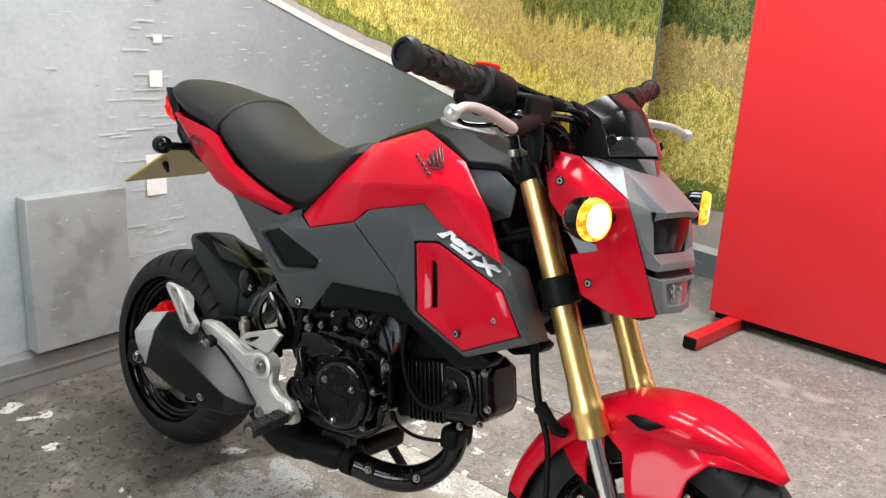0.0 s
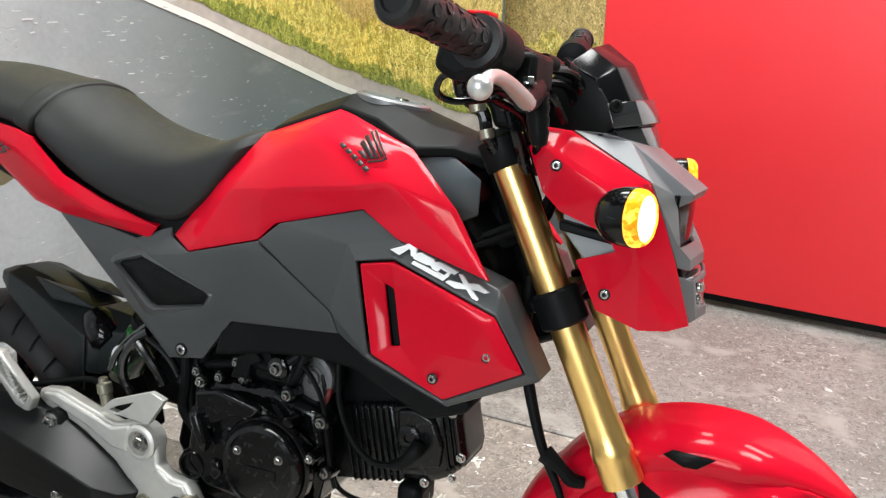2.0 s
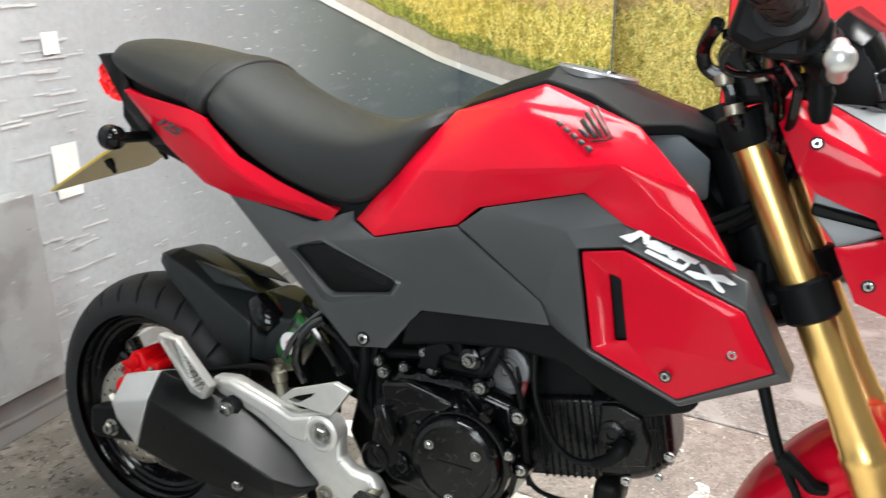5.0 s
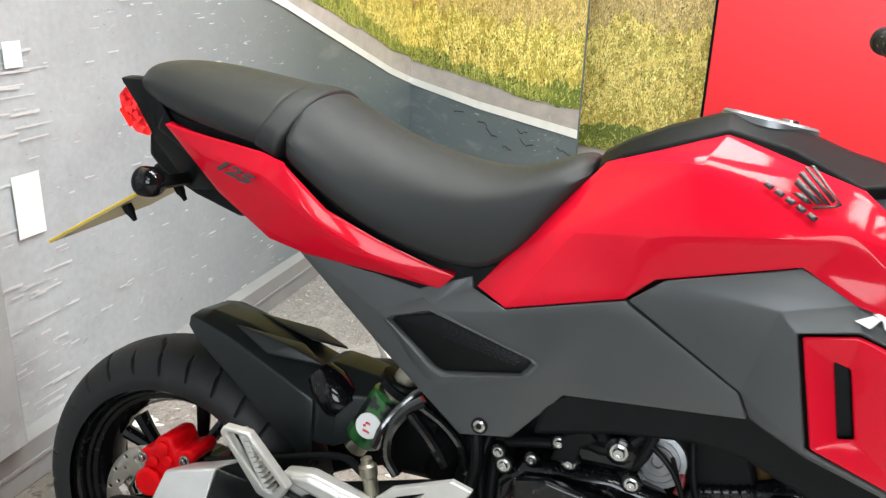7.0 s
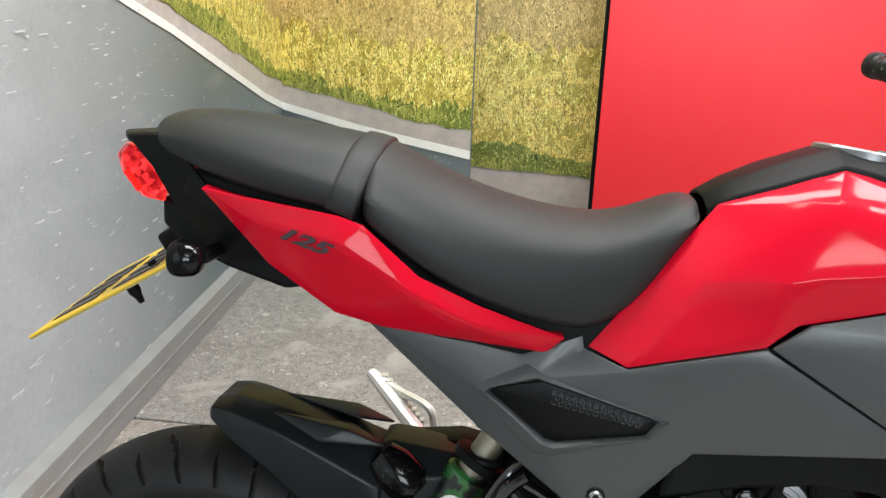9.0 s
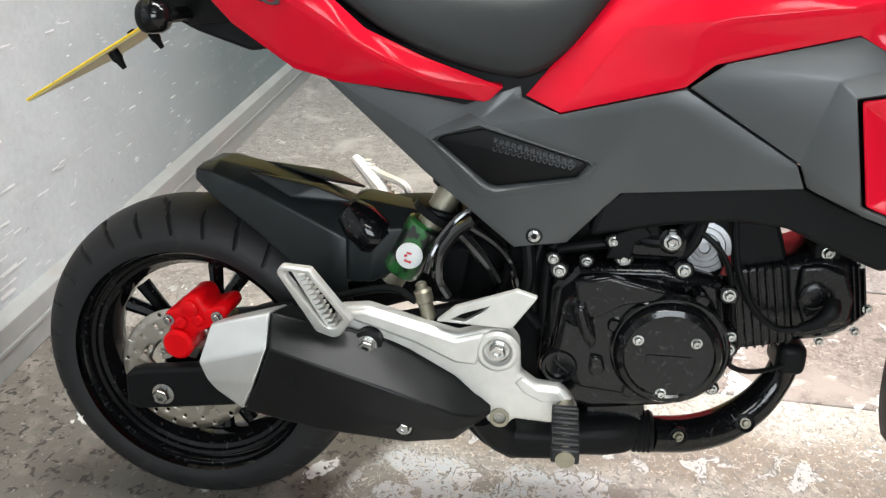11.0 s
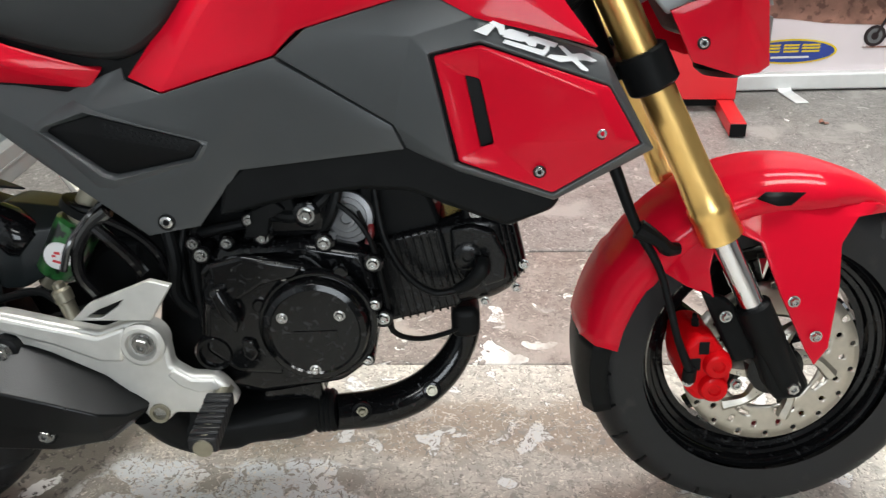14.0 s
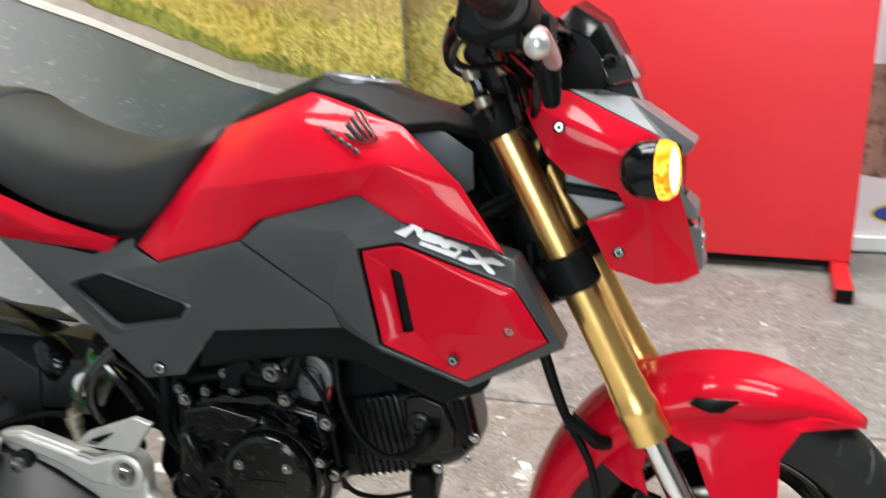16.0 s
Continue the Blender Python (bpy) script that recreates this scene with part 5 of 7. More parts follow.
part("plate_holder", bm, BLACK, bike, "black under-tail plate holder", bevel=0.005)
plate_m = Matrix.Translation((-0.064, 0, 0.642)) @ pose(0, 0, 0, 0, -30, 0) @ pose(0, 0, 0, 7, 0, 0)
bm = bmesh.new()
box(bm, -0.095, 0.095, -0.114, 0.114, -0.0012, 0.0012)
bm.transform(plate_m)
plate = part("number_plate", bm, YELLOW, bike, "yellow number plate with plain bars", bevel=0.0008)
for x0 in (-0.05, 0.03):
    for k in range(4):
        bm = bmesh.new()
        box(bm, x0 - 0.028, x0 + 0.028, -0.085 + k * 0.045, -0.055 + k * 0.045, 0.0014, 0.0024)
        bm.transform(plate_m)
        part("plate_bar", bm, DARKPRINT, plate)
bm = bmesh.new()
box(bm, -0.094, 0.094, -0.113, 0.113, -0.0034, -0.0013)
bm.transform(plate_m)
part("plate_back", bm, PLATEBACK, plate, "dull tan plate back")
for y in (-0.06, 0.06):
    bm = bmesh.new()
    lathe(bm, [(0.007, 0), (0.007, 0.01), (0.005, 0.014), (0.003, 0.024)], plate_m @ Vector((0.02, y - 0.02, -0.0034)), plate_m.to_3x3() @ Vector((0, 0, -1)), 12)
    part("plate_stud", bm, BLACK, plate, "black plate stud")
bm = bmesh.new()
box(bm, 0.06, 0.1, -0.05, 0.03, 0.002, 0.028)
bm.transform(plate_m)
part("plate_lamp", bm, BLACK, plate, "black plate lamp", bevel=0.005)
for y in (-0.06, 0.06):
    bolt(plate_m @ Vector((0.045, y, 0.001)), plate_m.to_3x3() @ Vector((0, 0, 1)), 0.006, plate, BLACK)


def bullet(at, front, lens, s, name="indicator", k=1.0):
    """A round indicator on a short stalk; front: where the lens looks."""
    at = Vector(at)
    f = Vector(front)
    bm = bmesh.new()
    lathe(bm, [(0.004 * k, -0.032 * k), (0.014 * k, -0.0295 * k), (0.022 * k, -0.024 * k), (0.028 * k, -0.015 * k), (0.0305 * k, -0.003 * k), (0.031 * k, 0.0085 * k), (0.029 * k, 0.01 * k)], at, f, 36)
    body = part(name, bm, GLOSS, bike, "black bullet indicator")
    bm = bmesh.new()
    lathe(bm, [(0.0295 * k, 0.008 * k), (0.0302 * k, 0.012 * k), (0.0292 * k, 0.0175 * k), (0.0268 * k, 0.0215 * k), (0.0245 * k, 0.0235 * k), (0.0238 * k, 0.0215 * k), (0.001, 0.0205 * k)], at, f, 36)
    if lens is AMBER:
        core = bmesh.new()
        lathe(core, [(0.0232 * k, 0.0215 * k), (0.021 * k, 0.0222 * k), (0.011 * k, 0.0225 * k), (0.001, 0.0226 * k)], at, f, 28)
        part("bulb_glow", core, BULB, body, "bright bulb glow", smooth=60)
    part("lens", bm, lens, body, "lit amber lens" if lens is AMBER else "dark lens", smooth=60)
    bm = bmesh.new()
    tube(bm, [at - f * 0.012, at - f * 0.012 + Vector((0, s * 0.06, 0)), at - f * 0.012 + Vector((0, s * 0.11, -0.004))], 0.0085, 10)
    part("stalk", bm, BLACK, body, "rubber stalk")


for s in (1, -1):
    bullet((1.092, -0.236 if s > 0 else 0.142, 0.728 if s > 0 else 0.742), Vector((1, -0.27 * s, 0.04)).normalized(), AMBER, s, k=0.92)
    bullet((0.052, V(0.15, s), 0.688), (-1, 0, 0), BLACK, s, "rear_indicator", 0.62)

# -- headlamp cowl
HC = {"a": (0.945, 0.805, 0.118), "b": (1.003, 0.8, 0.113), "c": (1.097, 0.753, 0.139), "d": (1.115, 0.712, 0.134), "e": (1.148, 0.598, 0.088), "f": (1.128, 0.594, 0.114),
      "g": (1.1, 0.594, 0.13), "h": (1.052, 0.61, 0.133), "i": (1.026, 0.662, 0.136), "j": (1.068, 0.677, 0.138), "k": (1.058, 0.694, 0.138), "l": (1.004, 0.714, 0.142), "m": (0.984, 0.733, 0.144), "n": (1.06, 0.74, 0.15), "o": (1.095, 0.67, 0.143), "p": (0.995, 0.772, 0.146), "q": (1.131, 0.664, 0.117)}
HCF = ["abpm", "bcnp", "mpnl", "lnk", "cdon", "nok", "koj", "ojih", "ohg", "ogfe", "oeq", "oqd"]
GM = {"a": (1.004, 0.801, 0.11), "b": (1.04, 0.8, 0.107), "c": (1.035, 0.806, CV), "d": (1.088, 0.786, CV), "e": (1.066, 0.793, 0.1), "g": (1.098, 0.754, 0.136), "h": (1.117, 0.74, 0.095),
      "i": (1.137, 0.742, 0.09), "j": (1.145, 0.746, CV), "k": (1.133, 0.733, 0.088), "l": (1.141, 0.737, CV), "m": (1.107, 0.734, 0.135), "n": (1.122, 0.727, 0.095), "o": (1.128, 0.689, 0.112), "p": (1.129, 0.682, 0.088),
      "q": (1.131, 0.665, 0.112), "r": (1.141, 0.671, 0.09), "s": (1.143, 0.661, 0.098), "t": (1.137, 0.684, CV), "u": (1.149, 0.674, CV), "v": (1.15, 0.663, CV)}
GL = {"a": (1.13, 0.655, 0.106), "b": (1.147, 0.649, 0.09), "c": (1.153, 0.652, CV), "d": (1.149, 0.644, 0.077), "e": (1.155, 0.645, CV), "f": (1.152, 0.613, 0.062), "g": (1.159, 0.612, CV), "h": (1.153, 0.601, 0.07), "i": (1.16, 0.6, CV), "j": (1.148, 0.599, 0.083)}
for s in (1, -1):
    h = shell("headlamp_side", HC, HCF, RED, None, s, 0.005, 0.005, "glossy red headlamp side panel", segments=2, soft=2)
    screw(0.997, 0.763, 0.1465, h, s)
    screw(1.061, 0.629, 0.1365, h, s)
    shell("lamp_mask", GM, ["abe", "aeg", "ehg", "bcde", "dij", "dei", "eih", "ijlk", "hikn", "ghm", "hnm", "mnpo", "mqo", "opr", "orsq", "ptur", "ruvs"], SILVER_GREY, None, s, 0.004, 0.0025, "silver grey headlamp mask", segments=3)
    shell("lower_lamp_mask", GL, ["abhj", "bced", "bdfh", "fgih"], SILVER_GREY, None, s, 0.004, 0.0025, "silver grey lower lamp surround", segments=3)
for s in (1, -1):
    bm = bmesh.new()
    prism(bm, [(1.0, 0.722), (1.062, 0.7), (1.07, 0.676), (1.03, 0.656), (1.0, 0.69)], V(0.1, s), V(0.108, s))
    inner = part("inner_panel", bm, INNERGREY, bike, "pale grey inner lamp panel", bevel=0.003)
    bm = bmesh.new()
    prism(bm, [(1.0, 0.702), (1.07, 0.69), (1.071, 0.68), (1.0, 0.69)], V(0.106, s), V(0.122, s))
    part("rib", bm, BLACK, inner, "black cross rib", bevel=0.003)
bm = bmesh.new()
lathe(bm, [(0.002, -0.016), (0.02, -0.015), (0.03, -0.008), (0.033, 0.004), (0.033, 0.03)], (1.105, -0.06, 0.6), (0.1, 0, 1), 28)
part("lamp_cup", bm, BLACK, bike, "black round cup under the lamp")
bm = bmesh.new()
loft(bm, [[P(1.132 - 0.01 * q * q, 0.742, CV + 0.072 * q), P(1.132 - 0.01 * q * q, 0.71, CV + 0.071 * q), P(1.131 - 0.01 * q * q, 0.678, CV + 0.068 * q), P(1.09, 0.67, CV + 0.066 * q), P(1.08, 0.73, CV + 0.066 * q)] for q in (-1, -0.6, -0.2, 0.2, 0.6, 1)])
part("headlamp", bm, LENS, bike, "dark headlamp lens", bevel=0.003)
# clear lower lamp with a small bulb holder behind its pane
bm = bmesh.new()
loft(bm, [[P(1.15 - 0.008 * q * q, 0.65, CV + 0.06 * q), P(1.153 - 0.008 * q * q, 0.63, CV + 0.054 * q), P(1.156 - 0.008 * q * q, 0.606, CV + 0.046 * q), P(1.12, 0.606, CV + 0.046 * q), P(1.115, 0.65, CV + 0.058 * q)] for q in (-1, -0.5, 0, 0.5, 1)])
lower = part("position_lamp", bm, CLEAR, bike, "clear lower lamp", bevel=0.003)
for r0, w0 in ((0.058, 0.636), (0.052, 0.622), (0.03, 0.632)):
    bm = bmesh.new()
    lathe(bm, [(0.0065, 0), (0.006, 0.003), (0.003, 0.0045), (0.001, 0.0045)], P(1.1505, w0, r0), (1, -0.2, 0.1), 14)
    part("bulb_holder", bm, STEEL, lower, "bright bulb holder")
bm = bmesh.new()
prism(bm, [(1.0, 0.79), (1.08, 0.74), (1.115, 0.69), (1.13, 0.665), (1.136, 0.65), (1.12, 0.61), (1.06, 0.63), (1.02, 0.7)], -0.088, 0.036)
part("lamp_body", bm, BLACK, bike, "black headlamp body", bevel=0.006)
# smoked visor over the meter
VB = {"a": (0.962, 0.85, 0.098), "b": (0.988, 0.872, 0.1), "c": (1.022, 0.856, 0.108), "d": (1.042, 0.826, 0.11), "e": (1.045, 0.806, 0.108), "f": (1.03, 0.793, 0.106), "g": (0.975, 0.794, 0.102)}
VT = {"a": (0.988, 0.873, 0.1), "b": (1.003, 0.893, 0.066), "c": (1.014, 0.902, CV), "d": (1.022, 0.857, 0.109), "e": (1.036, 0.872, 0.07), "f": (1.046, 0.879, CV), "g": (1.045, 0.807, 0.109), "h": (1.068, 0.812, 0.072), "i": (1.081, 0.816, CV)}
VL = {"a": (1.037, 0.832, 0.1105), "b": (1.06, 0.838, 0.0725), "c": (1.073, 0.841, CV), "d": (1.048, 0.8065, 0.1105), "e": (1.071, 0.8115, 0.0735), "f": (1.084, 0.8155, CV)}
VF = {"p": (1.044, 0.804, 0.098), "q": (1.068, 0.809, 0.068), "r": (1.079, 0.812, CV), "s": (1.093, 0.772, CV), "t": (1.084, 0.775, 0.055), "u": (1.058, 0.787, 0.082)}
for s in (1, -1):
    shell("visor_side", VB, ["abcg", "cdefg"], BLACK, None, s, 0.004, 0.003, "matt black visor side")
    vz = shell("visor", VT, ["abed", "bcfe", "dehg", "efih"], SMOKE, None, s, 0.003, 0.002, "smoked black visor")
    shell("visor_lip", VL, ["abed", "bcfe"], SCREEN, vz, s, 0.004, 0.001, "glossy visor lip")
    shell("visor_foot", VF, ["pqtu", "qrst"], SCREEN, vz, s, 0.004, 0.002, "lower visor plate")
    bm = bmesh.new()
    lathe(bm, [(0.0075, 0), (0.0075, 0.003), (0.006, 0.0045), (0.0035, 0.0045), (0.003, 0.002)], P(1.046, 0.829, 0.109, s), (0.5, -s, 0.2), 16)
    part("visor_bolt", bm, BLACK, vz, "black visor bolt")
bm = bmesh.new()
prism(bm, [(0.965, 0.84), (0.99, 0.875), (1.03, 0.85), (1.01, 0.8), (0.975, 0.8)], -0.085, 0.033)
part("meter", bm, BLACK, bike, "black instrument case", bevel=0.008)
bm = bmesh.new()
prism(bm, [(0.936, 0.838), (0.968, 0.852), (0.974, 0.83), (0.948, 0.818)], -0.102, -0.1)
part("tag", bm, YELLOW, bike, "yellow paper tag")

# -- handlebar
RG, LG = Vector((0.955, -0.465, 0.89)), Vector((0.893, 0.335, 0.935))
RI, LI = Vector((0.968, -0.335, 0.873)), Vector((0.915, 0.215, 0.905))
bm = bmesh.new()
tube(bm, [RI + (RG - RI) * 0.9, RI, (0.965, -0.22, 0.862), (0.945, -0.1, 0.835), (0.935, -0.03, 0.826), (0.932, 0.0, 0.828), (0.93, 0.06, 0.84), (0.92, 0.14, 0.875), LI, LI + (LG - LI) * 0.9], 0.011, 14)
bar = part("handlebar", bm, BLACK, bike, "black tapered handlebar")
for s in (1, -1):
    bm = bmesh.new()
    prism(bm, [(0.91, 0.79), (0.95, 0.8), (0.955, 0.835), (0.925, 0.84), (0.91, 0.815)], V(0.03, s), V(0.055, s))
    part("bar_clamp", bm, BLACK, bar, bevel=0.004)
for g0, g1, s in ((RI, RG, 1), (LI, LG, -1)):
    ax = (g1 - g0).normalized()
    L = (g1 - g0).length
    bm = bmesh.new()
    prof = [(0.019, -0.004), (0.023, -0.002), (0.023, 0.004), (0.0168, 0.006)] + [(0.0165 + 0.0006 * math.sin(k * 1.3), 0.008 + (L - 0.02) * k / 20) for k in range(21)] + [(0.0195, L - 0.01), (0.0195, L), (0.016, L + 0.004), (0.012, L + 0.0045), (0.011, L + 0.001)]
    lathe(bm, prof, g0, ax, 32)
    grip = part("grip", bm, GRIP, bar, "black rubber grip with oval dimples")
    x, y, a = frame_of(ax)
    for row in range(5):
        for k in range(8):
            t = 2 * math.pi * (k + (row % 2) * 0.5) / 8
            d = x * math.cos(t) + y * math.sin(t)
            bm = bmesh.new()
            lathe(bm, [(0.0052, 0), (0.0056, 0.0009), (0.0046, 0.0009), (0.0042, 0.0003)], g0 + ax * (0.02 + row * (L - 0.03) / 5) + d * 0.0162, d, 12)
            part("grip_dimple", bm, GRIP, grip)
    # switch housing
    bm = bmesh.new()
    lathe(bm, [(0.018, 0), (0.024, 0.004), (0.0245, 0.045), (0.02, 0.05)], g0 - ax * 0.052, ax, 20)
    hs = part("switch_housing", bm, BLACK, bar, "black switch housing")
    bm = bmesh.new()
    c = g0 - ax * 0.03
    box(bm, c.x - 0.016, c.x + 0.012, c.y - 0.02, c.y + 0.02, c.z - 0.034, c.z - 0.01)
    part("switch_block", bm, BLACK, hs, bevel=0.004)
    if s == 1:
        bm = bmesh.new()
        prism(bm, [(0.926, 0.85), (0.948, 0.838), (0.972, 0.846), (0.984, 0.866), (0.978, 0.888), (0.955, 0.897), (0.934, 0.884)], -0.335, -0.285)
        part("throttle_housing", bm, BLACK, hs, "black throttle and switch housing", bevel=0.008, segments=3)
        bm = bmesh.new()
        c = g0 - ax * 0.022 + Vector((-0.008, 0, 0.024))
        box(bm, c.x - 0.011, c.x + 0.011, c.y - 0.014, c.y + 0.014, c.z - 0.008, c.z + 0.006)
        part("kill_switch", bm, CALIPER, hs, "red stop switch", bevel=0.003)
        bm = bmesh.new()
        box(bm, 0.955, 1.0, -0.265, -0.2, 0.835, 0.872)
        part("brake_reservoir", bm, BLACK, bar, "black brake fluid reservoir", bevel=0.006)
        bm = bmesh.new()
        tube(bm, [(1.012, -0.436, 0.833), (1.01, -0.41, 0.842), (1.009, -0.37, 0.84), (1.008, -0.306, 0.825)], [0.006, 0.0056, 0.0062, 0.0078], 12)
        lev = part("brake_lever", bm, SATIN, bar, "silver brake lever")
        bm = bmesh.new()
        bmesh.ops.create_uvsphere(bm, u_segments=20, v_segments=12, radius=0.0095, matrix=Matrix.Translation((1.012, -0.438, 0.833)))
        part("lever_ball", bm, SATIN, lev, "round lever end")
        bm = bmesh.new()
        tube(bm, [(1.006, -0.312, 0.826), (1.0, -0.28, 0.83), (0.992, -0.24, 0.838), (0.98, -0.215, 0.845)], [0.0095, 0.0125, 0.0135, 0.011], 12)
        perch = part("lever_perch", bm, BLACK, bar, "black brake lever perch")
        bolt((1.002, -0.29, 0.842), (0, 0, 1), 0.007, perch)
        for u0, v0, w0 in ((0.99, -0.26, 0.852), (0.985, -0.23, 0.858)):
            bm = bmesh.new()
            tube(bm, [(u0, v0, w0), (u0 - 0.01, v0 + 0.03, w0 + 0.006)], 0.008, 10)
            part("perch_fitting", bm, TITAN, perch, "dull metal fitting")
        bm = bmesh.new()
        lathe(bm, [(0.009, 0.0), (0.0125, 0.004), (0.011, 0.012), (0.0125, 0.016), (0.0105, 0.024), (0.0118, 0.028), (0.0095, 0.036), (0.0105, 0.04), (0.0075, 0.052), (0.004, 0.054)], (0.993, -0.232, 0.838), (0.12, 0.1, -1), 20)
        part("lever_boot", bm, BLACK, bar, "ribbed rubber boot")
    else:
        bm = bmesh.new()
        tube(bm, [(0.99, 0.3, 0.859), (0.98, 0.265, 0.867), (0.965, 0.225, 0.868), (0.945, 0.19, 0.866)], [0.0065, 0.0062, 0.007, 0.009], 12)
        lev = part("clutch_lever", bm, SATIN, bar, "silver clutch lever")
        bm = bmesh.new()
        bmesh.ops.create_uvsphere(bm, u_segments=20, v_segments=12, radius=0.0115, matrix=Matrix.Translation((0.991, 0.306, 0.857)))
        part("lever_ball", bm, SATIN, lev, "round lever end")
# cables that sweep from the right-hand controls to the steering head
for pts, r in (([(0.96, -0.29, 0.884), (0.966, -0.25, 0.879), (0.98, -0.2, 0.87), (0.992, -0.14, 0.865), (1.0, -0.1, 0.85), (0.99, -0.08, 0.8), (0.972, -0.06, 0.73)], 0.0064), ([(0.966, -0.3, 0.86), (0.974, -0.25, 0.86), (0.985, -0.19, 0.861), (0.998, -0.13, 0.861), (1.006, -0.1, 0.84), (0.995, -0.08, 0.79), (0.975, -0.06, 0.72)], 0.0056),
               ([(0.98, -0.24, 0.84), (0.984, -0.18, 0.848), (0.995, -0.12, 0.845), (0.998, -0.09, 0.81), (0.985, -0.08, 0.74)], 0.0052), ([(0.955, -0.3, 0.85), (0.952, -0.24, 0.828), (0.958, -0.16, 0.81), (0.962, -0.1, 0.76)], 0.0045),
               ([(0.944, -0.32, 0.848), (0.93, -0.318, 0.842), (0.924, -0.312, 0.83), (0.932, -0.305, 0.823), (0.948, -0.295, 0.823), (0.966, -0.27, 0.828)], 0.0032), ([(0.962, -0.26, 0.836), (0.968, -0.2, 0.824), (0.972, -0.13, 0.806), (0.968, -0.09, 0.77)], 0.0036),
               ([(0.915, 0.18, 0.885), (0.96, 0.1, 0.87), (0.98, 0.04, 0.84), (0.97, 0.0, 0.76)], 0.005), ([(0.92, 0.16, 0.88), (0.97, 0.06, 0.872), (0.995, 0.0, 0.85), (0.985, -0.02, 0.78)], 0.0045)):
    bm = bmesh.new()
    tube(bm, pts, r, 10)
    part("control_cable", bm, GLOSS, bar, "glossy black control cable")
# wiring loom, clamp cover and switch leads beside the steering head
bm = bmesh.new()
prism(bm, [(0.898, 0.858), (0.892, 0.836), (0.914, 0.82), (0.922, 0.796), (0.96, 0.798), (0.974, 0.83), (0.962, 0.858)], -0.115, -0.148)
part("bar_clamp", bm, BLACK, bar, "black handlebar clamp cover", bevel=0.008, segments=3)
for pts, r in (([(0.9, -0.2, 0.868), (0.885, -0.165, 0.85), (0.886, -0.152, 0.83), (0.91, -0.15, 0.813), (0.918, -0.145, 0.785), (0.935, -0.12, 0.75)], 0.0075), ([(0.93, -0.2, 0.858), (0.925, -0.165, 0.84), (0.94, -0.155, 0.82), (0.95, -0.15, 0.79), (0.955, -0.12, 0.75)], 0.006),
               ([(0.95, -0.21, 0.85), (0.955, -0.17, 0.838), (0.972, -0.156, 0.82), (0.972, -0.14, 0.79), (0.965, -0.11, 0.75)], 0.0055), ([(0.906, -0.19, 0.86), (0.93, -0.165, 0.85), (0.96, -0.16, 0.842), (0.985, -0.15, 0.835), (0.995, -0.12, 0.81)], 0.005)):
    bm = bmesh.new()
    tube(bm, pts, r, 10)
    part("loom_cable", bm, GLOSS, bar, "glossy black wiring loom")
for u, v, w in ((0.905, -0.153, 0.818), (0.918, -0.151, 0.79), (0.942, -0.16, 0.824)):
    bm = bmesh.new()
    lathe(bm, [(0.0095, -0.005), (0.0095, 0.005), (0.008, 0.006)], (u, v, w), (0.3, 0, -1), 14)
    part("cable_clip", bm, TITAN, bar, "dull metal cable clip")
# throttle cable elbows, clips and adjusters
for p0, p1, r, mt in (((0.955, -0.292, 0.886), (0.968, -0.262, 0.88), 0.0085, BLACK), ((0.962, -0.302, 0.862), (0.972, -0.27, 0.861), 0.0082, BLACK), ((0.985, -0.19, 0.868), (0.99, -0.17, 0.866), 0.0086, BLACK), ((0.992, -0.14, 0.866), (0.996, -0.122, 0.863), 0.009, BLACK),
                     ((0.972, -0.262, 0.842), (0.978, -0.24, 0.842), 0.007, STEEL), ((0.968, -0.214, 0.85), (0.976, -0.196, 0.852), 0.0062, STEEL), ((0.958, -0.236, 0.852), (0.962, -0.215, 0.853), 0.0075, TITAN)):
    bm = bmesh.new()
    tube(bm, [p0, p1], r, 12)
    part("cable_fitting", bm, mt, bar, "metal cable adjuster" if mt is not BLACK else "black cable sleeve")
bm = bmesh.new()
prism(bm, [(0.94, 0.846), (0.952, 0.872), (0.98, 0.866), (0.986, 0.848), (0.966, 0.838)], -0.275, -0.2)
part("master_cylinder_body", bm, GLOSS, bar, "black brake master cylinder", bevel=0.006, segments=3)
for u, v, w in ((0.956, -0.262, 0.868), (0.974, -0.215, 0.866)):
    bolt((u, v, w), (0, 0, 1), 0.0042, bar)

# -- front mudguard
C0 = Vector((1.192, 0, 0.23))
BEAK = 50
def arc(a, r, v):
    a = radians(a)
    return (C0.x + math.cos(a) * r, v - 0.022, C0.z + math.sin(a) * r)
bm = bmesh.new()
rings = []
for a in range(BEAK, 172, 3):
    f = (a - BEAK) / (172 - BEAK)
    wd = 0.012 + 0.066 * min(1, (a - BEAK) / 30) ** 0.7
    r = 0.24 + 0.008 * math.sin(math.pi * min(1, f * 1.3)) if f < 0.77 else 0.243
    drop = 0.006 + 0.034 * min(1, (a - BEAK) / 36)
    rings.append([arc(a, r - drop, -wd - 0.004), arc(a, r - drop * 0.35, -wd * 0.93), arc(a, r, -wd * 0.55), arc(a, r + 0.003, 0), arc(a, r, wd * 0.55), arc(a, r - drop * 0.35, wd * 0.93), arc(a, r - drop, wd + 0.004)])
loft(bm, rings, closed=False)
for f in bm.faces:
    if f.normal.dot(f.calc_center_median() - C0) < 0:
        f.normal_flip()
guard = part("front_mudguard", bm, RED, bike, "glossy red front mudguard", solid=0.004, smooth=50)
bm = bmesh.new()
rings = []
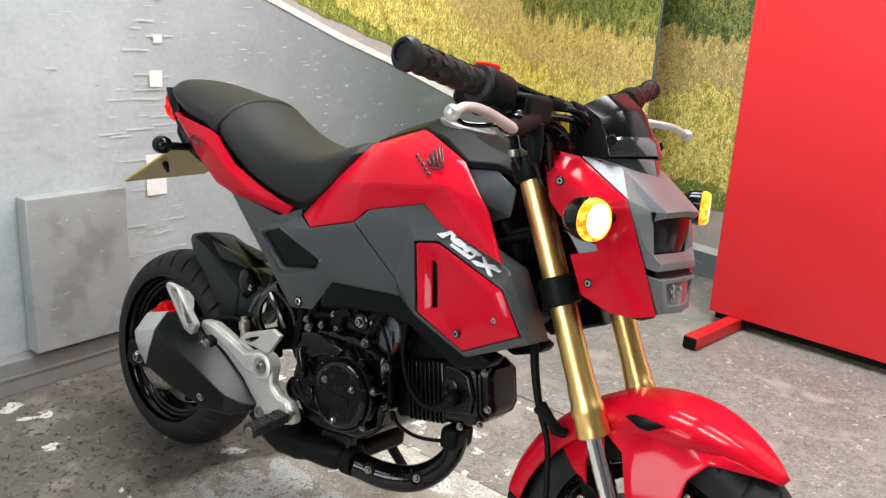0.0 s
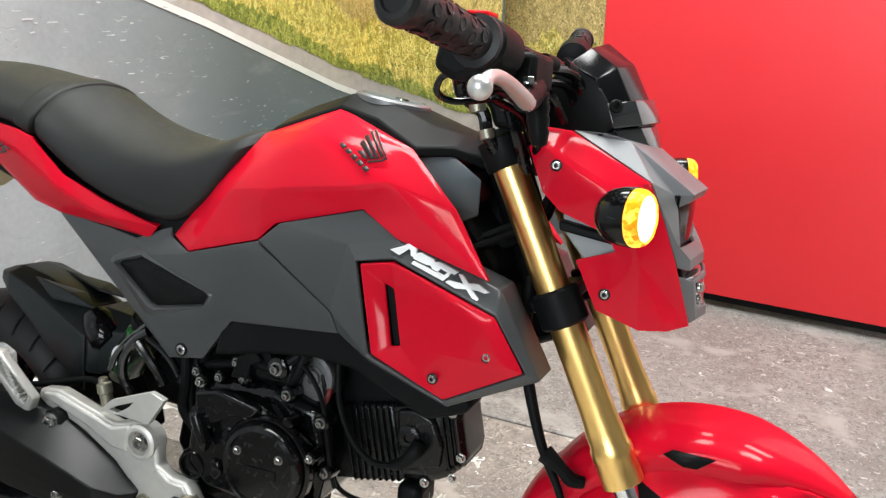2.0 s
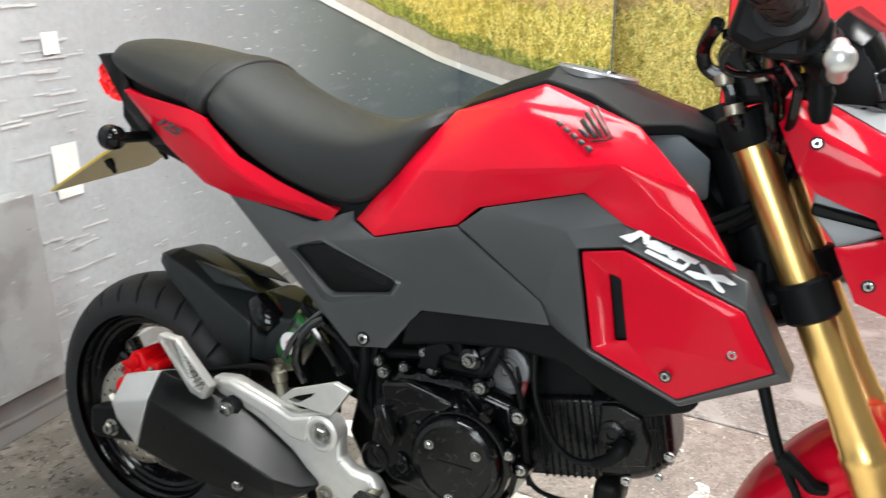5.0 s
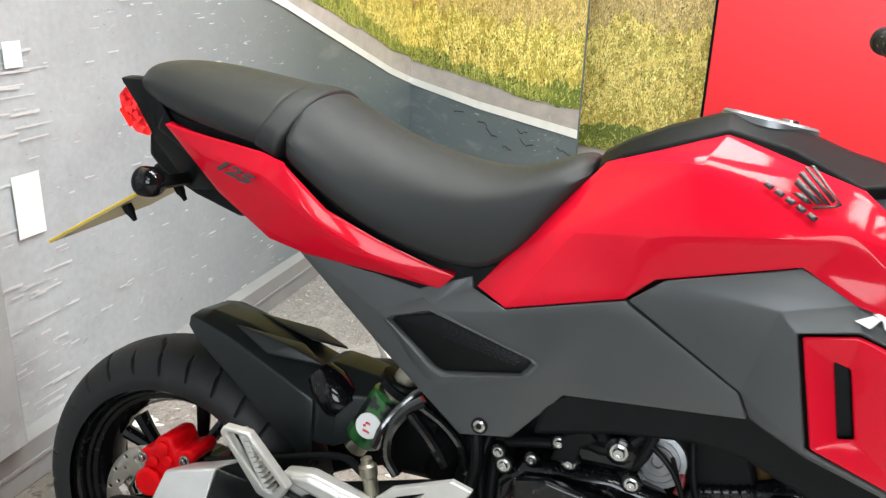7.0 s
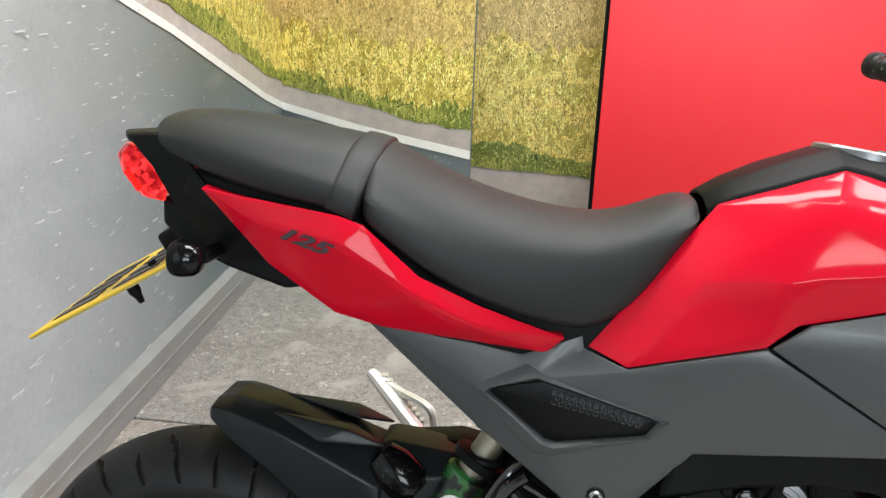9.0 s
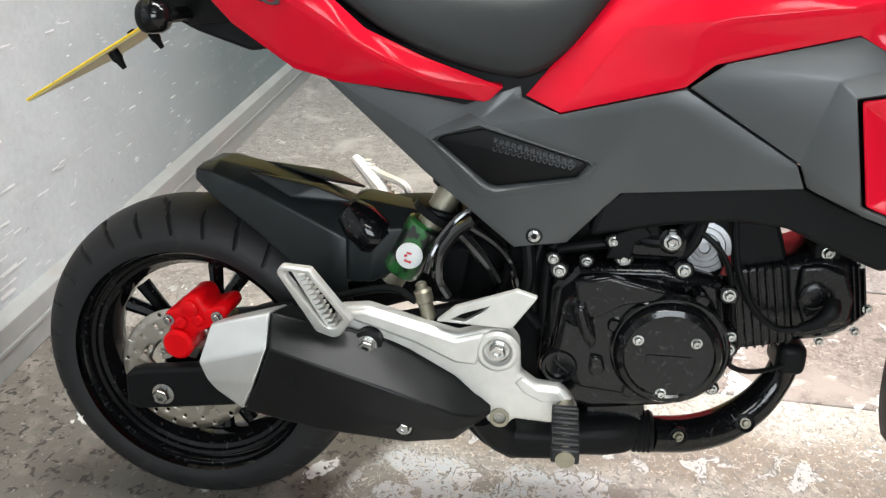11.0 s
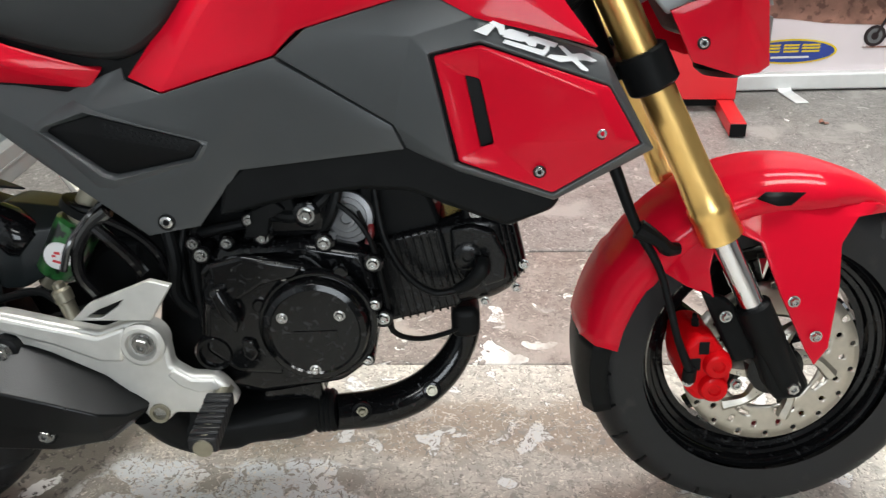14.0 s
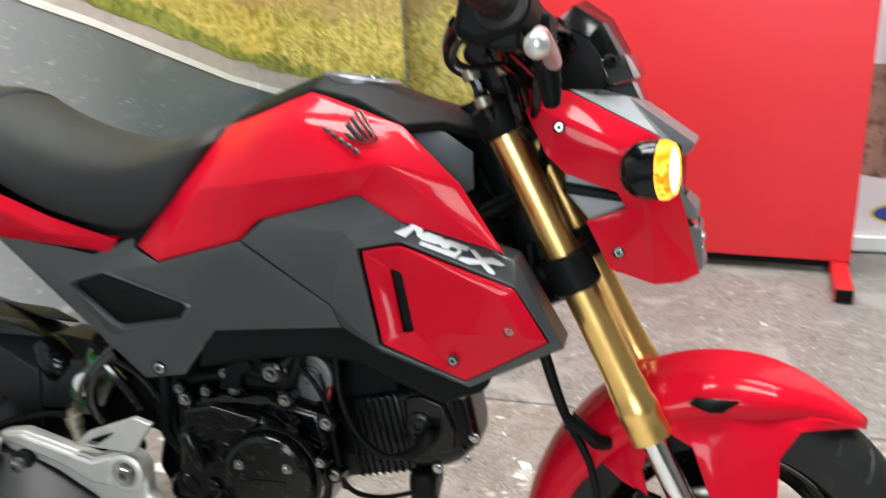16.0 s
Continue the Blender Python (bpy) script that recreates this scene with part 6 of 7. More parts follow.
for a in range(169, 201, 4):
    wd = 0.074 - 0.022 * (a - 169) / 31
    r = 0.2415
    rings.append([arc(a, r - 0.034, -wd), arc(a, r - 0.012, -wd * 0.93), arc(a, r, -wd * 0.5), arc(a, r, wd * 0.5), arc(a, r - 0.012, wd * 0.93), arc(a, r - 0.034, wd)])
loft(bm, rings, closed=False)
for f in bm.faces:
    if f.normal.dot(f.calc_center_median() - C0) < 0:
        f.normal_flip()
part("mud_flap", bm, BLACK, guard, "black mudguard extension", solid=0.004, smooth=50)
FS = {"a": (1.02, 0.39, 0.094), "b": (1.09, 0.434, 0.096), "c": (1.15, 0.455, 0.095), "d": (1.225, 0.452, 0.093), "e": (1.295, 0.433, 0.08), "f": (1.262, 0.426, 0.1), "g": (1.238, 0.35, 0.125), "h": (1.229, 0.278, 0.135), "i": (1.215, 0.257, 0.136), "j": (1.203, 0.277, 0.135),
      "k": (1.17, 0.345, 0.132), "l": (1.147, 0.405, 0.118), "m": (1.105, 0.42, 0.1), "n": (1.092, 0.371, 0.112), "o": (1.1, 0.336, 0.112), "p": (1.07, 0.347, 0.1), "q": (1.043, 0.362, 0.083), "r": (1.19, 0.43, 0.106), "s": (1.338, 0.416, 0.05), "v": (1.24, 0.398, 0.113)}
FSF = ["abmq", "bcrlm", "cdr", "defr", "esf", "rfv", "rvl", "vgl", "lgk", "gkjh", "hij", "mnq", "nopq"]
for s in (1, -1):
    g = shell("mudguard_side", FS, FSF, RED, guard, s, 0.004, 0.003, "red mudguard side arm", segments=2, soft=4)
    bm = bmesh.new()
    faces(bm, [P(1.14, 0.4545, 0.1115, s), P(1.15, 0.461, 0.108, s), P(1.196, 0.4585, 0.1065, s), P(1.178, 0.4465, 0.114, s), P(1.163, 0.446, 0.1145, s)], [(0, 1, 2, 3, 4)], (0, -s, 0.3))
    part("slot", bm, BLACK, g, "dark slot", solid=0.002)
    bolt(P(1.185, 0.337, 0.131, s), (0, -s, 0), 0.0065, g)
    bolt(P(1.212, 0.295, 0.137, s), (0, -s, 0), 0.0065, g)
# -- front caliper and brake line
bm = bmesh.new()
prism(bm, [(1.063, 0.284), (1.076, 0.297), (1.099, 0.295), (1.106, 0.282), (1.117, 0.271), (1.121, 0.246), (1.115, 0.22), (1.1, 0.211), (1.08, 0.213), (1.066, 0.23), (1.062, 0.256)], -0.05, -0.135)
cal = part("front_caliper", bm, CALIPER, bike, "red painted brake caliper", bevel=0.008, segments=3)
for u, w, r in ((1.102, 0.262, 0.016), (1.099, 0.232, 0.0165)):
    bm = bmesh.new()
    lathe(bm, [(r * 1.12, 0), (r * 1.03, 0.004), (r, 0.009), (r * 0.92, 0.012), (r * 0.75, 0.0135), (r * 0.45, 0.0135), (r * 0.36, 0.011)], (u, -0.132, w), (0, -1, 0), 24)
    part("piston_boss", bm, CALIPER, cal)
for u, w in ((1.077, 0.262), (1.086, 0.283)):
    bm = bmesh.new()
    box(bm, u - 0.006, u + 0.006, -0.1362, -0.1352, w - 0.008, w + 0.008)
    part("pad_window", bm, BLACK, cal, "dark pad window", bevel=0.001)
bm = bmesh.new()
lathe(bm, [(0.0045, 0), (0.0045, 0.012), (0.003, 0.013), (0.003, 0.02)], (1.085, -0.1, 0.294), (-0.2, -0.3, 1), 12)
part("bleed_nipple", bm, BLACK, cal, "black bleed nipple")
bm = bmesh.new()
tube(bm, [(1.07, -0.139, 0.258), (1.07, -0.136, 0.243)], 0.008, 12)
part("banjo_union", bm, BLACK, cal, "black hose union")
for u, w in ((1.127, 0.234), (1.108, 0.322), (1.07, 0.24)):
    bolt((u, -0.134, w), (0, -1, 0), 0.0065, cal)
bm = bmesh.new()
prism(bm, [(1.085, 0.345), (1.115, 0.335), (1.15, 0.3), (1.165, 0.255), (1.13, 0.25), (1.11, 0.29)], -0.1, -0.112)
part("caliper_bracket", bm, BLACK, cal, "black caliper bracket", bevel=0.004)
bm = bmesh.new()
tube(bm, [(0.955, -0.06, 0.62), (0.965, -0.09, 0.54), (0.983, -0.108, 0.488), (1.005, -0.115, 0.43), (1.032, -0.12, 0.38), (1.045, -0.128, 0.335), (1.055, -0.135, 0.295), (1.069, -0.14, 0.258)], [0.0075, 0.0075, 0.007, 0.006, 0.0045, 0.0045, 0.0045, 0.0055], 12)
part("brake_hose", bm, BLACK, bike, "black front brake hose")
bm = bmesh.new()
tube(bm, [(1.008, -0.115, 0.425), (1.03, -0.118, 0.412), (1.042, -0.114, 0.4), (1.056, -0.108, 0.397)], [0.012, 0.008, 0.009, 0.007], 10)
part("hose_clip", bm, BLACK, bike, "black hose clip")

# -- engine
bm = bmesh.new()
prism(bm, [(0.49, 0.27), (0.5, 0.39), (0.53, 0.42), (0.63, 0.425), (0.7, 0.41), (0.715, 0.34), (0.7, 0.27), (0.66, 0.24), (0.56, 0.225), (0.52, 0.235)], -0.115, 0.115)
eng = part("engine", bm, GLOSS, bike, "black single-cylinder engine", bevel=0.012, segments=3)
bm = bmesh.new()
prism(bm, [(0.505, 0.3), (0.515, 0.38), (0.545, 0.412), (0.632, 0.408), (0.645, 0.395), (0.7, 0.36), (0.7, 0.31), (0.66, 0.272), (0.6, 0.265), (0.54, 0.27)], -0.11, -0.142)
part("clutch_cover", bm, GLOSS, eng, "black clutch side cover", bevel=0.01, segments=3)
bm = bmesh.new()
lathe(bm, [(0.062, 0), (0.062, 0.012), (0.058, 0.018), (0.052, 0.02), (0.05, 0.017), (0.02, 0.017)], (0.64, -0.14, 0.329), (0, -1, 0), 56)
rc = part("round_cover", bm, GLOSS, eng, "round black rotor cover")
for u, w in ((0.604, 0.347), (0.669, 0.348), (0.636, 0.281)):
    bolt((u, -0.156, w), (0, -1, 0), 0.0058, rc)
bm = bmesh.new()
box(bm, 0.615, 0.665, -0.1585, -0.157, 0.318, 0.33)
part("raised_mark", bm, GLOSS, rc)
# rim of the round cover with its small casting lugs
bm = bmesh.new()
lathe(bm, [(0.068, -0.004), (0.068, 0.006), (0.0655, 0.0085), (0.063, 0.0085), (0.0625, 0.004)], (0.642, -0.14, 0.331), (0, -1, 0), 56)
part("cover_rim", bm, GLOSS, eng, "raised black rim")
for a in (20, 65, 118, 158, 235, 320):
    u, w = 0.642 + 0.07 * math.cos(radians(a)), 0.331 + 0.07 * math.sin(radians(a))
    bm = bmesh.new()
    lathe(bm, [(0.0085, -0.02), (0.0085, 0.004), (0.0065, 0.006)], (u, -0.14, w), (0, -1, 0), 16)
    lug = part("cover_lug", bm, GLOSS, eng)
    if a in (20, 118, 320):
        bolt((u, -0.1455, w), (0, -1, 0), 0.0052, lug)
# angular plate over the clutch
bm = bmesh.new()
prism(bm, [(0.527, 0.411), (0.565, 0.42), (0.632, 0.406), (0.62, 0.392), (0.585, 0.386), (0.555, 0.368), (0.533, 0.365)], -0.136, -0.152)
part("clutch_plate", bm, GLOSS, eng, "angular black clutch plate", bevel=0.004, segments=3)
# oil cap, filler knob with its grip bar and the lever shaft
bm = bmesh.new()
lathe(bm, [(0.023, 0), (0.023, 0.012), (0.02, 0.017), (0.0165, 0.017), (0.0155, 0.012), (0.006, 0.012)], (0.517, -0.128, 0.298), (0, -1, 0), 30)
part("oil_cap", bm, GLOSS, eng, "round black oil cap")
bm = bmesh.new()
lathe(bm, [(0.02, 0), (0.02, 0.014), (0.017, 0.018), (0.009, 0.018)], (0.534, -0.132, 0.372), (0.1, -1, 0.15), 28)
knob = part("oil_filler", bm, GLOSS, eng, "black filler knob")
bm = bmesh.new()
prism(bm, [(0.526, 0.384), (0.54, 0.388), (0.557, 0.345), (0.552, 0.331), (0.538, 0.35)], -0.146, -0.164)
part("knob_grip", bm, GLOSS, knob, bevel=0.005, segments=3)
bm = bmesh.new()
prism(bm, [(0.552, 0.318), (0.567, 0.316), (0.571, 0.3), (0.562, 0.288), (0.552, 0.296)], -0.136, -0.148)
part("drain_lug", bm, GLOSS, eng, bevel=0.003)
# upper crankcase fittings: bracket, stud bolts and a breather hose
bm = bmesh.new()
prism(bm, [(0.562, 0.43), (0.573, 0.462), (0.6, 0.474), (0.612, 0.462), (0.594, 0.452), (0.59, 0.43)], -0.108, -0.12)
part("cable_bracket", bm, BLACK, eng, "black cable bracket", bevel=0.002)
for u, w, r in ((0.51, 0.411, 0.0075), (0.541, 0.424, 0.006), (0.57, 0.451, 0.0065), (0.583, 0.43, 0.0075), (0.635, 0.455, 0.0098), (0.652, 0.421, 0.0075), (0.706, 0.394, 0.0075), (0.714, 0.325, 0.0075), (0.502, 0.425, 0.006)):
    bm = bmesh.new()
    lathe(bm, [(r * 1.6, -0.02), (r * 1.6, 0.002), (r * 1.3, 0.004)], (u, -0.114, w), (0, -1, 0), 16)
    lug = part("stud_boss", bm, GLOSS, eng)
    bolt((u, -0.1175, w), (0, -1, 0), r * 0.9, lug)
# foot of the crankcase that carries the exhaust
bm = bmesh.new()
prism(bm, [(0.556, 0.262), (0.616, 0.256), (0.628, 0.236), (0.632, 0.206), (0.6, 0.192), (0.552, 0.2)], -0.075, -0.1)
part("crankcase_foot", bm, GLOSS, eng, "black lower crankcase lug", bevel=0.006)
# finned barrel leaning forward
CD = Vector((0.978, 0, 0.21)).normalized()
CX, CZ = Vector((0, 1, 0)), Vector((-0.21, 0, 0.978)).normalized()
CB = Vector((0.708, -0.012, 0.348))
def slab(bm, d0, d1, hw, hh, cz=0.0):
    pts = [CB + CD * d + CX * a * hw + CZ * (b * hh + cz) for d in (d0, d1) for a in (-1, 1) for b in (-1, 1)]
    faces(bm, [tuple(p) for p in pts], [(0, 1, 3, 2), (4, 6, 7, 5), (0, 4, 5, 1), (2, 3, 7, 6), (0, 2, 6, 4), (1, 5, 7, 3)])
    bmesh.ops.recalc_face_normals(bm, faces=bm.faces)
def section(d, hw, hh, cz=0.0, cut=0.3):
    """An eight-sided section across the leaning cylinder."""
    c = CB + CD * d + CZ * cz
    return [tuple(c + CX * a * hw + CZ * b * hh) for a, b in ((-1, cut - 1), (-1, 1 - cut), (cut - 1, 1), (1 - cut, 1), (1, 1 - cut), (1, cut - 1), (1 - cut, -1), (cut - 1, -1))]
bm = bmesh.new()
slab(bm, -0.03, 0.09, 0.049, 0.0545, 0.0)
barrel = part("barrel", bm, FINS, eng, "black finned cylinder barrel", bevel=0.006)
for k in range(8):
    d = 0.012 + k * 0.0096
    bm = bmesh.new()
    loft(bm, [section(d, 0.054, 0.056, 0.0, 0.12), section(d + 0.0028, 0.054, 0.056, 0.0, 0.12)])
    part("fin", bm, FINS, barrel, bevel=0.0008)
bm = bmesh.new()
loft(bm, [section(0.086, 0.05, 0.056, 0.002, 0.2), section(0.13, 0.054, 0.06, 0.004, 0.25), section(0.152, 0.052, 0.055, 0.004, 0.3), section(0.172, 0.044, 0.044, 0.006, 0.35), section(0.18, 0.034, 0.034, 0.008, 0.35)])
head = part("cylinder_head", bm, FINS, eng, "black cylinder head", bevel=0.004, segments=3)
for k in range(3):
    d = 0.158 + k * 0.007
    bm = bmesh.new()
    loft(bm, [section(d, 0.054 - 0.003 * k, 0.05 - 0.004 * k, 0.005, 0.3), section(d + 0.0026, 0.054 - 0.003 * k, 0.05 - 0.004 * k, 0.005, 0.3)])
    part("head_rib", bm, FINS, head, bevel=0.0008)
bm = bmesh.new()
loft(bm, [[tuple(CB + CD * d + CZ * z - CX * y) for d, z in ((0.1, -0.034), (0.15, -0.03), (0.158, 0.0), (0.15, 0.036), (0.126, 0.05), (0.1, 0.05), (0.092, 0.01))] for y in (0.05, 0.061)])
side = part("cam_cover", bm, FINS, head, "flat-sided black cam cover", bevel=0.005, segments=3)
bm = bmesh.new()
lathe(bm, [(0.017, 0), (0.017, 0.004), (0.014, 0.006), (0.006, 0.006), (0.005, 0.003)], CB + CD * 0.112 + CZ * 0.012 - CX * 0.06, (0, -1, 0), 28)
part("cam_plug", bm, FINS, side, "round black plug")
for d, z in ((0.172, 0.04), (0.176, -0.02), (0.16, -0.048), (0.118, -0.056)):
    bolt(CB + CD * d + CZ * z - CX * 0.046, (0, -1, 0), 0.0058, head)
bm = bmesh.new()
tube(bm, [(0.833, -0.082, 0.382), (0.831, -0.09, 0.372), (0.818, -0.092, 0.357), (0.8, -0.09, 0.347)], [0.0095, 0.0105, 0.0085, 0.0065], 14)
part("plug_cap", bm, BLACK, head, "black spark plug cap")
bm = bmesh.new()
tube(bm, [(0.708, -0.08, 0.492), (0.712, -0.086, 0.45), (0.72, -0.092, 0.412), (0.742, -0.094, 0.37), (0.772, -0.092, 0.346), (0.801, -0.09, 0.347)], 0.0044, 10)
part("spark_lead", bm, BLACK, head, "black spark lead")
bm = bmesh.new()
tube(bm, [(0.69, -0.09, 0.45), (0.708, -0.1, 0.4), (0.714, -0.1, 0.34), (0.722, -0.09, 0.296), (0.75, -0.075, 0.277), (0.785, -0.06, 0.276), (0.818, -0.045, 0.284)], 0.0034, 8)
part("sensor_lead", bm, BLACK, head, "thin black lead")
bm = bmesh.new()
tube(bm, [(0.652, -0.098, 0.47), (0.672, -0.108, 0.462), (0.692, -0.112, 0.444), (0.706, -0.112, 0.415), (0.714, -0.112, 0.37), (0.72, -0.11, 0.33), (0.722, -0.1, 0.3)], 0.0034, 8)
part("horn_lead", bm, BLACK, head, "thin black horn lead")
bm = bmesh.new()
box(bm, 0.792, 0.829, -0.056, 0.004, 0.264, 0.306)
part("header_flange", bm, BLACK, head, "black exhaust flange", bevel=0.011, segments=3)
bm = bmesh.new()
prism(bm, [(0.65, 0.41), (0.69, 0.4), (0.706, 0.42), (0.712, 0.5), (0.66, 0.49)], -0.055, 0.05)
part("intake", bm, BLACK, eng, "black intake pipe block", bevel=0.012)
bm = bmesh.new()
loft(bm, [[(0.7, v, 0.39), (0.775, v, 0.392), (0.785, v, 0.42), (0.77, v, 0.462), (0.74, v, 0.478), (0.7, v, 0.48)] for v in (-0.052, 0.04)])
part("inlet_manifold", bm, BLACK, eng, "black inlet manifold block", bevel=0.006)
bm = bmesh.new()
box(bm, 0.81, 0.842, -0.06, -0.02, 0.42, 0.446)
mount = part("engine_mount", bm, BLACK, eng, "black engine mount", bevel=0.004)
bolt((0.826, -0.06, 0.434), (0, -1, 0), 0.007, mount)
bm = bmesh.new()
tube(bm, [(0.7, -0.085, 0.44), (0.704, -0.095, 0.428), (0.7, -0.1, 0.412)], 0.004, 10)
part("red_lead", bm, REDCAP, eng, "red insulated lead")
bm = bmesh.new()
lathe(bm, [(0.002, 0.02), (0.0075, 0.018), (0.009, 0.012), (0.009, -0.012), (0.006, -0.016)], (0.674, -0.088, 0.371), (0.25, -0.2, 1), 18)
part("red_cap", bm, REDCAP, eng, "dark red plastic cap")
# dark block added to fill the bay between the frame and the crankcase
bm = bmesh.new()
prism(bm, [(0.47, 0.4), (0.64, 0.42), (0.7, 0.45), (0.7, 0.54), (0.47, 0.54)], 0.0, -0.055)
part("bay_filler", bm, BLACK, bike, "black filler block in the engine bay", bevel=0.01)
# horn and small hardware above the crankcase
bm = bmesh.new()
lathe(bm, [(0.029, -0.012), (0.031, 0), (0.0315, 0.004), (0.0305, 0.007), (0.0245, 0.0078), (0.0235, 0.0066), (0.0175, 0.007), (0.0165, 0.0084), (0.012, 0.0086), (0.0112, 0.0115), (0.007, 0.012), (0.006, 0.008)], (0.677, -0.084, 0.441), (-0.1, -1, 0.12), 40)
horn = part("horn", bm, HORN, bike, "round grey steel horn")
bm = bmesh.new()
box(bm, 0.69, 0.708, -0.075, -0.055, 0.43, 0.5)
part("horn_bracket", bm, BLACK, horn, "black bracket", bevel=0.004)
for pts, r in (([(0.58, -0.1, 0.46), (0.62, -0.11, 0.452), (0.655, -0.1, 0.47), (0.67, -0.08, 0.5)], 0.008), ([(0.64, -0.1, 0.42), (0.66, -0.105, 0.45), (0.672, -0.1, 0.485)], 0.007), ([(0.5, -0.1, 0.43), (0.54, -0.105, 0.44), (0.59, -0.1, 0.445), (0.63, -0.09, 0.435)], 0.006),
               ([(0.52, -0.1, 0.47), (0.5, -0.1, 0.43), (0.495, -0.1, 0.37), (0.5, -0.1, 0.3)], 0.006), ([(0.49, -0.09, 0.45), (0.48, -0.1, 0.4), (0.485, -0.1, 0.33)], 0.004)):
    bm = bmesh.new()
    tube(bm, pts, r, 10)
    part("engine_hose", bm, BLACK, eng, "black rubber hose")
bm = bmesh.new()
box(bm, 0.56, 0.66, -0.11, 0.02, 0.425, 0.47)
part("throttle_body", bm, GLOSS, eng, "black intake block", bevel=0.01)
bm = bmesh.new()
prism(bm, [(0.57, 0.475), (0.615, 0.488), (0.625, 0.455), (0.6, 0.445), (0.575, 0.45)], -0.1, -0.112)
part("hose_bracket", bm, BLACK, eng, bevel=0.003)

# -- exhaust
bm = bmesh.new()
tube(bm, [(0.81, -0.024, 0.3), (0.811, -0.024, 0.27), (0.802, -0.026, 0.24), (0.778, -0.034, 0.207), (0.741, -0.045, 0.182), (0.694, -0.062, 0.174), (0.64, -0.082, 0.18)], [0.018, 0.0185, 0.0195, 0.0225, 0.0245, 0.0245, 0.0235], 24)
ex = part("exhaust_header", bm, GLOSS, bike, "black exhaust header shield")
for at, ax in (((0.764, -0.062, 0.196), (0.1, -1, 0.35)), ((0.676, -0.092, 0.186), (0.2, -1, 0.1))):
    bm = bmesh.new()
    lathe(bm, [(0.0125, -0.004), (0.0125, 0.001), (0.0105, 0.0015), (0.009, -0.001)], at, ax, 22)
    part("bolt_cup", bm, BLACK, ex, "dark bolt recess")
    bolt(at, ax, 0.0064, ex, TITAN)
bm = bmesh.new()
loft(bm, [[(u, -0.08 + b * hw, w + 0.013 + c * hh * 0.66) for b, c in ((-1, -0.5), (-0.7, -1), (0.7, -1), (1, -0.5), (1, 0.5), (0.7, 1), (-0.7, 1), (-1, 0.5))] for u, w, hw, hh in ((0.628, 0.18, 0.028, 0.026), (0.612, 0.176, 0.04, 0.038), (0.585, 0.174, 0.046, 0.04), (0.54, 0.17, 0.05, 0.036), (0.525, 0.168, 0.055, 0.042), (0.47, 0.166, 0.058, 0.044), (0.43, 0.176, 0.05, 0.04), (0.4, 0.195, 0.04, 0.03))])
part("exhaust_chamber", bm, BLACK, bike, "black exhaust chamber", bevel=0.006)
bm = bmesh.new()
lathe(bm, [(0.024, -0.014)] + [(0.0262 + 0.0016 * (k % 2), -0.012 + 0.003 * k) for k in range(9)] + [(0.024, 0.014)], (0.63, -0.086, 0.186), (1, 0, 0.05), 24)
part("exhaust_clamp", bm, BLACK, ex, "ribbed exhaust clamp")
def mring(u, w, r):
    """A faceted section of the muffler: along, up and out at its top edge, ridge and lower edge."""
    (u0, u1, u2), (w0, w1, w2), (r0, r1, r2) = u, w, r
    mid = (w1 + w2) / 2
    return [(u0, -r0, w0), (u1, -r1, w1), ((u1 + u2) / 2, -(r1 + r2) / 2 - 0.003, mid), (u2, -r2, w2 + 0.008), (u2, -r2 + 0.014, w2), (u2, -0.13, w2 + 0.004), ((u1 + u2) / 2, -0.118, mid), (u0, -0.125, w0 - 0.018), (u0, -r0 + 0.014, w0 - 0.003)]
bm = bmesh.new()
loft(bm, [mring((0.183, 0.188, 0.15), (0.365, 0.332, 0.236), (0.194, 0.222, 0.212)), mring((0.248, 0.25, 0.242), (0.345, 0.314, 0.219), (0.178, 0.222, 0.213)), mring((0.337, 0.345, 0.345), (0.318, 0.283, 0.21), (0.155, 0.217, 0.209)),
          mring((0.393, 0.398, 0.4), (0.286, 0.259, 0.214), (0.158, 0.207, 0.2)), mring((0.42, 0.425, 0.424), (0.262, 0.247, 0.228), (0.162, 0.188, 0.183)), mring((0.438, 0.44, 0.438), (0.252, 0.244, 0.234), (0.152, 0.166, 0.162))])
muf = part("muffler", bm, CHARCOAL, bike, "black muffler cover", bevel=0.004, segments=3)
bm = bmesh.new()
loft(bm, [mring((0.112, 0.104, 0.116), (0.334, 0.3, 0.266), (0.18, 0.196, 0.19)), mring((0.104, 0.094, 0.112), (0.341, 0.3, 0.254), (0.188, 0.208, 0.202)), mring((0.18, 0.185, 0.147), (0.3645, 0.3316, 0.2365), (0.1935, 0.2215, 0.2115))])
part("muffler_end", bm, SATIN, muf, "satin silver muffler end", bevel=0.004, segments=3)
bm = bmesh.new()
lathe(bm, [(0.022, 0), (0.022, 0.006), (0.018, 0.006), (0.017, -0.01)], (0.118, -0.165, 0.3), (-1, 0, 0.2), 24)
part("outlet", bm, DARKPRINT, muf, "dark outlet")
bm = bmesh.new()
lathe(bm, [(0.0125, -0.004), (0.0125, 0.001), (0.011, 0.002), (0.0095, 0.001)], (0.342, -0.2115, 0.24), (0, -1, 0.1), 24)
part("bolt_cup", bm, BLACK, muf, "dark bolt recess")
bolt((0.342, -0.212, 0.24), (0, -1, 0.1), 0.0085, muf)
bm = bmesh.new()
tube(bm, [(0.43, -0.14, 0.23), (0.45, -0.12, 0.19), (0.47, -0.1, 0.165)], 0.025, 16)
part("link_pipe", bm, BLACK, muf, "black link pipe")

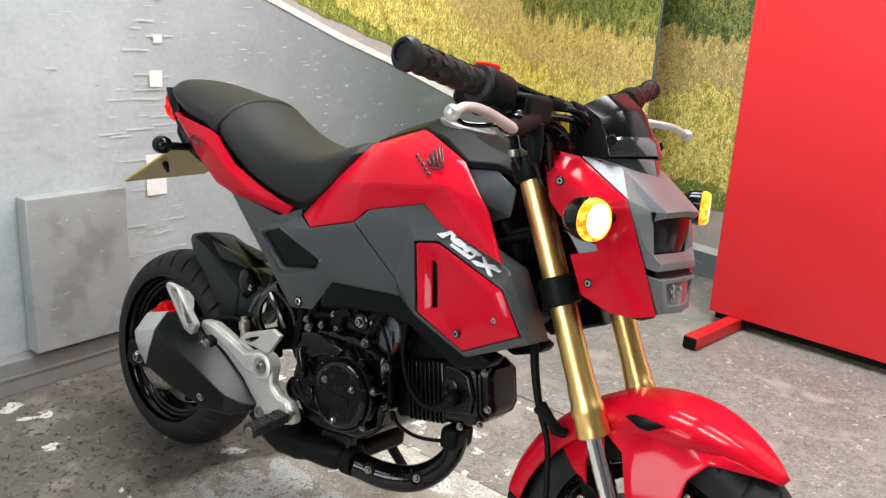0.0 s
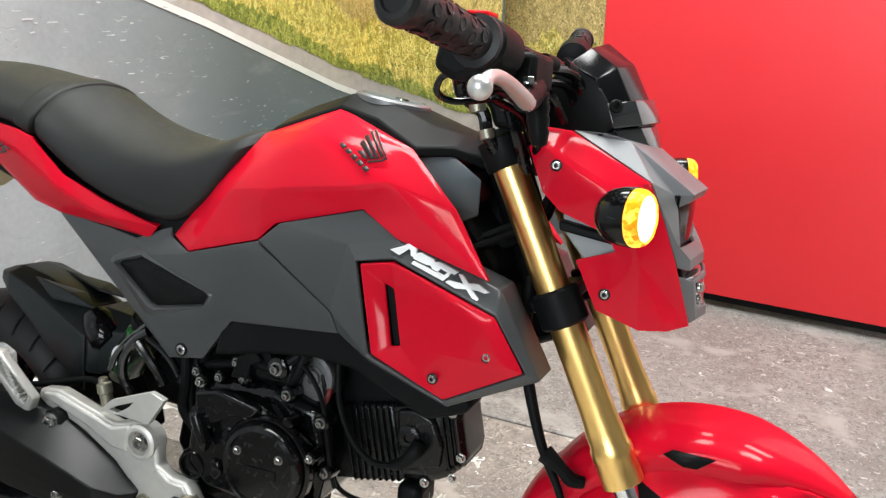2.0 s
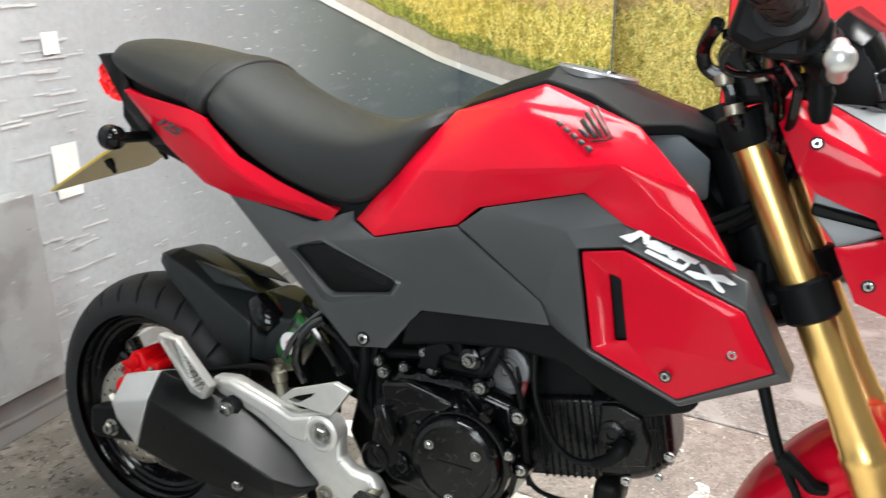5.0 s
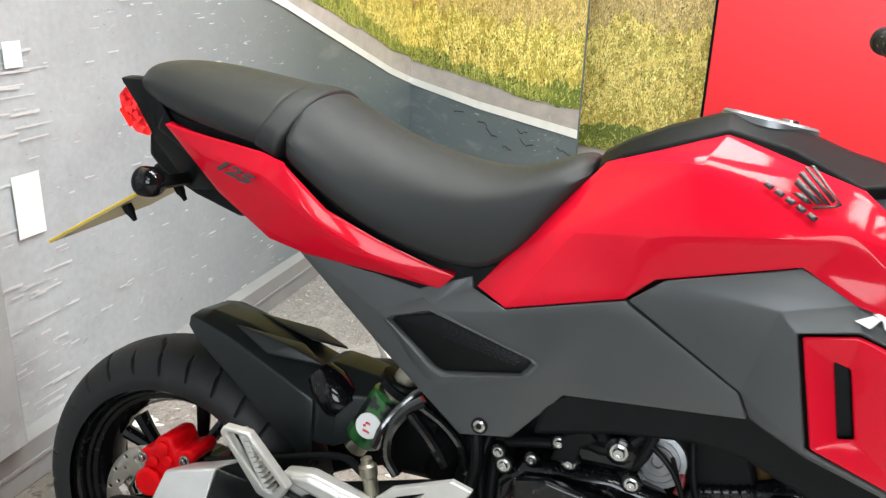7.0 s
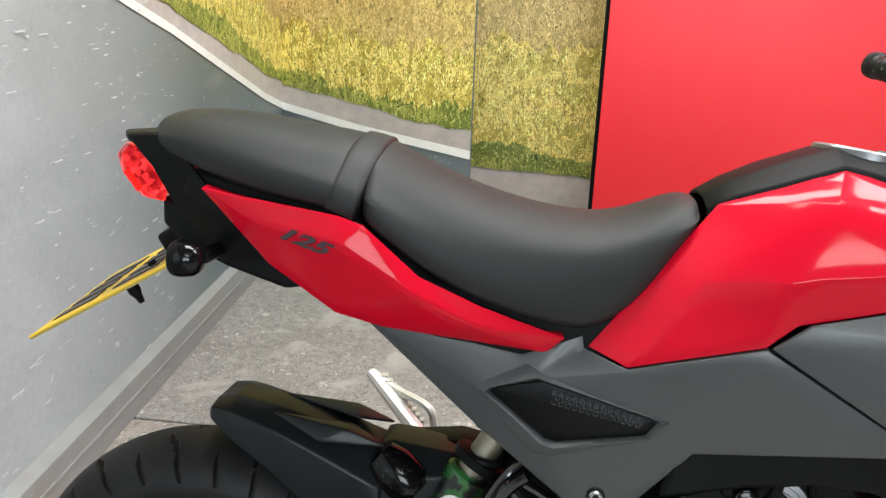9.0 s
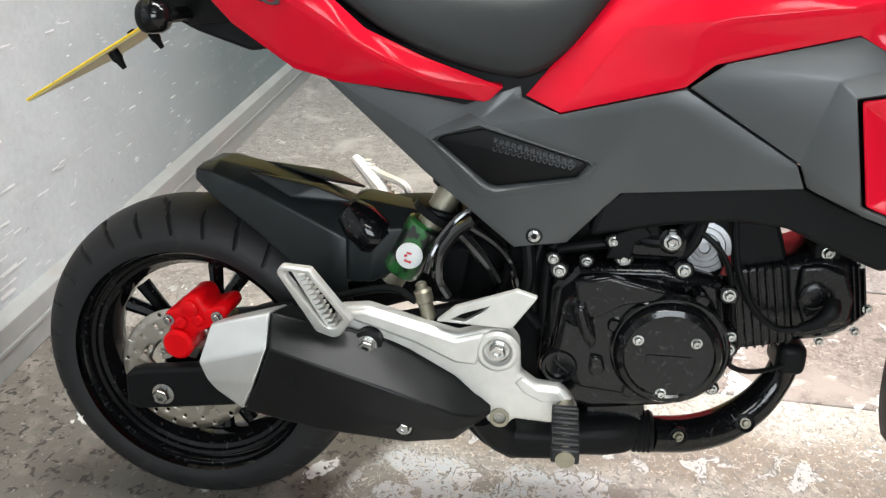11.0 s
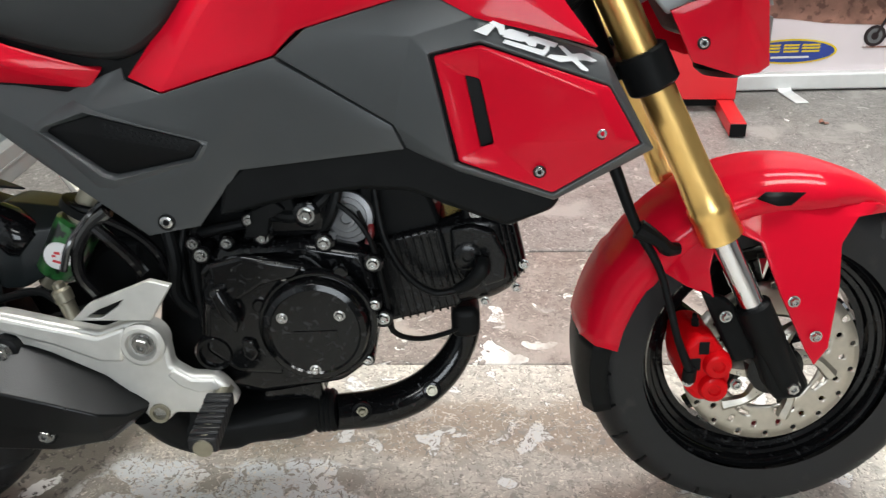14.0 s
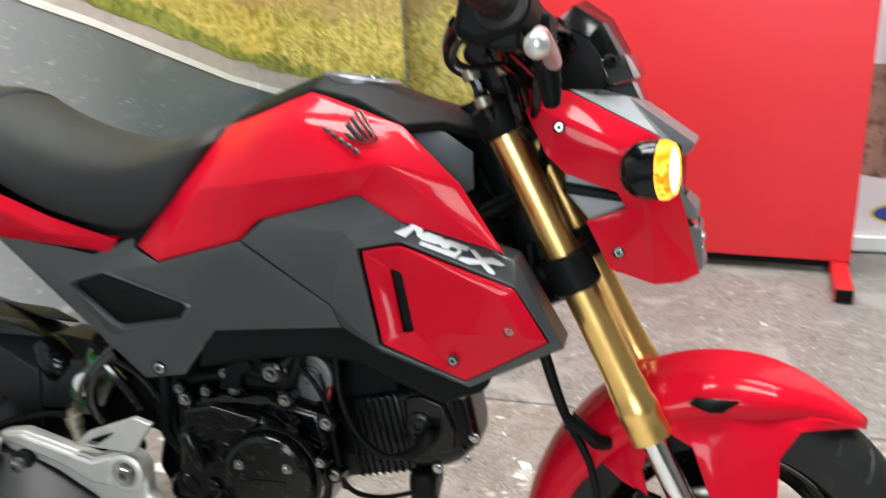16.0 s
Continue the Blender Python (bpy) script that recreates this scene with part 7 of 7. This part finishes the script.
# -- foot brackets, pegs and heel guards
BR = [(0.25, 0.361), (0.287, 0.366), (0.354, 0.348), (0.395, 0.338), (0.428, 0.349), (0.448, 0.351), (0.463, 0.341), (0.471, 0.316), (0.472, 0.293), (0.492, 0.279), (0.52, 0.278), (0.531, 0.268), (0.543, 0.248), (0.539, 0.238), (0.51, 0.229), (0.467, 0.231), (0.46, 0.222), (0.446, 0.219), (0.435, 0.224), (0.429, 0.24), (0.396, 0.278), (0.338, 0.311), (0.297, 0.326), (0.262, 0.336), (0.246, 0.346)]
for s in (1, -1):
    bm = bmesh.new()
    prism(bm, BR, V(0.138, s), V(0.16, s))
    fb = part("foot_bracket", bm, ALU, bike, "cast aluminium foot bracket", bevel=0.005, segments=3)
    bm = bmesh.new()
    prism(bm, [(0.262, 0.359), (0.287, 0.3625), (0.354, 0.345), (0.394, 0.334), (0.428, 0.345), (0.42, 0.302), (0.394, 0.303), (0.345, 0.3255), (0.3, 0.34), (0.266, 0.35)], V(0.158, s), V(0.166, s))
    part("bracket_rib", bm, ALU, fb, bevel=0.004, segments=3)
    bm = bmesh.new()
    prism(bm, [(0.297, 0.326), (0.338, 0.311), (0.352, 0.302), (0.357, 0.29), (0.38, 0.278), (0.4, 0.262), (0.406, 0.25), (0.42, 0.238), (0.432, 0.218), (0.436, 0.232), (0.43, 0.246), (0.398, 0.284), (0.34, 0.316)], V(0.138, s), V(0.15, s))
    part("lower_flange", bm, ALU, fb, "stepped lower flange", bevel=0.003)
    bm = bmesh.new()
    prism(bm, [(0.474, 0.29), (0.494, 0.276), (0.519, 0.275), (0.526, 0.262), (0.5, 0.258), (0.478, 0.268), (0.466, 0.282)], V(0.158, s), V(0.163, s))
    part("peg_lug", bm, ALU, fb, bevel=0.003)
    bm = bmesh.new()
    lathe(bm, [(0.026, -0.02), (0.026, 0.006), (0.022, 0.009), (0.018, 0.009), (0.016, 0.002), (0.005, 0.002)], P(0.444, 0.322, 0.158, s), (0, -s, 0), 36)
    part("pivot_boss", bm, ALU, fb)
    bolt(P(0.444, 0.322, 0.158, s), (0, -s, 0), 0.012, fb)
    bm = bmesh.new()
    lathe(bm, [(0.012, -0.01), (0.012, 0.004), (0.008, 0.004), (0.007, 0.0)], P(0.45, 0.233, 0.16, s), (0, -s, 0), 24)
    part("lower_boss", bm, TITAN, fb)
    bolt(P(0.291, 0.324, 0.176, s), (0, -s, 0), 0.0115, fb)
    bm = bmesh.new()
    lathe(bm, [(0.017, 0), (0.017, 0.016), (0.013, 0.018)], P(0.291, 0.324, 0.158, s), (0, -s, 0), 20)
    part("rubber_bush", bm, BLACK, fb, "black rubber bush")
    # heel guard with a slot
    bm = bmesh.new()
    o = [(0.371, 0.355), (0.392, 0.374), (0.463, 0.4), (0.487, 0.393), (0.459, 0.352)]
    i = [(0.389, 0.359), (0.402, 0.367), (0.431, 0.378), (0.424, 0.37), (0.404, 0.357)]
    for v in (V(0.154, s), V(0.164, s)):
        faces(bm, [(u, v, w) for u, w in o + i], [(k, (k + 1) % 5, 5 + (k + 1) % 5, 5 + k) for k in range(5)])
    bm.verts.ensure_lookup_table()
    for base in (0, 5):
        for k in range(5):
            bm.faces.new([bm.verts[q] for q in (base + k, base + (k + 1) % 5, 10 + base + (k + 1) % 5, 10 + base + k)])
    bmesh.ops.recalc_face_normals(bm, faces=bm.faces)
    part("heel_guard", bm, ALU, fb, bevel=0.002)
    # rider peg
    bm = bmesh.new()
    tube(bm, [P(0.527, 0.255, 0.15, s), P(0.527, 0.24, 0.25, s)], 0.011, 12)
    peg = part("rider_peg", bm, TITAN, fb)
    for k in range(9):
        bm = bmesh.new()
        c = Vector(P(0.527, 0.2545, 0.175, s)).lerp(Vector(P(0.527, 0.243, 0.245, s)), k / 8)
        box(bm, c.x - 0.0155, c.x + 0.0155, c.y - 0.0044, c.y + 0.0044, c.z - 0.008, c.z + 0.009 + (0.0012 if k % 2 else 0))
        part("rubber_rib", bm, GRIP, peg, bevel=0.002)
    # folded pillion peg with toothed edge
    if s > 0:
        # a folded peg: a toothed bar inside a forked aluminium frame
        o = [(0.197, 0.422), (0.203, 0.432), (0.236, 0.43), (0.278, 0.362), (0.262, 0.338), (0.246, 0.329), (0.235, 0.338)]
        i = [(0.207, 0.419), (0.21, 0.425), (0.231, 0.4235), (0.267, 0.363), (0.258, 0.352), (0.252, 0.35), (0.244, 0.355)]
        n = len(o)
        bm = bmesh.new()
        out = [bm.verts.new(P(u, w, 0.172 + (w - 0.33) * 0.3 + d, s)) for d in (0.0, 0.014) for u, w in o + i]
        for k in range(n):
            q = (k + 1) % n
            for ring in ((k, q, n + q, n + k), (2 * n + k, 2 * n + q, 3 * n + q, 3 * n + k), (k, q, 2 * n + q, 2 * n + k), (n + k, n + q, 3 * n + q, 3 * n + k)):
                bm.faces.new([out[z] for z in ring])
        bmesh.ops.recalc_face_normals(bm, faces=bm.faces)
        pil = part("pillion_peg", bm, ALU, fb, "toothed aluminium pillion peg", bevel=0.003)
        bm = bmesh.new()
        prism(bm, [(0.208, 0.42), (0.218, 0.4235), (0.254, 0.355), (0.248, 0.351)], V(0.185, s), V(0.197, s))
        part("peg_bar", bm, ALU, pil, bevel=0.002)
        for k in range(11):
            f = k / 10
            u, w = 0.222 + 0.033 * f, 0.4145 - 0.057 * f
            bm = bmesh.new()
            prism(bm, [(u - 0.005, w + 0.0006), (u + 0.004, w + 0.0028), (u + 0.0046, w - 0.0004), (u - 0.0035, w - 0.0024)], V(0.186, s), V(0.201, s))
            part("tooth", bm, ALU, pil)
        bolt(P(0.254, 0.346, 0.184, s), (0, -s, 0), 0.006, pil)
        continue
    pp, pq = Vector((0.262, 0.178, 0.382)), Vector((0.179, 0.244, 0.446))
    d = (pq - pp).normalized()
    bm = bmesh.new()
    tube(bm, [pp - d * 0.01, pp + d * 0.03, pq], [0.013, 0.012, 0.0085], 10)
    pil = part("pillion_peg", bm, ALU, fb, "toothed aluminium pillion peg")
    for k in range(10):
        c = pp.lerp(pq, 0.15 + 0.082 * k) + Vector((0.012, -0.004 * s, 0.004))
        bm = bmesh.new()
        box(bm, c.x - 0.004, c.x + 0.006, c.y - 0.008, c.y + 0.008, c.z - 0.0025, c.z + 0.0025)
        part("tooth", bm, ALU, pil)
    bm = bmesh.new()
    tube(bm, [pp + Vector((0.022, 0.0, 0.01)), pp + Vector((0.012, 0, 0.04)), pp.lerp(pq, 0.65) + Vector((0.018, 0, 0.005)), pq + Vector((0.004, 0, 0))], 0.006, 8)
    part("peg_frame", bm, ALU, pil)

# -- swingarm, rear hugger, shock
for s in (1, -1):
    bm = bmesh.new()
    prism(bm, [(-0.046, 0.229), (-0.03, 0.236), (0.06, 0.248), (0.25, 0.322), (0.43, 0.37), (0.44, 0.33), (0.25, 0.265), (0.1, 0.196), (-0.03, 0.178), (-0.048, 0.185)], V(0.104, s), V(0.13, s))
    arm = part("swingarm", bm, BLACK, bike, "black steel swingarm", bevel=0.005)
    bolt(P(0.007, 0.207, 0.131, s), (0, -s, 0), 0.0135, arm)
bm = bmesh.new()
prism(bm, [(0.3, 0.36), (0.36, 0.4), (0.43, 0.4), (0.43, 0.31), (0.32, 0.31)], -0.012, 0.1)
part("swingarm_bridge", bm, BLACK, bike, "black swingarm bridge", bevel=0.01)
def hug(u, w, hw, side):
    return [(u, -hw - 0.004, w - side), (u, -hw, w - side * 0.3), (u, -hw * 0.45, w - 0.004), (u, hw * 0.4, w - 0.006), (u, hw, w - side * 0.3), (u, hw + 0.004, w - side)]
bm = bmesh.new()
loft(bm, [hug(0.032, 0.489, 0.034, 0.012), hug(0.038, 0.499, 0.045, 0.022), hug(0.062, 0.504, 0.054, 0.045), hug(0.12, 0.494, 0.06, 0.076), hug(0.165, 0.481, 0.064, 0.1), hug(0.215, 0.462, 0.067, 0.116), hug(0.242, 0.452, 0.068, 0.124)], closed=False)
for f in bm.faces:
    if f.normal.dot(f.calc_center_median() - Vector((0.1, 0, 0.3))) < 0:
        f.normal_flip()
hg = part("rear_hugger", bm, HUGGER, bike, "matt black rear hugger", solid=0.005, bevel=0.004)
for s in (1, -1):
    bm = bmesh.new()
    y0 = 0.045 if s > 0 else 0.07
    faces(bm, [P(0.11, 0.492, y0, s), P(0.2, 0.48, y0 + 0.012, s), P(0.248, 0.461, y0 + 0.008, s), P(0.17, 0.466, y0 + 0.02, s), P(0.205, 0.475, y0 - 0.02, s)], [(0, 3, 1), (3, 2, 1), (0, 1, 4), (1, 2, 4)])
    bmesh.ops.recalc_face_normals(bm, faces=bm.faces)
    part("hugger_fin", bm, HUGGER, hg, solid=0.004, bevel=0.002)
bm = bmesh.new()
loft(bm, [hug(0.238, 0.461, 0.062, 0.1), hug(0.25, 0.464, 0.067, 0.105), hug(0.275, 0.461, 0.068, 0.1), hug(0.305, 0.455, 0.06, 0.08), hug(0.338, 0.449, 0.05, 0.05)], closed=False)
for f in bm.faces:
    if f.normal.z < -0.2:
        f.normal_flip()
part("hugger_front", bm, HUGGER, hg, "black front part of the hugger", solid=0.006, bevel=0.003)
SA, SB = Vector((0.379, -0.04, 0.492)), Vector((0.302, -0.05, 0.366))
sd = (SB - SA).normalized()
bm = bmesh.new()
lathe(bm, [(0.0165, -0.06), (0.0165, 0.16)], SA, sd, 18)
shock = part("shock", bm, TITAN, bike, "rear shock absorber")
bm = bmesh.new()
lathe(bm, [(0.023, 0.066), (0.0275, 0.07), (0.0275, 0.137), (0.024, 0.142)], SA, sd, 32)
part("shock_sticker", bm, GREEN, shock, "green graphic sleeve")
x, y, a = frame_of(sd)
bm = bmesh.new()
tube(bm, [SA + sd * (-0.03 + 0.095 * k / 36) + (x * math.cos(k * 0.42) + y * math.sin(k * 0.42)) * 0.0235 for k in range(37)], 0.005, 8, 3)
part("spring", bm, BLACK, shock, "black coil spring")
for h in (0.0, 0.05):
    bm = bmesh.new()
    lathe(bm, [(0.02, h - 0.007), (0.031, h - 0.005), (0.031, h + 0.005), (0.02, h + 0.007)], SA, sd, 28)
    part("spring_collar", bm, BLACK, shock, "black spring collar")
bm = bmesh.new()
c = SA + sd * 0.108
nrm = Vector((0, -1, 0)) - sd * sd.dot(Vector((0, -1, 0)))
lathe(bm, [(0.017, 0), (0.017, 0.002), (0.015, 0.0025)], c + nrm.normalized() * 0.0275, nrm, 24)
sd_ob = part("sticker_disc", bm, WHITE, shock, "pale round sticker")
cc = c + nrm.normalized() * 0.0302
sx = sd.cross(nrm.normalized()).normalized()
for a0, b0, wd in ((-0.004, 0.002, 0.006), (0.006, -0.002, 0.009), (0.001, 0.004, 0.003)):
    bm = bmesh.new()
    tube(bm, [cc + sd * a0 + sx * (b0 - wd / 2), cc + sd * (a0 + 0.002) + sx * (b0 + wd / 2)], 0.0016, 8)
    part("sticker_mark", bm, REDPRINT, sd_ob, "red mark")
bm = bmesh.new()
lathe(bm, [(0.004, -0.035), (0.02, -0.03), (0.027, -0.01), (0.027, 0.02), (0.02, 0.03)], (0.262, -0.05, 0.428), (0.75, -0.2, -0.6), 28)
part("reservoir", bm, GLOSS, shock, "glossy black reservoir")
# rear caliper
bm = bmesh.new()
prism(bm, [(0.005, 0.314), (0.014, 0.327), (0.03, 0.33), (0.036, 0.345), (0.047, 0.353), (0.063, 0.354), (0.07, 0.342), (0.074, 0.332), (0.09, 0.34), (0.102, 0.341), (0.108, 0.328), (0.097, 0.314), (0.077, 0.302), (0.055, 0.291), (0.052, 0.272), (0.044, 0.258), (0.027, 0.252), (0.012, 0.258), (0.006, 0.27), (0.008, 0.284), (0.016, 0.298)], -0.06, -0.116)
for q in bm.verts:
    q.co.x, q.co.z = 0.02 + (q.co.x - 0.02) * 0.88, 0.27 + (q.co.z - 0.27) * 0.88
rcal = part("rear_caliper", bm, CALIPER, bike, "red painted rear caliper", bevel=0.008, segments=3)
bm = bmesh.new()
lathe(bm, [(0.02, 0), (0.02, 0.01), (0.016, 0.014), (0.01, 0.014)], (0.029, -0.113, 0.276), (0, -1, 0), 24)
part("piston_boss", bm, CALIPER, rcal)
for u, w, r in ((0.046, 0.325, 0.011), (0.057, 0.31, 0.008), (0.034, 0.305, 0.008)):
    bm = bmesh.new()
    lathe(bm, [(r, 0), (r, 0.005), (r * 0.7, 0.007)], (u, -0.114, w), (0, -1, 0), 18)
    part("casting_boss", bm, CALIPER, rcal)
for u, w in ((0.016, 0.307), (0.082, 0.316), (0.013, 0.265)):
    bolt((u, -0.116, w), (0, -1, 0), 0.007, rcal)
# brake pedal cylinder, lines and chrome pipes near the shock
bm = bmesh.new()
lathe(bm, [(0.006, -0.03), (0.009, -0.026), (0.009, -0.006), (0.011, -0.004), (0.011, 0.009), (0.007, 0.012), (0.007, 0.018), (0.004, 0.02)], (0.352, -0.135, 0.372), (-0.25, 0, 1), 20)
part("master_cylinder", bm, TITAN, bike, "small rear brake master cylinder")
for pts, r, mt in (([(0.378, -0.11, 0.365), (0.366, -0.115, 0.39), (0.368, -0.115, 0.42), (0.385, -0.11, 0.447), (0.405, -0.105, 0.462)], 0.0075, PIPE), ([(0.392, -0.112, 0.447), (0.408, -0.112, 0.43), (0.424, -0.11, 0.41), (0.437, -0.108, 0.388)], 0.0075, PIPE), ([(0.4, -0.105, 0.455), (0.43, -0.1, 0.435), (0.452, -0.098, 0.41), (0.462, -0.098, 0.38)], 0.006, PIPE),
                   ([(0.352, -0.125, 0.4), (0.362, -0.118, 0.43), (0.385, -0.1, 0.46), (0.41, -0.095, 0.48)], 0.0045, PIPE), ([(0.47, -0.1, 0.44), (0.475, -0.105, 0.4), (0.47, -0.105, 0.36), (0.49, -0.1, 0.33)], 0.008, BLACK), ([(0.34, -0.12, 0.36), (0.3, -0.11, 0.37), (0.2, -0.1, 0.34), (0.11, -0.11, 0.32)], 0.005, BLACK)):
    bm = bmesh.new()
    tube(bm, pts, r, 10)
    part("rear_brake_line", bm, mt, bike, "black pipe")
bm = bmesh.new()
prism(bm, [(0.14, 0.36), (0.24, 0.44), (0.33, 0.45), (0.43, 0.43), (0.43, 0.36), (0.3, 0.36), (0.2, 0.34)], 0.0, 0.06)
part("inner_guard", bm, BLACK, bike, "black inner guard", bevel=0.008)
# side stand
bm = bmesh.new()
tube(bm, [(0.52, 0.09, 0.2), (0.54, 0.15, 0.11), (0.56, 0.205, 0.034)], [0.012, 0.011, 0.01], 12)
stand = part("side_stand", bm, BLACK, bike, "black side stand")
bm = bmesh.new()
lathe(bm, [(0.03, -0.004), (0.032, 0), (0.03, 0.004)], (0.56, 0.21, 0.033), (0, 0.139, 0.99), 20)
part("stand_foot", bm, BLACK, stand)
bm = bmesh.new()
prism(bm, [(0.45, 0.42), (0.52, 0.42), (0.53, 0.22), (0.62, 0.2), (0.62, 0.17), (0.48, 0.18), (0.42, 0.28)], -0.06, 0.08)
part("frame_plate", bm, BLACK, bike, "black lower frame plate", bevel=0.008)
